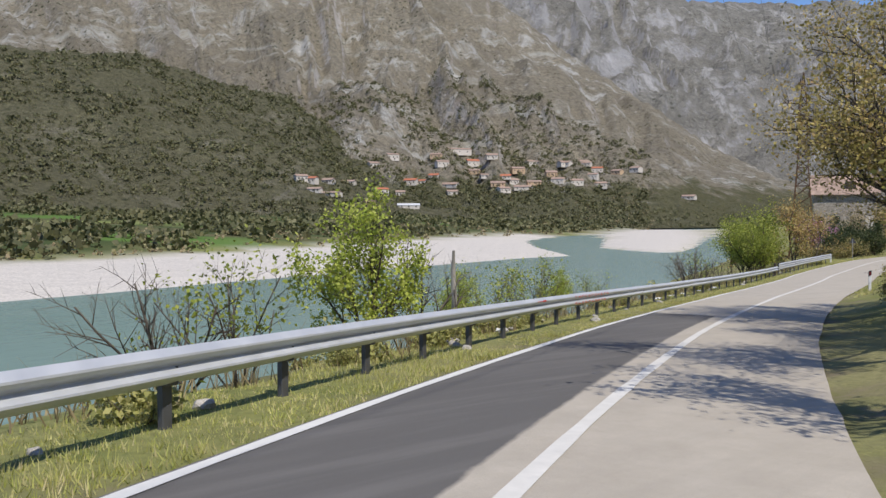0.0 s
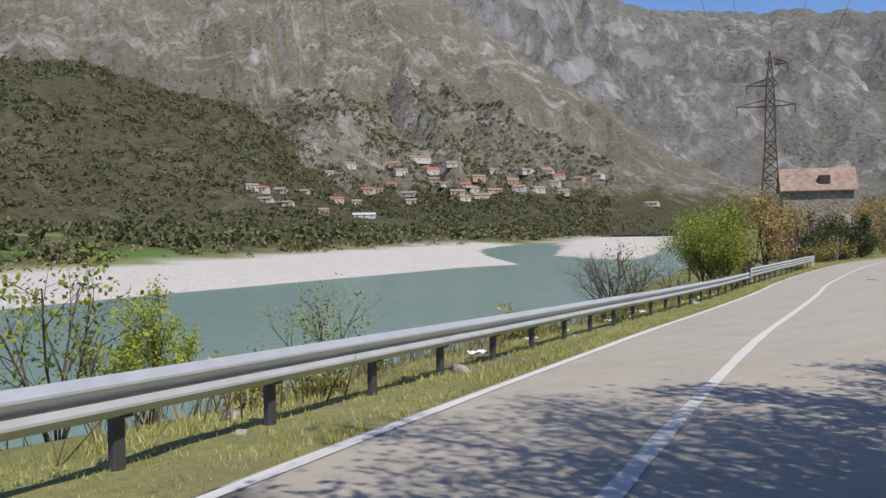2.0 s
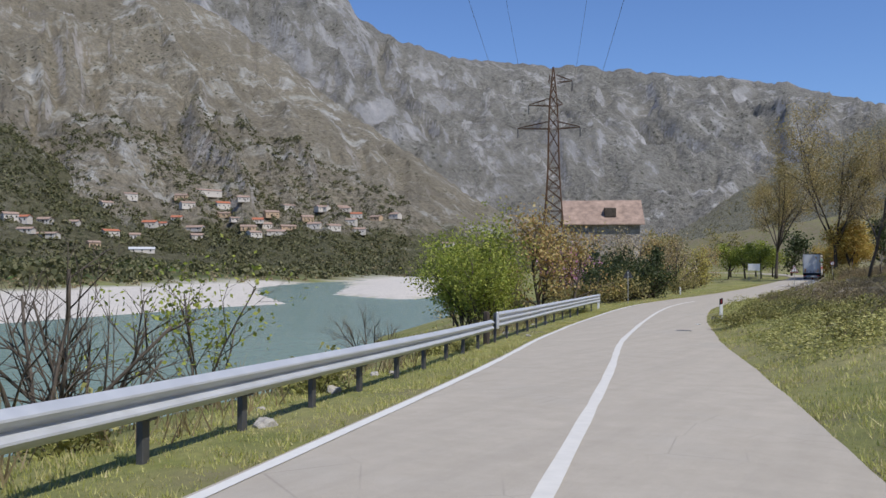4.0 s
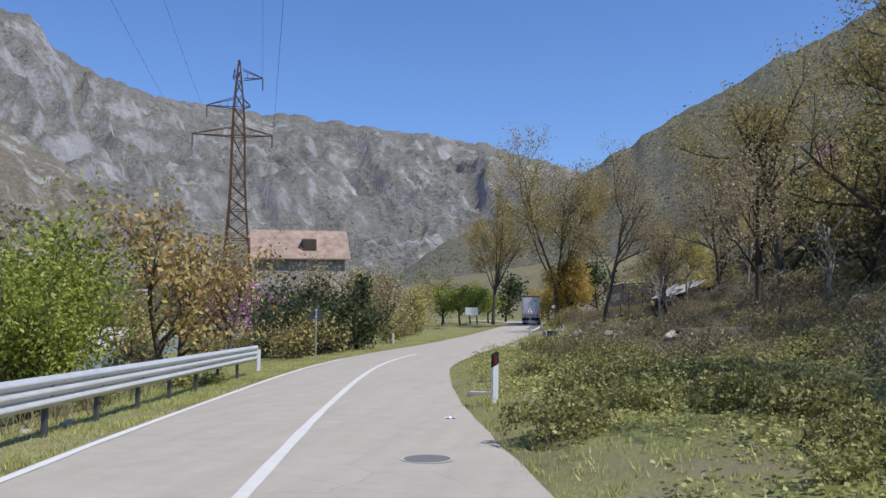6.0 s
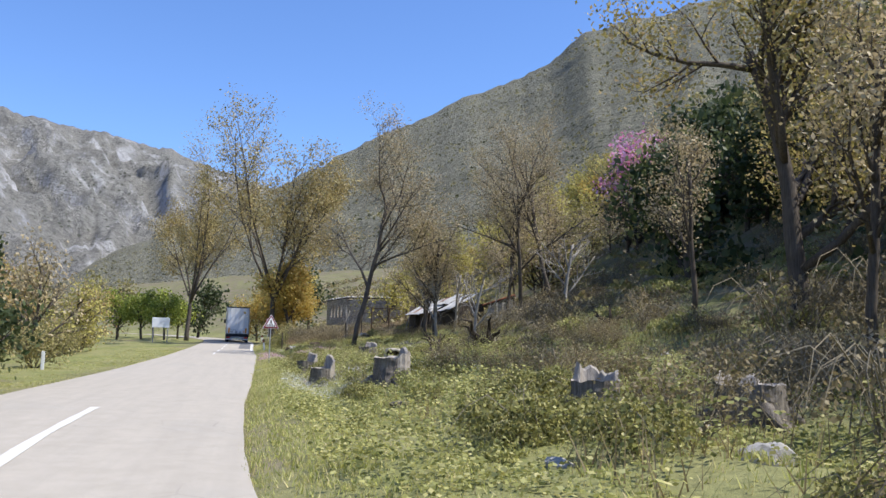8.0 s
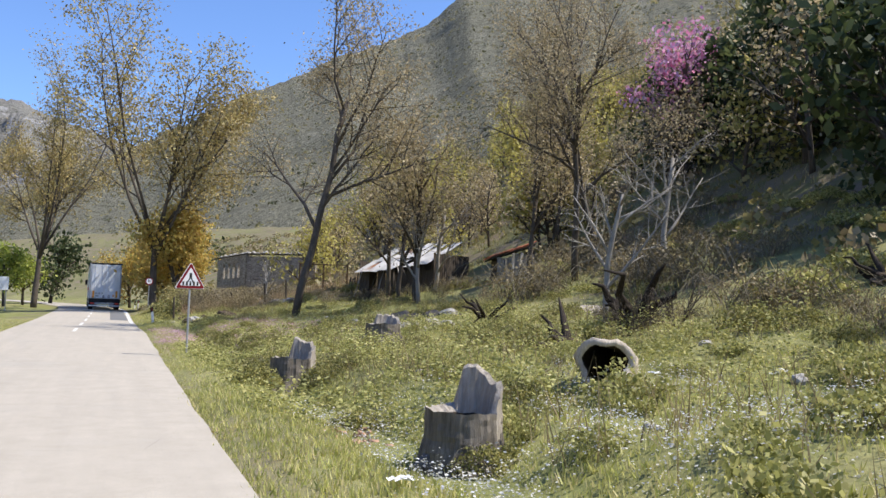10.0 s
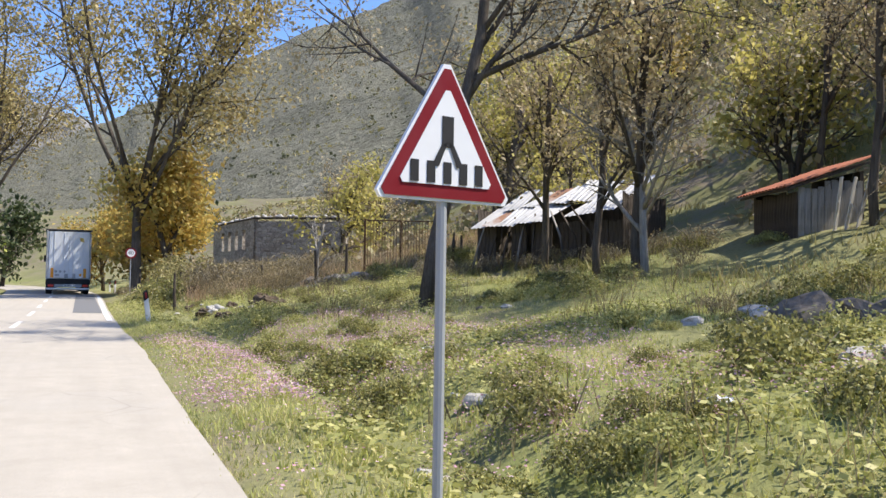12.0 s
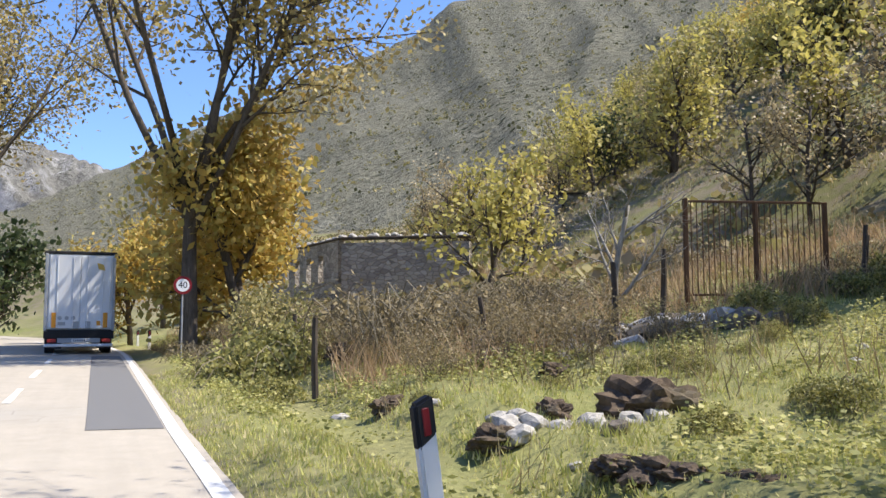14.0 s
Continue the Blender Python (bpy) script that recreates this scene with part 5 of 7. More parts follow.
rt = random.Random(9)
for i in range(15):
    for j in range(6):
        m_ = roof_m @ pose(-1.47 + 0.21 * i, -1.2 + 0.4 * j, 0.03 + 0.004 * j, 3, rt.uniform(-2, 2), rt.uniform(-2, 2))
        part("tile", tile_me, None, tile_shed, m=m_)
for k in range(3):
    part("leaning_plank", box(0.16, 0.03, 1.5, 0.005, (0, 0, 0.7)), M_PLASTER, tile_shed, m=pose(17.6 + 0.25 * k, 43.7 - 0.1 * k, gz(17.6, 43.7), 12, -10 + 8 * k, 20))

# ---- gate and fence ----
gate = thing("iron_gate", "rusty iron double gate with thin upright bars, closed", "gate", pose(12.85, 63.1, gz(12.85, 63.1), 0, 0, -14))
for s in (-1, 1):
    leaf_ = part("gate_leaf", box(1.46, 0.04, 0.05, 0.005, (s * 0.75, 0, 2.08)), M_RUST, gate, "gate leaf top rail")
    part("rail", box(1.46, 0.04, 0.05, 0.005, (s * 0.75, 0, 0.12)), M_RUST, leaf_)
    for k in range(12):
        part("bar", joined_tube([(s * 0.75 - 0.68 + 0.124 * k, 0, 0.12), (s * 0.75 - 0.68 + 0.124 * k, 0, 2.08)], 0.011, 6), M_RUST, leaf_)
for px, hh in ((-1.55, 2.15), (0.0, 2.1), (1.55, 2.1)):
    part("gate_post", box(0.09 if px else 0.07, 0.09, hh + 0.4, 0.01, (px, 0.01, (hh - 0.4) / 2)), M_RUST, gate)


def fence_post(x, y, h, r=0.07, lean=0):
    pts = [(0, 0, -0.3), (0.02, 0.01, h * 0.5), (0.03, -0.02, h)]
    v, f = tube(pts, [r * 1.1, r, r * 0.85], 7)
    ob = new("fence_post", mesh_from("fence_post", v, f, M_BOARD))
    ob.matrix_basis = pose(x, y, gz(x, y), lean, lean * 0.6, 30 * x)
    return tagged(ob, "weathered dark wooden fence post", "fence post", "old fence posts")


for x, y, h, le in ((10.4, 63.0, 1.35, 3), (3.57, 63.6, 1.5, -2), (7.3, 64.6, 1.1, 5), (14.9, 62.2, 1.2, 4), (15.2, 61.8, 1.0, -5), (14.2, 61.6, 1.1, 6), (14.5, 61.0, 0.9, -4), (14.0, 60.0, 1.0, 3),
                    (6.0, 72.0, 1.2, 2), (4.3, 69.0, 1.1, -3), (9.0, 62.5, 1.5, 2)):
    fence_post(x, y, h, 0.06, le)

# ---- stumps and logs ----
def stump(x, y, w, h, seed, tall=0.45, rz=0.0, label="weathered broken tree stump with a splintered slab standing on one side"):
    """A broken hollow stump: buttressed base, furrowed bark, one tall splintered slab of pale wood."""
    S = thing("tree_stump", label, "tree stump", pose(x, y, gz(x, y), 0, 0, rz), group="old roadside stumps")
    n, rings = 52, 16
    ang = 2 * np.pi * np.arange(n) / n
    ca, sa = np.cos(ang), np.sin(ang)
    lobes = fbm(ca * 1.4 + seed, sa * 1.4 + seed, 3, seed)
    fur = fbm(ca * 7 + seed, sa * 7, 3, seed + 3, True)
    jag = fbm(ang * 3.1, ang * 0 + seed, 3, seed) - 0.5
    slab = sstep(0.35, 0.6, ca)
    top = h * (1 - tall) + h * tall * slab * (0.72 + 0.4 * sa * (ca > 0)) + 0.1 * h * (lobes - 0.5) + jag * (0.07 + 0.12 * slab)
    v = []
    for i in range(rings):
        t = i / (rings - 1)
        cut = fbm(ca * 2 + 9 * t, sa * 2 - 5 * t, 3, seed + 7)
        r = w / 2 * (0.92 + (0.2 + 0.9 * lobes) * (1 - t) ** 3 + 0.3 * (lobes - 0.5) + 0.1 * (fur - 0.5) + 0.1 * (cut - 0.5))
        for k in range(n):
            v.append((float(r[k] * ca[k]), float(r[k] * sa[k]), float(-0.25 + (top[k] + 0.25) * t)))
    o = len(v)
    floor_ = h * (1 - tall)
    for d_, low in ((0.84, 0.02), (0.7, 0.06), (0.34, 0.2)):
        for k in range(n):
            q = v[(rings - 1) * n + k]
            z_ = q[2] - 0.03 if d_ > 0.8 else floor_ - low + 0.06 * float(jag[k])
            v.append((q[0] * d_, q[1] * d_, min(z_, q[2] - 0.02)))
    f = grid_faces(rings, n, True)
    fm = [1 if ca[k] > 0.35 and i > rings * 0.5 else 0 for i in range(rings - 1) for k in range(n)]
    last = (rings - 1) * n
    for a_ in (last, o, o + n):
        b_ = o if a_ == last else a_ + n
        f += [(a_ + k, a_ + (k + 1) % n, b_ + (k + 1) % n, b_ + k) for k in range(n)]
        fm += [2 if a_ == o + n else 1] * n
    f.append(tuple(o + 2 * n + k for k in range(n)))
    fm.append(2)
    part("bole", mesh_from("bole", v, f, smooth=False, mats=[M_STUMP, M_STUMPCUT, M_ROTSHADE], fmat=fm), None, S)
    for k in range(4):
        a = 1.6 * k + seed
        pv, pf = tube([(w * 0.42 * math.cos(a), w * 0.42 * math.sin(a), 0.16), (w * 0.75 * math.cos(a), w * 0.75 * math.sin(a), -0.02), (w * 1.1 * math.cos(a + 0.2), w * 1.1 * math.sin(a + 0.2), -0.25)], [0.1, 0.06, 0.02], 7)
        part("root", mesh_from("root", pv, pf, M_STUMP, True), None, S)
    return S


stump(3.5, 14.0, 0.82, 1.05, 3, 0.4, 15)
stump(3.5, 23.5, 0.95, 1.15, 5, 0.36, 20)
stump(4.6, 6.0, 1.0, 0.9, 8, 0.24, -10)
stump(6.75, 28.1, 0.95, 0.75, 23, 0.35, 40, "low mossy tree stump with a broken rim")
stump(5.7, -5.0, 0.7, 0.6, 11, 0.3, 60)
stump(7.0, -6.6, 0.85, 0.55, 17, 0.25, 100, "low dark rotten tree stump")


def hollow_log(x, y, z, r, length, rz, tilt=0, outer=None):
    G = thing("hollow_log", "pale hollow broken log lying in the grass", "log", pose(x, y, z, tilt, 0, rz))
    n, m = 22, 6
    v = []
    for ring in (1.0, 0.74):
        for i in range(m):
            for k in range(n):
                a = 2 * math.pi * k / n
                rr = r * ring * (1 + 0.12 * math.sin(3 * a + i * 0.5) + 0.05 * math.sin(7 * a))
                e = length * (i / (m - 1)) + (0.12 * math.sin(2 * a + 1) if i in (0, m - 1) else 0)
                v.append((rr * math.cos(a), e, rr * math.sin(a)))
    f = grid_faces(m, n, True)
    o = m * n
    f += [tuple(q + o for q in reversed(g)) for g in grid_faces(m, n, True)]
    f += [(k, (k + 1) % n, o + (k + 1) % n, o + k) for k in range(n)]
    e0, e1 = (m - 1) * n, o + (m - 1) * n
    f += [(e0 + (k + 1) % n, e0 + k, e1 + k, e1 + (k + 1) % n) for k in range(n)]
    side = (m - 1) * n
    f.append(tuple(e1 + k for k in range(n)))
    # inner faces and back cap go near black, the hole's shade in colour
    fm = [0] * side + [1] * side + [0] * (2 * n) + [1]
    part("shell", mesh_from("shell", v, f, smooth=True, mats=[outer or M_STUMPCUT, M_ROTSHADE], fmat=fm), None, G)
    return G


hollow_log(6.1, 15.6, gz(6.25, 15.9) + 0.24, 0.38, 0.9, -34, -6, M_PALELOG)
hollow_log(8.6, -12.6, gz(9.3, -13) + 0.26, 0.34, 2.1, -80, 0, M_STUMP)
hollow_log(8.4, -12.0, gz(8.4, -12) + 0.3, 0.3, 0.7, -20, 10, M_PALELOG)
hollow_log(12.6, 28.5, gz(12.6, 28.5) + 0.25, 0.3, 1.6, -60)

# ---- stones ----
rs = random.Random(21)


def stone(x, y, s, k=None, label="grey limestone boulder half sunk in the grass"):
    ob = new("stone", ROCKS[k if k is not None else rs.randrange(7)])
    ob.matrix_basis = pose(x, y, gz(x, y) + 0.08 * s, rs.uniform(-20, 20), rs.uniform(-20, 20), rs.uniform(0, 360)) @ Matrix.Scale(s, 4)
    return tagged(ob, label, "stone", "stones in the verge")


for x, y, s, k in ((5.4, 56.4, 0.3, 1), (5.75, 56.5, 0.3, 2), (4.6, 56.6, 0.3, 0), (5.0, 57.3, 0.25, 3), (15.3, -6.3, 0.8, 1), (5.9, -8.8, 0.5, 2),
                   (9.9, 36.6, 0.9, 6), (10.4, 36.2, 0.7, 5), (10.8, 35.8, 0.8, 4), (11.3, 35.3, 0.7, 0), (9.4, 37.2, 0.5, 1), (3.5, 61.5, 0.4, 0), (8.2, 62.0, 0.9, 6), (8.8, 61.6, 0.7, 2), (9.5, 61.8, 0.8, 5), (10.2, 61.3, 0.6, 1)):
    stone(x, y, s, k, "dark earthy stone half sunk in the grass" if k > 3 else "grey limestone boulder half sunk in the grass")
for k, (x, y, s) in enumerate(((6.06, 57.0, 1.1), (6.3, 57.2, 0.8), (5.85, 56.8, 0.6), (3.9, 60.4, 0.5), (4.8, 57.1, 0.45), (3.9, 56.7, 0.5), (6.35, 60.0, 0.5), (4.5, 65.5, 0.6), (6.2, 62.5, 0.6), (7.0, 62.8, 0.7))):
    ob = new("earth_clod", CLODS[k % 3])
    ob.matrix_basis = pose(x, y, gz(x, y) + 0.06 * s, 0, 0, 70 * k) @ Matrix.Diagonal((s, s * 0.8, s * 1.0, 1))
    tagged(ob, "dark upturned clod of earth and roots", "earth clod", "earth clods")
for i in range(70):
    yy = rs.uniform(-20, 66)
    ee = rs.uniform(1.4, 11)
    stone(float(cen(yy) + half_r(yy)) + ee, yy, rs.choice((0.15, 0.2, 0.25, 0.32)))
for i in range(26):
    yy = rs.uniform(-100, -20)
    stone(float(rail_x(yy)) + rs.uniform(-0.9, 0.5), yy, rs.choice((0.12, 0.18, 0.25)), rs.randrange(4), "small pale stone beside the guardrail")
rub = thing("brick_rubble", "small heap of broken reddish bricks", "rubble", pose(10.1, 34.6, gz(10.1, 34.6)))
for i in range(14):
    part("brick", box(0.24, 0.12, 0.07, 0.006), M_REDSOIL, rub, m=pose(rs.uniform(-0.5, 0.5), rs.uniform(-0.35, 0.35), 0.03 + 0.05 * (i % 3), rs.uniform(-30, 30), rs.uniform(-30, 30), rs.uniform(0, 180)))
rub2 = thing("earth_heap", "low patch of reddish rubble and earth", "rubble", pose(2.85, 16.4, gz(2.85, 16.4)))
for i in range(22):
    part("clod", ROCKS[3], None, rub2, m=pose(rs.uniform(-0.45, 0.45), rs.uniform(-0.9, 0.9), 0.0, rs.uniform(0, 90), 0, rs.uniform(0, 180)) @ Matrix.Scale(rs.uniform(0.12, 0.25), 4))
REDROCK = rock_mesh(9, M_REDSOIL, 0.6)
for ob in rub2.children:
    ob.data = REDROCK


def litter(x, y, s, seed):
    rr = np.random.default_rng(seed)
    n = 7
    v = [((i / (n - 1) - 0.5) * s + rr.normal() * 0.02, (j / (n - 1) - 0.5) * s * 0.7 + rr.normal() * 0.02, 0.06 + 0.22 * s * rr.random()) for i in range(n) for j in range(n)]
    ob = new("plastic_scrap", mesh_from("plastic_scrap", v, grid_faces(n, n), M_LITTER))
    ob.matrix_basis = pose(x, y, gz(x, y), 0, 0, seed * 40)
    return tagged(ob, "crumpled white plastic scrap lying in the grass", "litter", "litter")


for k, (x, y) in enumerate(((2.2, 12.0), (7.4, 16.4), (8.5, 15.1), (9.0, 15.6), (6.3, 31.5), (7.1, 32.5), (5.4, 33.0), (8.2, 36.0), (4.6, 39.5), (5.5, 40.3), (6.5, 11.2), (7.9, 12.4), (9.4, -33.5), (3.6, -24.0), (14.5, -40))):
    litter(x, y, 0.16 + 0.05 * (k % 4), k)
for k, y in enumerate((-66.0, -68.2, -71.0, -62.5, -88.0, -59.0)):
    litter(float(rail_x(y)) - 0.5, y, 0.2 + 0.06 * (k % 3), 40 + k)
culvert = thing("culvert_slab", "pale concrete culvert slab half buried in the verge", "slab", pose(3.65, -19.61, gz(3.65, -19.61) + 0.0, 0, 0, -8))
part("slab", box(0.6, 0.32, 0.1, 0.02, (0, 0, 0), 2), M_CONCRETE, culvert)
board = thing("notice_board", "small white board on two posts beside the road", "board", pose(-8.2, 78, gz(-8.2, 78), 0, 0, 8))
part("panel", box(1.7, 0.06, 1.0, 0.01, (0, 0, 1.9)), M_SIGNWHITE, board)
for s in (-0.7, 0.7):
    part("post", box(0.07, 0.07, 2.6, 0.008, (s, 0.06, 1.1)), M_GREYPAINT, board)

# ---- trees near the road ----
poplar = stand(tree("poplar_tree", "tall poplar with several ascending dark limbs and pale golden leaves", 4, 24, 0.36, L_POPLAR, 0.23, 10, kids=(8, 9, 6), start=(0.72, 0.3, 0.2), angle=(0.4, 0.62, 0.8),
                    ratio=(3.3, 0.34, 0.45), rise=0.05, wobble=0.075, scatter=0.45, trunk_share=0.27), 2.9, 80.5, 0)
again(poplar, -6.6, 91, 140, 0.85)
tree_a = stand(tree("bare_tree", "leaning half-bare tree with a dark forked trunk", 12, 15.5, 0.2, L_SPARSE, 0.13, 6, lean=(0.14, 0.0), kids=(9, 8, 6), start=(0.4, 0.25, 0.2), angle=(0.6, 0.7, 0.8),
                    ratio=(0.62, 0.55, 0.5), rise=0.03, wobble=0.13, scatter=0.3), 8.0, 47.3, -25)
green = stand(tree("leafy_tree", "spreading tree with fresh yellow-green leaves", 23, 9.5, 0.24, L_SPRING, 0.2, 6, kids=(8, 6, 5), start=(0.18, 0.2, 0.2), angle=(0.95, 0.75, 0.8), ratio=(0.66, 0.52, 0.45),
                   rise=0.06, scatter=0.36), 15.6, 58.8, 215, 0.92)
olive = stand(tree("olive_toned_tree", "broad half-leafed tree with olive green leaves", 31, 10.8, 0.27, L_OAK, 0.125, 9, kids=(10, 7, 5), start=(0.2, 0.2, 0.2), angle=(0.85, 0.75, 0.8), ratio=(0.68, 0.5, 0.45), rise=0.05, scatter=0.38), 15.3, 4.8, 0)
pale = stand(tree("dead_pale_tree", "small dead tree with pale bare branches", 37, 6, 0.12, L_SPARSE, 0.1, 0, bark=M_BARKPALE, kids=(7, 6, 5), angle=(0.7, 0.7, 0.8), rise=0.04), 16.0, 50.0, 0)
pink = stand(tree("blossoming_tree", "tree covered in bright pink blossom", 41, 7.5, 0.16, L_PINK, 0.24, 12, kids=(9, 7), start=(0.25, 0.2), angle=(0.85, 0.7), ratio=(0.6, 0.5), levels=2, scatter=0.32), 30.2, 48.2, 0, 1.2)
thin = stand(tree("thin_tree", "thin half-bare tree with small tawny leaves", 43, 9, 0.13, L_SPARSE, 0.14, 3, kids=(8, 6, 4), start=(0.3, 0.2, 0.2), angle=(0.6, 0.65, 0.8), ratio=(0.5, 0.5, 0.45), rise=0.08, scatter=0.28), 14.1, 52.3, 0)
goldbush = stand(tree("golden_leaf_tree", "low tree with dense golden yellow leaves", 47, 7, 0.16, L_GOLD, 0.24, 7, kids=(8, 6, 4), start=(0.1, 0.2, 0.2), angle=(0.9, 0.75, 0.8), scatter=0.45), 4.9, 82.0, 0, 1.35)
LITE = dict(kids=(10, 7), angle=(0.85, 0.75), ratio=(0.6, 0.5), levels=2)
olive_l = stand(tree("slope_tree", "small half-leafed olive green tree on the slope", 131, 9, 0.2, L_OLIVE, 0.38, 6, start=(0.15, 0.2), scatter=0.5, **LITE), 27, 10, 30)
green_l = stand(tree("spring_tree", "small fresh green tree on the slope", 133, 8, 0.18, L_SPRING, 0.38, 7, start=(0.1, 0.2), scatter=0.5, **LITE), 33, 75, 30)
thin_l = stand(tree("bare_looking_tree", "small bare-looking tawny tree on the slope", 137, 8.5, 0.14, L_SPARSE, 0.26, 6, start=(0.15, 0.2), scatter=0.45, **LITE), 36, 55, 30)
darktree = stand(tree("evergreen_tree", "dense dark evergreen tree on the slope", 139, 8, 0.2, L_DARK, 0.45, 8, start=(0.1, 0.15), scatter=0.55, **LITE), 36, 22, 0)
gold_l = stand(tree("golden_tree", "small golden-leaved tree on the slope", 149, 7.5, 0.16, L_GOLD, 0.38, 7, start=(0.1, 0.2), scatter=0.5, **LITE), 40, 84, 0)
mulberry = stand(tree("round_tree", "small round tree with fresh green leaves", 59, 5.5, 0.15, L_WILLOW, 0.28, 12, start=(0.35, 0.2), scatter=0.42, **LITE), -9.5, 96, 0)
for x, y, a, s in ((-12.5, 99, 50, 1.1), (-8.6, 104, 120, 1.0), (-16, 103, 200, 1.15), (-12.5, 112, 10, 1.2)):
    again(mulberry, x, y, a, s)
again(tree_a, 17.4, 37.2, 200, 0.72)
again(tree_a, 20.6, 41.0, 100, 0.8)
again(thin, 18.2, 43.0, 90, 1.0)
again(pale, 9.0, 62.6, 20, 0.62)
again(thin_l, 23.3, 104.5, 20, 0.9)
again(green_l, 15.5, 83.0, 200, 0.85)
again(thin_l, 19.5, 88.0, 90, 0.7)
again(thin_l, 21.5, 104, 20, 0.9)
again(green_l, 22.8, 103, 100, 0.85)
again(thin, 23.0, 49.5, 70, 1.0)
again(pale, 11.2, 24.3, 40, 0.75)
again(pale, 14.7, -5.3, 140, 0.7)
again(pale, 18.8, 33.0, 90, 1.0)
again(thin, 13.4, 48.0, 90, 0.9)
again(thin, 13.75, 46.6, 30, 1.1)
again(pale, 13.9, 46.4, 200, 1.0)
again(goldbush, 5.2, 87.0, 90, 0.95)
again(goldbush, 1.4, 95.0, 40, 0.9)
for x, y, a, s in ((23, -6, 110, 0.95), (19, -20, 10, 0.85), (20, -34, 60, 0.9), (18, -12, 160, 0.7), (24, -24, 20, 1.0)):
    again(olive_l, x, y, a, s)
# trees shading the first bend
for k, (x, y, s) in enumerate(((26.2, -93.5, 0.85), (24.6, -89.0, 0.8), (22.3, -83.5, 0.85), (20.9, -78.5, 0.8), (19.9, -74.5, 0.8), (26.5, -84, 0.9), (23.5, -74, 0.9))):
    again(green if k == 4 else olive if k % 2 else thin, x, y, 50 * k, s * (1.0 if k % 2 else 1.05))
for x, y, a, s_, k in ((19.4, -77.5, 200, 0.8, olive), (20.6, -70.0, 20, 0.7, green), (23.4, -81.0, 120, 0.7, green)):
    again(k, x + 0.6, y, a, s_)
# wooded slope
rw = random.Random(77)
kinds = [olive_l, green_l, thin_l, darktree, olive_l, gold_l, thin_l, olive_l]
placed = []
for i in range(900):
    x, y = rw.uniform(21, 88), rw.uniform(-70, 150)
    e = x - float(cen(y)) - float(half_r(y))
    if e < 21 + 6 * rw.random() or (y > 58 and e < 36) or any((x - a) ** 2 + (y - b) ** 2 < 14 for a, b in placed):
        continue
    if 20 < y < 62 and e < 27:
        continue
    placed.append((x, y))
    k = kinds[rw.randrange(len(kinds))]
    if e > 45 and y < 45 and rw.random() < 0.5:
        k = darktree
    again(k, x, y, rw.uniform(0, 360), rw.uniform(0.5, 0.85))
    if len(placed) > 95:
        break
for i in range(46):
    x, y = rw.uniform(29, 62), rw.uniform(-14, 42)
    again(darktree if i % 3 else olive_l, x, y, rw.uniform(0, 360), rw.uniform(0.6, 1.0))
for i in range(40):
    x, y = rw.uniform(27, 46), rw.uniform(14, 52)
    if x - 27 > 0.25 * (y - 40):
        again((darktree, olive_l, thin_l, green_l)[i % 4] if y > 34 else (darktree, olive_l)[i % 2], x, y, rw.uniform(0, 360), rw.uniform(0.7, 1.1))
for i in range(22):
    y = rw.uniform(-44, 2)
    again(olive_l if i % 3 else darktree, float(cen(y)) + rw.uniform(15, 30), y, rw.uniform(0, 360), rw.uniform(0.6, 0.95))
for i in range(16):
    x, y = rw.uniform(17.5, 27), rw.uniform(46, 78)
    again((thin_l, green_l, thin_l, thin_l)[i % 4], x + 3.5, y, rw.uniform(0, 360), rw.uniform(0.55, 0.85))
hill_kinds = [green_l, gold_l, olive_l, green_l, thin_l, olive_l]
for i in range(125):
    y = rw.uniform(84, 175)
    x = 27 + 0.62 * (y - 84) + 52 * (rw.random() - 0.25)
    if x < 30 + 0.1 * (y - 84):
        x += 26
    again(hill_kinds[rw.randrange(6)], x, y, rw.uniform(0, 360), rw.uniform(0.6, 1.0))
for x, y, a, s, k in ((17.5, -27.0, 0, 1.0, olive), (14.6, -15.0, 70, 0.95, thin), (19.2, -19.5, 140, 1.0, thin), (21.0, -31.0, 200, 1.05, olive), (13.0, -1.0, 30, 0.9, thin), (17.0, -8.0, 250, 0.95, olive), (22.0, -40.0, 100, 1.0, thin),
                      (17.0, 14.0, 250, 0.9, thin), (22.5, 25.0, 250, 1.0, darktree)):
    again(k, x, y, a, s)
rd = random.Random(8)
# extra dark-leaved trees crowd the upper slope to deepen its shade
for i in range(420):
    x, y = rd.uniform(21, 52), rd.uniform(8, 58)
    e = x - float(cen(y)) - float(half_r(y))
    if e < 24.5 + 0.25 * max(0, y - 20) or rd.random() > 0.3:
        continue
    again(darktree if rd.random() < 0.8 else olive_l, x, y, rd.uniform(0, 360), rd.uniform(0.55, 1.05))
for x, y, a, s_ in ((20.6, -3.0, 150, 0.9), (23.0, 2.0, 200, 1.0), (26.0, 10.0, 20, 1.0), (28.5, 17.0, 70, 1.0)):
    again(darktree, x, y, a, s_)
again(pink, 40, 62, 80, 0.9)
again(pink, 60, 44, 10, 1.0)
again(pink, 46, 140, 10, 0.8)

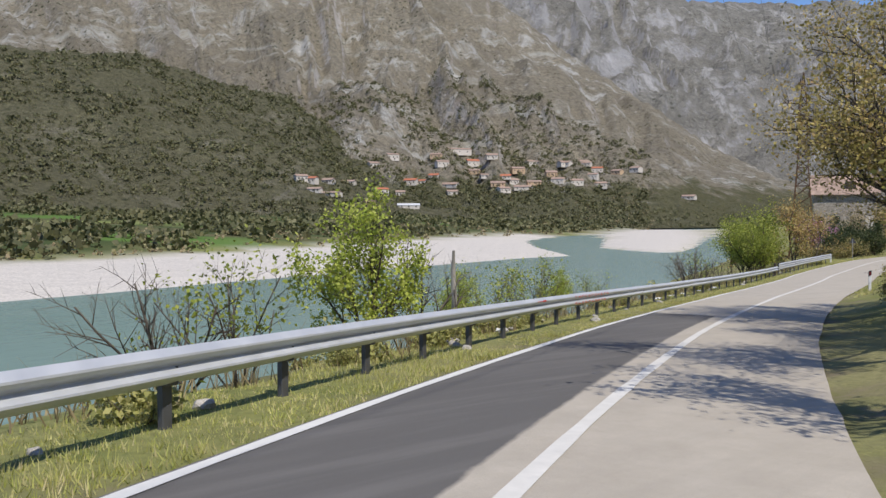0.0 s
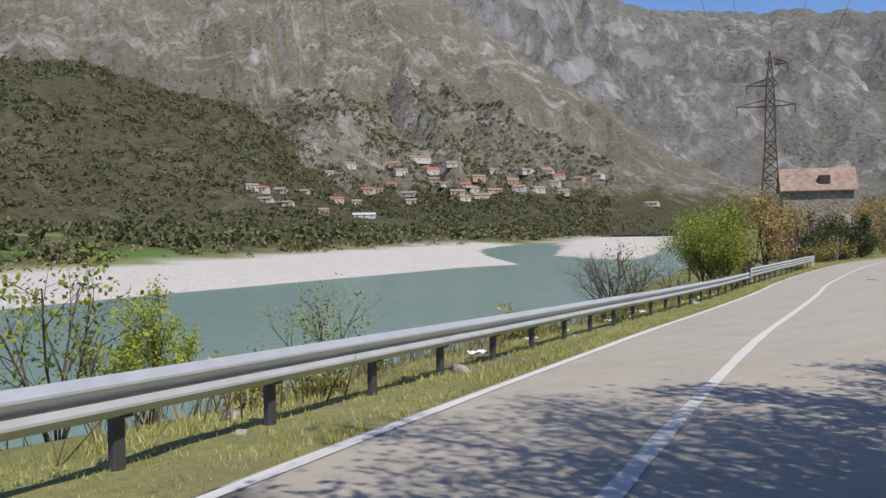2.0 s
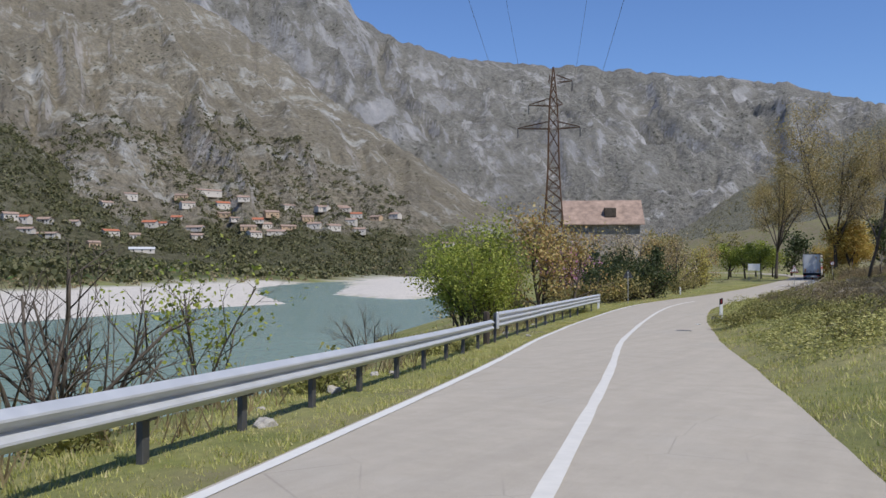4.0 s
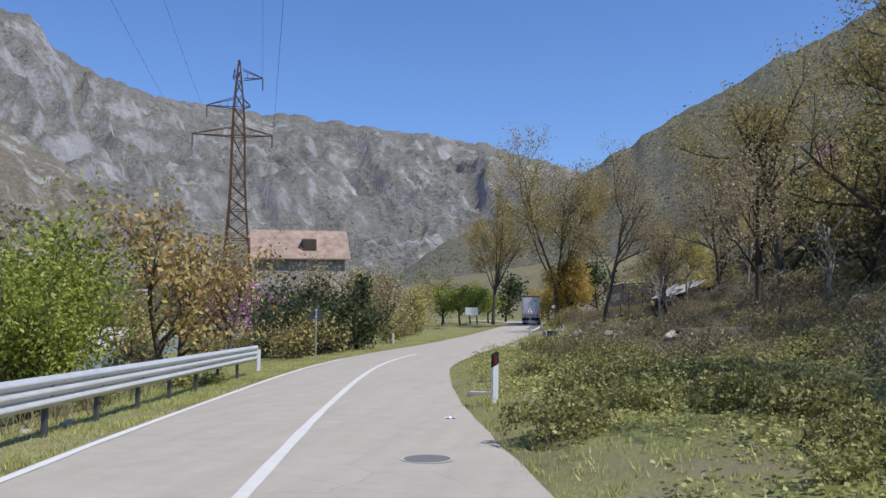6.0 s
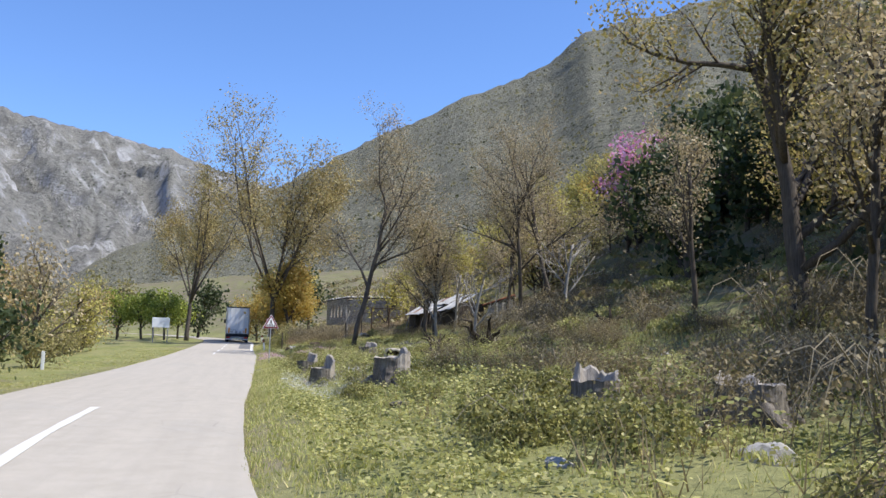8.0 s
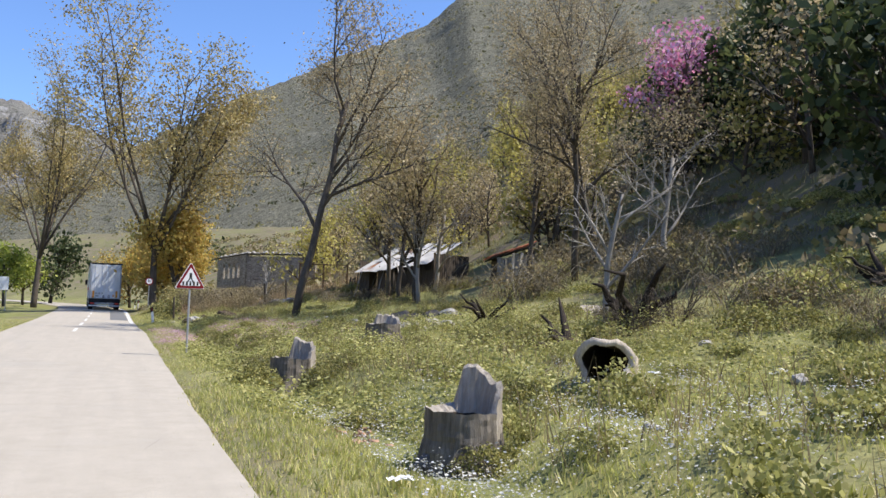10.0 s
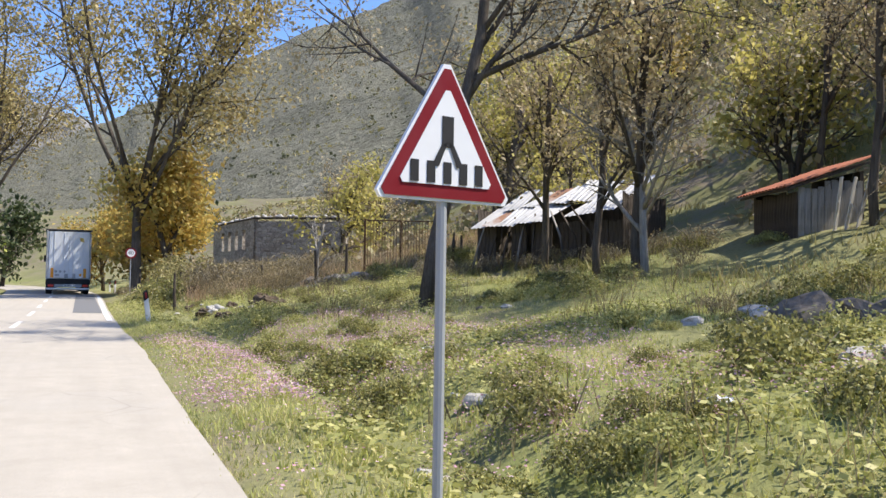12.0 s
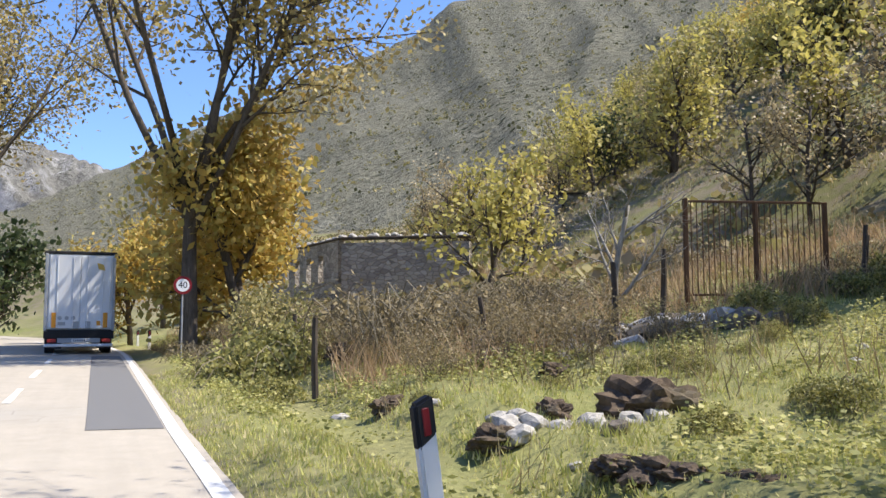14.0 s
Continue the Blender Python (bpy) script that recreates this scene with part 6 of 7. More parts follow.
# ---- river bank and left side ----
bush = stand(shrub("riverside_shrub", "bright yellow-green leafing shrub behind the guardrail", 3, 3.6, 7, L_FRESH, 0.1, 11, spread=0.45, kids=(7, 5), scatter=0.12, radius=0.04), 13.6, -91.2, 0, 0.74)
bare = stand(shrub("bare_shrub", "leafless reddish-grey many-stemmed shrub", 5, 2.7, 6, L_BROWN, 0.06, 0, spread=0.75, kids=(7, 6), radius=0.035), 2.1, -54.4, 0)
twiggy = stand(shrub("sparse_shrub", "thin twiggy shrub with a few green leaves", 9, 2.2, 6, L_WILLOW, 0.08, 2, spread=0.45, kids=(5, 4), radius=0.018), 9.6, -82.6, 0)
again(twiggy, 7.8, -77.6, 60, 1.0)
again(twiggy, 8.6, -79.6, 160, 0.85)
again(twiggy, 6.4, -72.2, 100, 0.75)
again(twiggy, 0.2, -49.6, 100, 1.2)
again(twiggy, 15.6, -95.5, 100, 0.9)
again(bare, 12.2, -88.4, 40, 0.95)
again(bare, 15.4, -96.3, 90, 0.7)
again(bare, 0.9, -52.6, 90, 0.9)
again(bare, -3.2, -38.5, 30, 0.75)
again(bush, 11.0, -85.8, 80, 0.4)
again(bush, 7.6, -76.3, 20, 0.42)
snag = new("dead_snag", mesh_from("dead_snag", *tube([(0, 0, -0.3), (0.03, 0, 0.8), (-0.04, 0.05, 1.5), (0.02, 0, 1.9)], [0.08, 0.06, 0.05, 0.03], 7), M_BARKPALE))
snag.matrix_basis = pose(12.9, -88.0, gz(12.9, -88.0))
tagged(snag, "short broken dead tree trunk", "snag")
willow = stand(shrub("willow_bush", "large rounded willow bush with dense green leaves", 14, 6.2, 12, L_WILLOW, 0.19, 9, spread=0.55, kids=(6, 5), scatter=0.35, radius=0.06), -12.3, -11.5, 0)
again(willow, -14.6, -8.5, 80, 0.95)
again(willow, -10.5, -14.6, 160, 0.75)
tawny = stand(tree("tawny_tree", "small tree with tawny orange-brown young leaves", 61, 7.6, 0.12, L_TAWNY, 0.24, 9, start=(0.12, 0.2), scatter=0.4, **LITE), -9.6, -7.6, 0)
again(tawny, -11.3, -2.5, 70, 0.9)
again(tawny, -8.6, -3.8, 150, 0.75)
again(pink, -16.8, 16.5, 0, 0.75)
again(pink, -15.2, 18.8, 90, 0.6)
ivy = stand(shrub("ivy_thicket", "dense dark green ivy and bramble thicket", 19, 2.8, 10, L_DARK, 0.17, 5, spread=0.8, kids=(5, 4), scatter=0.24), -8.2, 4.0, 0)
brown_thicket = stand(shrub("bramble_thicket", "tangled brown and green bramble thicket", 20, 2.1, 8, L_OLIVE, 0.16, 3, spread=0.9, kids=(5, 4), scatter=0.22), -6.9, 3.0, 0)
for x, y, a, s in ((-6.9, 8.4, 30, 1.2), (-9.8, 8.8, 90, 1.3), (-11.5, 14, 160, 1.2), (-13.4, 22.8, 10, 1.6), (-17.5, 34, 60, 1.7), (-8.2, 12.5, 200, 1.0)):
    again(ivy, x, y, a, s)
for i in range(46):
    y = rw.uniform(-4, 62)
    x = float(cen(y) - half_l(y)) - rw.uniform(2.6, 12) - (0.0 if y < 30 else 3.5)
    again(brown_thicket, x, y, rw.uniform(0, 360), rw.uniform(0.5, 1.1))
ivycol = stand(tree("ivy_clad_tree", "slim dead tree thickly clad in dark ivy", 67, 5.4, 0.14, L_DARK, 0.18, 16, kids=(14, 5), start=(0.08, 0.1), angle=(0.9, 0.8), ratio=(0.2, 0.5), levels=2, scatter=0.22), -6.6, 10.2, 0)
again(ivycol, -13.5, 23.4, 60, 0.95)
again(ivycol, -8.8, 9.5, 120, 0.85)
for x, y, a, s, k in ((-10, 14, 0, 0.7, thin_l), (-12, 26, 60, 0.8, thin_l), (-9.5, 30, 130, 0.75, thin_l), (-14, 40, 10, 0.9, tawny), (-17, 52, 90, 1.0, tawny), (-11, 48, 150, 0.6, green_l), (-20, 75, 30, 1.0, olive_l),
                      (-14, 70, 80, 0.8, tawny), (-24, 90, 10, 1.0, olive_l), (-30, 110, 10, 1.0, darktree), (-18, 118, 50, 1.1, olive_l), (-7, 118, 90, 1.1, darktree), (4, 112, 10, 1.1, olive_l), (9, 120, 10, 1.2, darktree),
                      (-36, 80, 10, 1.0, olive_l), (-40, 60, 70, 0.9, tawny), (-34, 40, 70, 0.8, olive_l), (-26, 22, 20, 0.8, tawny), (-22, 5, 40, 0.7, tawny)):
    again(k, x, y, a, s)


# low growth in the verge
bramble = stand(shrub("dry_bramble", "tangle of dry brown bramble stems", 71, 1.3, 12, L_BROWN, 0.06, 2, spread=1.0, kids=(5, 4), bark=M_BRAMBLE, scatter=0.1, radius=0.012, group="brambles"), 6.0, 66.0, 0)
weedbush = stand(shrub("weed_clump", "low clump of leafy green weeds", 73, 0.65, 9, L_WEED, 0.09, 4, spread=1.0, kids=(3, 2), scatter=0.11, radius=0.008, group="weed clumps", category="weeds"), 5.0, 8.0, 0)
rb = random.Random(123)
for i in range(34):
    y = rb.uniform(60.5, 82)
    again(bramble, float(cen(y) + half_r(y)) + rb.uniform(2.6 if y > 66 else 3.5, 13 if y > 66 else 8.5), y, rb.uniform(0, 360), rb.uniform(0.6, 1.1))
for i in range(16):
    y = rb.uniform(-16, 12)
    again(bramble, float(cen(y) + half_r(y)) + rb.uniform(5, 12), y, rb.uniform(0, 360), rb.uniform(0.5, 0.9))
for i in range(36):
    y = rb.uniform(-42, 2)
    again(weedbush, float(cen(y) + half_r(y)) + rb.uniform(1.8, 10), y, rb.uniform(0, 360), rb.uniform(0.4, 0.9))
for i in range(18):
    y = rb.uniform(-40, 0)
    again(bramble, float(cen(y) + half_r(y)) + rb.uniform(4.0, 13), y, rb.uniform(0, 360), rb.uniform(0.5, 0.95))
for i in range(44):
    y = rb.uniform(0, 30) if i < 34 else rb.uniform(30, 52)
    e = 1.8 + 9 * rb.random() ** 1.2
    again(weedbush, float(cen(y) + half_r(y)) + e, y, rb.uniform(0, 360), rb.uniform(0.35, 0.85))
for i in range(28):
    y = rb.uniform(-105, -14)
    again(weedbush, float(rail_x(y)) - rb.uniform(0.2, 2.2), y, rb.uniform(0, 360), rb.uniform(0.4, 1.1))
for x, y, s_ in ((3.2, 14.2, 0.5), (4.1, 13.9, 0.45), (4.3, 14.9, 0.6), (2.9, 23.2, 0.55), (3.7, 22.9, 0.5), (3.9, 23.9, 0.6), (3.9, 5.4, 0.5), (4.9, 5.3, 0.6), (8.2, 46.9, 0.5), (7.6, 47.6, 0.45)):
    again(weedbush, x, y, 60 * x, s_)
for i in range(20):
    y = rb.uniform(-92, -46)
    again(brown_thicket if i % 3 else bramble, float(cen(y) + half_r(y)) + rb.uniform(1.8, 4.5), y, rb.uniform(0, 360), rb.uniform(0.3, 0.55))
again(brown_thicket, 4.2, 73.0, 10, 0.9)
again(brown_thicket, 3.9, 70.5, 70, 0.75)
again(brown_thicket, 5.0, 75.5, 70, 0.9)
for x, y, s_ in ((11.3, 23.0, 0.55), (11.8, 22.2, 0.5), (10.6, 22.4, 0.45)):
    again(bare, x, y, 50 * x, s_)


# ---- bramble mounds ----
def mound(name, label, seed, w, h, leaf, leaf_size, count, stems, bark, group):
    """A tangled heap: arching stems under a ragged, lumpy coat of leaves."""
    rnd = np.random.default_rng(seed)
    root = thing(name, label, "bramble", group=group)
    pieces = []
    for k in range(stems):
        a, l = rnd.random() * 6.283, w * (0.35 + 0.45 * rnd.random())
        top = h * (0.55 + 0.6 * rnd.random())
        bx, by = rnd.normal(size=2) * w * 0.14
        pts = [(bx + l * t * math.cos(a + 0.4 * t), by + l * t * math.sin(a + 0.4 * t), -0.06 + top * math.sin(min(1, t * 1.05) * math.pi * 0.88) + 0.02 * rnd.normal()) for t in (0, 0.25, 0.5, 0.75, 1)]
        pieces.append(tube(pts, [0.009, 0.008, 0.007, 0.005, 0.003], 3, False))
    v, f = joined(pieces)
    tagged(part("undergrowth", mesh_from("undergrowth", v, f, bark), None, root), kind="stuff")
    a, q = rnd.random(count) * 6.283, rnd.random(count) ** 0.6
    lump = fbm(np.cos(a) * q * 2.4 + seed, np.sin(a) * q * 2.4, 3, seed)
    z = h * np.sqrt(np.clip(1 - q ** 2.4, 0.02, 1)) * (0.35 + 1.15 * lump) * (0.55 + 0.5 * rnd.random(count))
    C = np.stack([np.cos(a) * q * w / 2 * (0.7 + 0.6 * lump), np.sin(a) * q * w / 2 * (0.7 + 0.6 * lump), np.maximum(z, 0.02)], 1)
    v, f = leaf_cloud(C, leaf_size, rnd, 0.75)
    part("foliage", mesh_from("foliage", v, f, leaf), None, root)
    return root


MG = [stand(mound("bramble_mound", "lumpy mound of green bramble with dark hollows", 200 + k, 1.5, 0.58, L_BRAMBLE, 0.062, 2000, 12, M_BRAMBLE, "green bramble mounds"), 5.5 + 0.4 * k, -27 + 3 * k, 0) for k in range(3)]
MW = [stand(mound("weed_mound", "low mound of bright leafy weeds", 210 + k, 1.3, 0.32, L_WEED, 0.055, 1700, 4, M_BRAMBLE, "weed mounds"), 5 + k, 9 + 2 * k, 0) for k in range(2)]
MD = [stand(mound("dry_mound", "tangled mound of dry brown bramble and dead leaves", 220 + k, 1.7, 0.75, L_BROWN, 0.06, 520, 46, M_BRAMBLE, "dry bramble mounds"), 8 + k, -20 + 4 * k, 0) for k in range(2)]
rm_ = random.Random(5)


def strew(kinds_, count, y0, y1, e0, e1, s0, s1):
    for i in range(count):
        y = rm_.uniform(y0, y1)
        again(kinds_[rm_.randrange(len(kinds_))], float(cen(y) + half_r(y)) + rm_.uniform(e0, e1), y, rm_.uniform(0, 360), rm_.uniform(s0, s1))


strew(MG, 64, -44, -2, 2.2, 4.6, 0.5, 1.0)
strew(MG + MD, 60, -44, 0, 3.6, 9.5, 0.6, 1.15)
strew(MD, 50, -40, 4, 6.0, 14, 0.7, 1.3)
strew(MG, 24, 17, 43, 1.9, 2.7, 0.3, 0.6)
strew(MD + MW, 130, -20, 46, 13, 25, 0.9, 2.0)
strew(MW, 20, -4, 34, 2.2, 9.5, 0.4, 0.9)
strew(MW + MG, 50, 32, 62, 2.5, 13, 0.22, 0.45)
strew(MG + MW, 26, 16, 36, 3.4, 11, 0.4, 0.9)
strew(MD + MG, 22, 12, 40, 9, 15, 0.5, 0.9)
strew(MG + MW, 16, 30, 48, 2.0, 4.4, 0.35, 0.7)
strew(MD + MG, 40, 66, 92, 1.6, 4.5, 0.6, 1.1)
strew(MD, 54, 65, 84, 3.6, 11, 1.0, 1.8)
strew(MG + MD, 30, 44, 64, 9, 16, 0.4, 0.8)
strew(MG + MD, 26, 70, 100, 8, 18, 0.8, 1.5)
for x, y, a, sc in ((2.9, 64.2, 10, 0.9), (3.3, 66.6, 80, 1.8), (3.1, 68.5, 150, 1.8), (3.8, 67.6, 220, 2.0), (3.3, 70.4, 300, 1.4), (3.6, 13.6, 20, 0.55), (4.9, 15.6, 60, 0.6), (2.7, 22.8, 10, 0.7), (2.9, 24.7, 90, 0.8), (4.4, 22.8, 50, 0.6), (3.9, 22.2, 140, 0.7),
                    (3.7, 5.1, 10, 0.6), (5.6, 5.2, 90, 0.8), (5.9, 6.6, 200, 0.8), (7.06, 55.1, 30, 0.55), (6.1, 27.4, 30, 0.5), (7.6, 27.6, 70, 0.6), (13.6, 61.0, 0, 0.9), (14.4, 60.2, 50, 1.1), (15.0, 61.6, 90, 1.0)):
    again(MG[int(a) % 3], x, y, a, sc)
for x, y, a, sc in ((13.0, 56.4, 0, 0.7), (13.6, 55.2, 50, 0.8), (14.2, 54.0, 90, 0.7), (14.8, 52.8, 140, 0.8), (15.6, 51.2, 30, 0.8), (12.5, 57.6, 0, 1.0), (16.4, 49.6, 80, 0.9), (17.0, 48.2, 10, 0.9)):
    again(MD[int(a) % 2], x, y, a, sc)


# upturned roots in the meadow
def root_plate(x, y, s_, seed):
    rnd = np.random.default_rng(seed)
    R = thing("upturned_roots", "black twisted upturned tree roots", "tree roots", pose(x, y, gz(x, y), 0, 0, 40 * seed))
    for k in range(7):
        a, l = rnd.random() * 6.283, s_ * (0.6 + 0.7 * rnd.random())
        d = Vector((math.cos(a), math.sin(a), 0.9 * rnd.random() + 0.15))
        pts = [Vector((0, 0, 0.05)) + d * l * t + Vector(rnd.normal(size=3)) * 0.07 * s_ * t for t in (0, 0.3, 0.6, 0.85, 1.0)]
        v, f = tube(pts, [0.12 * s_, 0.1 * s_, 0.07 * s_, 0.045 * s_, 0.02], 6)
        part("root", mesh_from("root", v, f, M_ROTSHADE, True), None, R)
    part("root_crown", CLODS[seed % 3], None, R, m=Matrix.Scale(0.8 * s_, 4))


root_plate(9.0, 22.0, 1.0, 1)
root_plate(11.6, 23.6, 1.3, 2)
root_plate(10.6, 30.1, 0.8, 4)
root_plate(16.6, 21.0, 0.8, 5)

# cut earth bank with stones in the meadow
bank = thing("earth_bank", "low undercut bank of dark earth with a ragged grassy lip", "earth bank", pose(4.3, 54.5, gz(4.3, 54.5)))
for k, (x, y, sx, sz) in enumerate(((-0.1, 0.3, 0.5, 0.3), (0.02, -0.05, 0.55, 0.32), (0.12, -0.4, 0.55, 0.3), (0.25, -0.75, 0.5, 0.28), (0.36, -1.05, 0.45, 0.25))):
    part("clod", CLODS[k % 3], None, bank, m=pose(x, y, -0.02, 0, 0, 60 + 25 * k) @ Matrix.Diagonal((sx, sx * 0.8, sz * 1.2, 1)))
rk = random.Random(44)
for i in range(46):
    u = rk.random()
    stone(7.2 + 3.6 * u + rk.uniform(-0.4, 0.4), 64.6 - 3.6 * u + rk.uniform(-0.8, 0.8), rk.choice((0.4, 0.55, 0.7, 0.9)), rk.choice((0, 2, 4, 5, 6)), "grey fieldstone in a tumbled terrace wall")
for i in range(30):
    u = rk.random()
    stone(8.3 + 1.7 * u + rk.uniform(-0.4, 0.4), 33.6 - 1.4 * u + rk.uniform(-0.5, 0.5), rk.choice((0.25, 0.35, 0.5)), rk.randrange(4), "grey stone in a tumbled heap")
for i in range(12):
    stone(4.6 + rk.uniform(-0.5, 0.6), 56.9 + rk.uniform(-0.4, 0.4), rk.choice((0.15, 0.25, 0.35)), rk.randrange(4), "pale stone scattered in the meadow")


# ---- grass, weeds and flowers ----
def blades(P, height, width, per, seed, spread=0.06):
    """Tufts of grass blades at the places P."""
    rnd = np.random.default_rng(seed)
    n = len(P) * per
    base = np.repeat(P, per, axis=0) + np.concatenate([rnd.normal(size=(n, 2)) * spread, np.zeros((n, 1))], 1)
    a = rnd.random(n) * 2 * np.pi
    h = np.repeat(height, per) * (0.5 + 0.8 * rnd.random(n))
    lean = rnd.normal(size=(n, 2)) * 0.35 * h[:, None]
    w = width * (0.6 + 0.8 * rnd.random(n))
    d = np.stack([np.cos(a), np.sin(a), np.zeros(n)], 1) * w[:, None]
    tip = base + np.concatenate([lean, h[:, None]], 1)
    v = np.stack([base - d, base + d, tip], 1).reshape(-1, 3)
    return v.tolist(), [tuple(q) for q in np.arange(n * 3).reshape(n, 3).tolist()]


def verge_points(n, y0, y1, e0, e1, seed, right=True, power=1.6, mask=None):
    rnd = np.random.default_rng(seed)
    y = rnd.uniform(y0, y1, n)
    e = e0 + (e1 - e0) * rnd.random(n) ** power
    x = cen(y) + half_r(y) + e if right else cen(y) - half_l(y) - e
    k = np.ones(n, bool) if mask is None else mask(x, y)
    x, y = x[k], y[k]
    return np.stack([x, y, ground_z(x, y) - 0.02], 1)


def stuff(name, label, vf, mat, category="grass"):
    return tagged(new(name, mesh_from(name, vf[0], vf[1], mat)), label, category, kind="stuff")


def gh(P, lo, hi, sc=0.5, seed=2):
    return lo + (hi - lo) * fbm(P[:, 0] * sc, P[:, 1] * sc, 3, seed)


GP = np.concatenate([verge_points(36000, -62, 72, 0.05, 14, 1), verge_points(9000, -8, 58, 0.05, 3, 2, power=1.0), verge_points(14000, 2, 62, 2.5, 12, 51, power=1.0)])
stuff("verge_grass", "tufted spring grass beside the road", blades(GP, gh(GP, 0.03, 0.15), 0.011, 6, 3), L_GRASS)
GP = np.concatenate([verge_points(12000, -108, -4, 0.12, 2.6, 4, False, 1.2), verge_points(4000, -4, 60, 0.05, 4, 5, False, 1.2)])
stuff("rail_grass", "grass along the guardrail and the left verge", blades(GP, gh(GP, 0.015, 0.13), 0.008, 8, 6), L_GRASS)
GP = verge_points(700, -105, -12, 1.6, 4.5, 7, False, 1.0)
stuff("dry_grass", "tall dry grass on the river bank", blades(GP, gh(GP, 0.3, 0.8), 0.012, 6, 8, 0.12), L_BROWN)


def weed_leaves(P, size, per, seed, rise=0.14, spread=0.12):
    rnd = np.random.default_rng(seed)
    C = np.repeat(P, per, axis=0) + rnd.normal(size=(len(P) * per, 3)) * np.array([spread, spread, 0.03])
    C[:, 2] += np.repeat(np.broadcast_to(rise, len(P)), per) * rnd.random(len(C)) + 0.03
    v, f = leaf_cloud(C, size, rnd, 0.75)
    v = np.array(v).reshape(-1, 4, 3)
    c = v.mean(1, keepdims=True)
    v[:, :, 2] = c[:, :, 2] + (v[:, :, 2] - c[:, :, 2]) * 0.55
    return v.reshape(-1, 3).tolist(), f


WP = verge_points(24000, -46, 76, 0.8, 11, 9, True, 1.1, lambda x, y: fbm(x * 0.45, y * 0.45, 3, 66) > 0.39 + 0.08 * sstep(0, 5, y) * (1 - sstep(14, 19, y)) + 0.12 * sstep(29, 36, y) - 0.1 * sstep(46, 52, y))
stuff("verge_weeds", "broad-leaved green weeds in the verge", weed_leaves(WP, 0.07, 13, 10, np.clip((fbm(WP[:, 0] * 0.8, WP[:, 1] * 0.8, 3, 67) - 0.33) * (1.5 - 0.6 * sstep(29, 36, WP[:, 1])), 0.04, 0.6)), L_WEED, "weeds")
FP = verge_points(2900, 32, 48, 0.2, 6.5, 11, True, 1.1, lambda x, y: fbm(x * 0.5, y * 0.5, 3, 15) > 0.45)
FP = np.concatenate([FP, verge_points(520, 37, 47, 0.25, 1.7, 41, True, 1.0, lambda x, y: fbm(x * 0.6, y * 0.6, 3, 16) > 0.42), verge_points(520, 41, 47.5, 2.8, 6.0, 42, True, 1.0, lambda x, y: fbm(x * 0.6, y * 0.6, 3, 19) > 0.45)])
stuff("wild_flowers", "pale pink wild flowers in the grass", weed_leaves(FP, 0.034, 9, 12, 0.12, 0.12), L_FLOWER, "flowers")
FP = verge_points(2400, 6, 18, 1.0, 6, 13, True, 1.0, lambda x, y: fbm(x * 0.6, y * 0.6, 3, 18) > 0.48)
stuff("seed_heads", "whitish seed heads among the weeds", weed_leaves(FP, 0.03, 9, 14, 0.24, 0.12), L_WHITEFLOWER, "flowers")
DP = verge_points(5200, 61, 96, 2.8, 20, 25, True, 1.0, lambda x, y: fbm(x * 0.3, y * 0.3, 3, 83) > 0.42)
stuff("straw_grass", "tall dry straw-coloured grass in front of the ruin", blades(DP, gh(DP, 0.25, 0.95), 0.014, 5, 26, 0.14), L_DRY)
DP = verge_points(15000, -60, 110, 11, 40, 27, True, 1.0, lambda x, y: fbm(x * 0.2, y * 0.2, 3, 84) > 0.45)
stuff("slope_grass", "rough dry grass on the slope", blades(DP, gh(DP, 0.12, 0.5), 0.02, 6, 28, 0.3), L_SLOPE)
DP = verge_points(5000, -40, 70, 2.5, 13, 15, True, 1.0, lambda x, y: fbm(x * 0.35, y * 0.35, 3, 88) > 0.5)
stuff("dry_stalks", "dry brown stalks standing in the verge", blades(DP, gh(DP, 0.3, 0.75), 0.009, 4, 16, 0.1), L_BROWN)

# ---- far scrub and woods ----
def clump_field(name, label, places, mat, leaves=26, seed=1, leaf=0.5):
    """Many far shrubs joined: each a loose heap of leaf clumps."""
    rnd = np.random.default_rng(seed)
    P = np.array([p[:3] for p in places])
    S = np.array([p[3] for p in places])
    d = rnd.normal(size=(len(P), leaves, 3))
    d /= np.linalg.norm(d, axis=2, keepdims=True)
    d *= (0.45 + 0.55 * rnd.random((len(P), leaves, 1)))
    d[:, :, 2] = np.abs(d[:, :, 2]) * 1.1
    C = P[:, None, :] + d * S[:, None, None]
    sz = np.repeat(S, leaves)
    v, f = leaf_cloud(C.reshape(-1, 3), 1.0, rnd, 0.9)
    v = np.array(v).reshape(-1, 4, 3)
    c = v.mean(1, keepdims=True)
    v = c + (v - c) * (sz * leaf)[:, None, None]
    return tagged(new(name, mesh_from(name, v.reshape(-1, 3).tolist(), f, mat)), label, "scrub", kind="stuff")


rf = np.random.default_rng(99)


def field_places(n, x0, x1, y0, y1, smin, smax, keep):
    out = []
    X, Y = rf.uniform(x0, x1, n), rf.uniform(y0, y1, n)
    for x, y in zip(X, Y):
        if keep(x, y):
            out.append((x, y, land_z(x, y) - 0.2, rf.uniform(smin, smax)))
    return out


def on_plain(x, y):
    return 4 < far_top(y) - x < 520


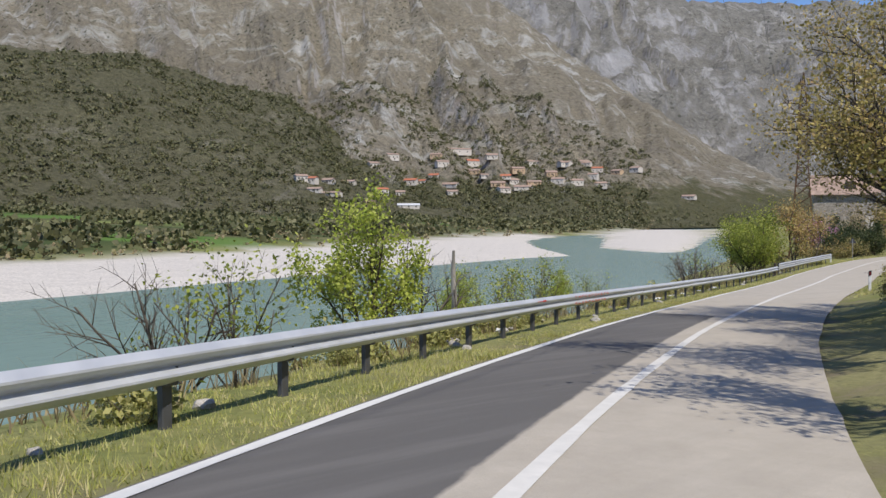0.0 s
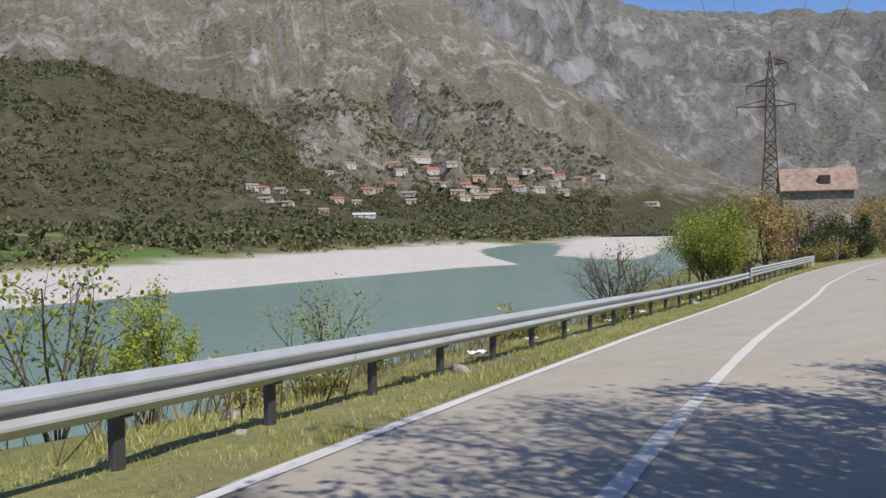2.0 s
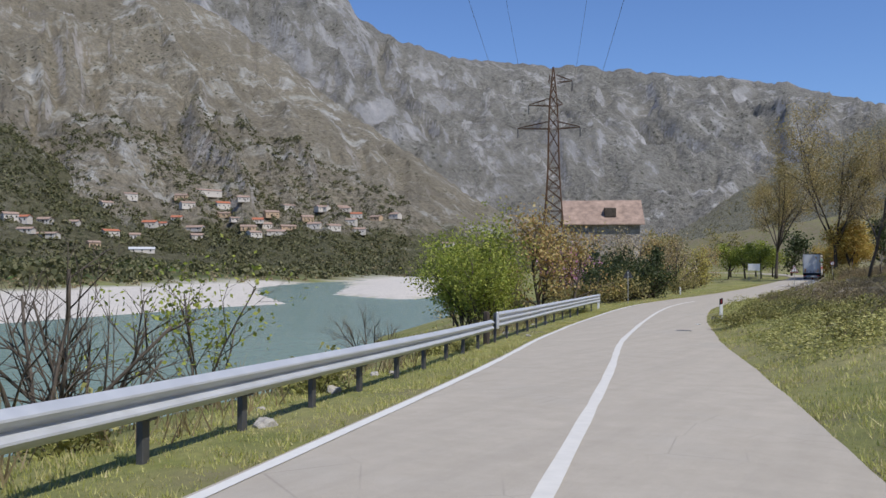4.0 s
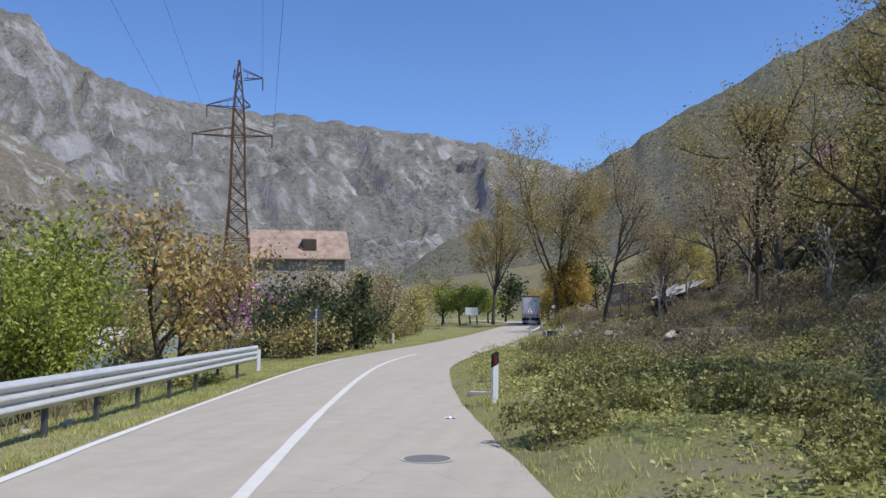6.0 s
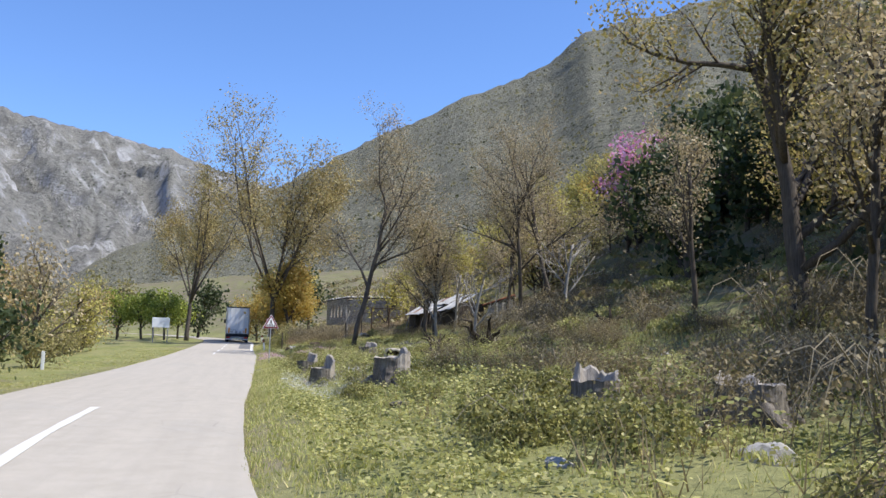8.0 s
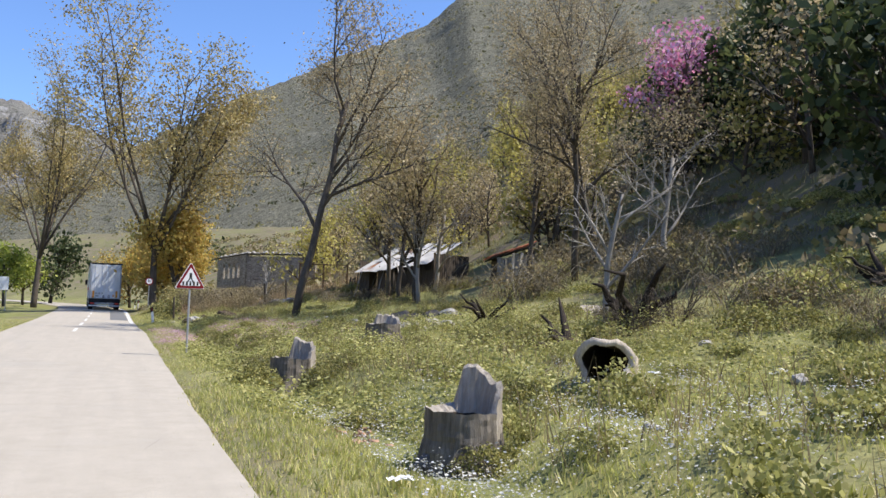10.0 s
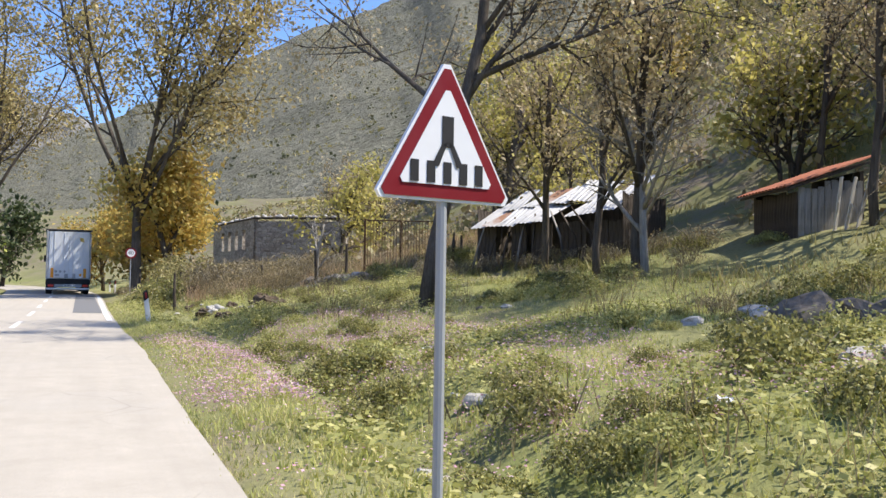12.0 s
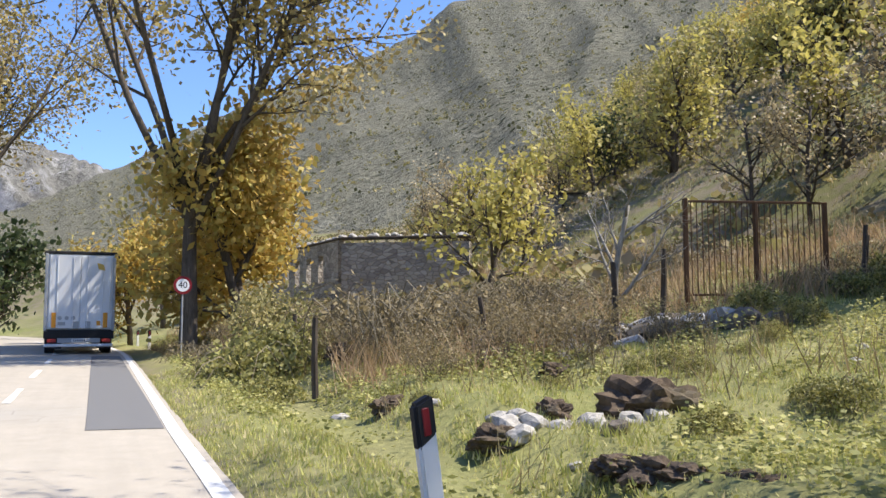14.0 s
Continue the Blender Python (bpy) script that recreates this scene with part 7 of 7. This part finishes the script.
pl = field_places(12500, -760, -120, -90, 800, 1.6, 4.4, lambda x, y: on_plain(x, y) and fbm(x / 45, y / 45, 3, 63) > 0.36 and field_strip(x, y) < 0.3)
clump_field("plain_woods", "dark green scrub and trees on the river plain", pl, L_SCRUB, 18, 2)
pl = field_places(2600, -420, -110, -80, 700, 0.8, 2.0, lambda x, y: -3 < far_top(y) - x < 75)
clump_field("plain_scrub", "brownish scrub along the gravel bar", pl, L_SCRUBPALE, 18, 3)


pl = []
ru = np.random.default_rng(17)
for x, y in zip(ru.uniform(10, 115, 11000), ru.uniform(-75, 210, 11000)):
    e = x - float(cen(y)) - float(half_r(y))
    if e > (13 if y < 0 or y > 66 else 17) and fbm(x / 7, y / 7, 3, 29) > 0.4:
        pl.append((x, y, gz(x, y) - 0.1, ru.uniform(0.35, 1.0) * (1.0 if y < 70 else 1.3)))
# above the lit edge of the slope, near-black leaves stand in for shade
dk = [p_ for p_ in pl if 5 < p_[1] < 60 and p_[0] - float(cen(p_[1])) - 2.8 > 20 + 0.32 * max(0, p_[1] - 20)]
clump_field("slope_undergrowth", "dark undergrowth whose leaf colour stands in for shade on the slope", [(p_[0] + 0.6, p_[1] + 0.5, p_[2], p_[3] * 1.5) for p_ in dk], L_DARK, 24, 13, 0.3)
half = len(pl) // 2
clump_field("slope_undergrowth", "olive undergrowth covering the wooded slope", pl[:half], L_OLIVE, 19, 9, 0.36)
clump_field("slope_undergrowth", "brownish undergrowth covering the wooded slope", pl[half:], L_SCRUBPALE, 19, 10, 0.36)


def slope_places(mesh_data, n, lo, hi, smin, smax, cut, seed):
    A, T, x, y, z = mesh_data
    rr = np.random.default_rng(seed)
    out = []
    for _ in range(n):
        i, j = rr.integers(0, len(A) - 1), rr.integers(0, len(T) - 11)
        if not lo <= T[j] <= hi:
            continue
        u, w = rr.random(), rr.random()
        px = (x[i, j] * (1 - u) + x[i + 1, j] * u) * (1 - w) + (x[i, j + 1] * (1 - u) + x[i + 1, j + 1] * u) * w
        py = (y[i, j] * (1 - u) + y[i + 1, j] * u) * (1 - w) + (y[i, j + 1] * (1 - u) + y[i + 1, j + 1] * u) * w
        pz = (z[i, j] * (1 - u) + z[i + 1, j] * u) * (1 - w) + (z[i, j + 1] * (1 - u) + z[i + 1, j + 1] * u) * w
        if fbm(px / 90, py / 90, 3, seed) < cut:
            continue
        out.append((px, py, pz - 0.3, rr.uniform(smin, smax)))
    return out


clump_field("hill_scrub", "dark shrubs dotted over the low hill", slope_places(LOWH, 7500, 0.0, 0.95, 0.8, 2.1, 0.36, 5), L_SCRUB, 9, 5)
clump_field("spur_scrub", "dark shrubs and trees round the village", slope_places(SPUR, 17000, 0.0, 0.15, 1.6, 3.6, 0.22, 6) + slope_places(SPUR, 9000, 0.12, 0.24, 1.2, 2.6, 0.36, 9) + slope_places(SPUR, 12000, 0.2, 0.8, 0.9, 2.0, 0.47, 7), L_SCRUB, 9, 6)
clump_field("hillside_scrub", "olive shrubs covering the hillside", slope_places(RIGHTH, 9000, 0.05, 0.9, 1.3, 2.8, 0.25, 8), L_OLIVE, 8, 8)
clump_field("hillside_scrub", "dark shrubs dotted over the hillside", slope_places(RIGHTH, 5000, 0.05, 0.95, 1.6, 3.4, 0.3, 18), L_SCRUB, 7, 18)
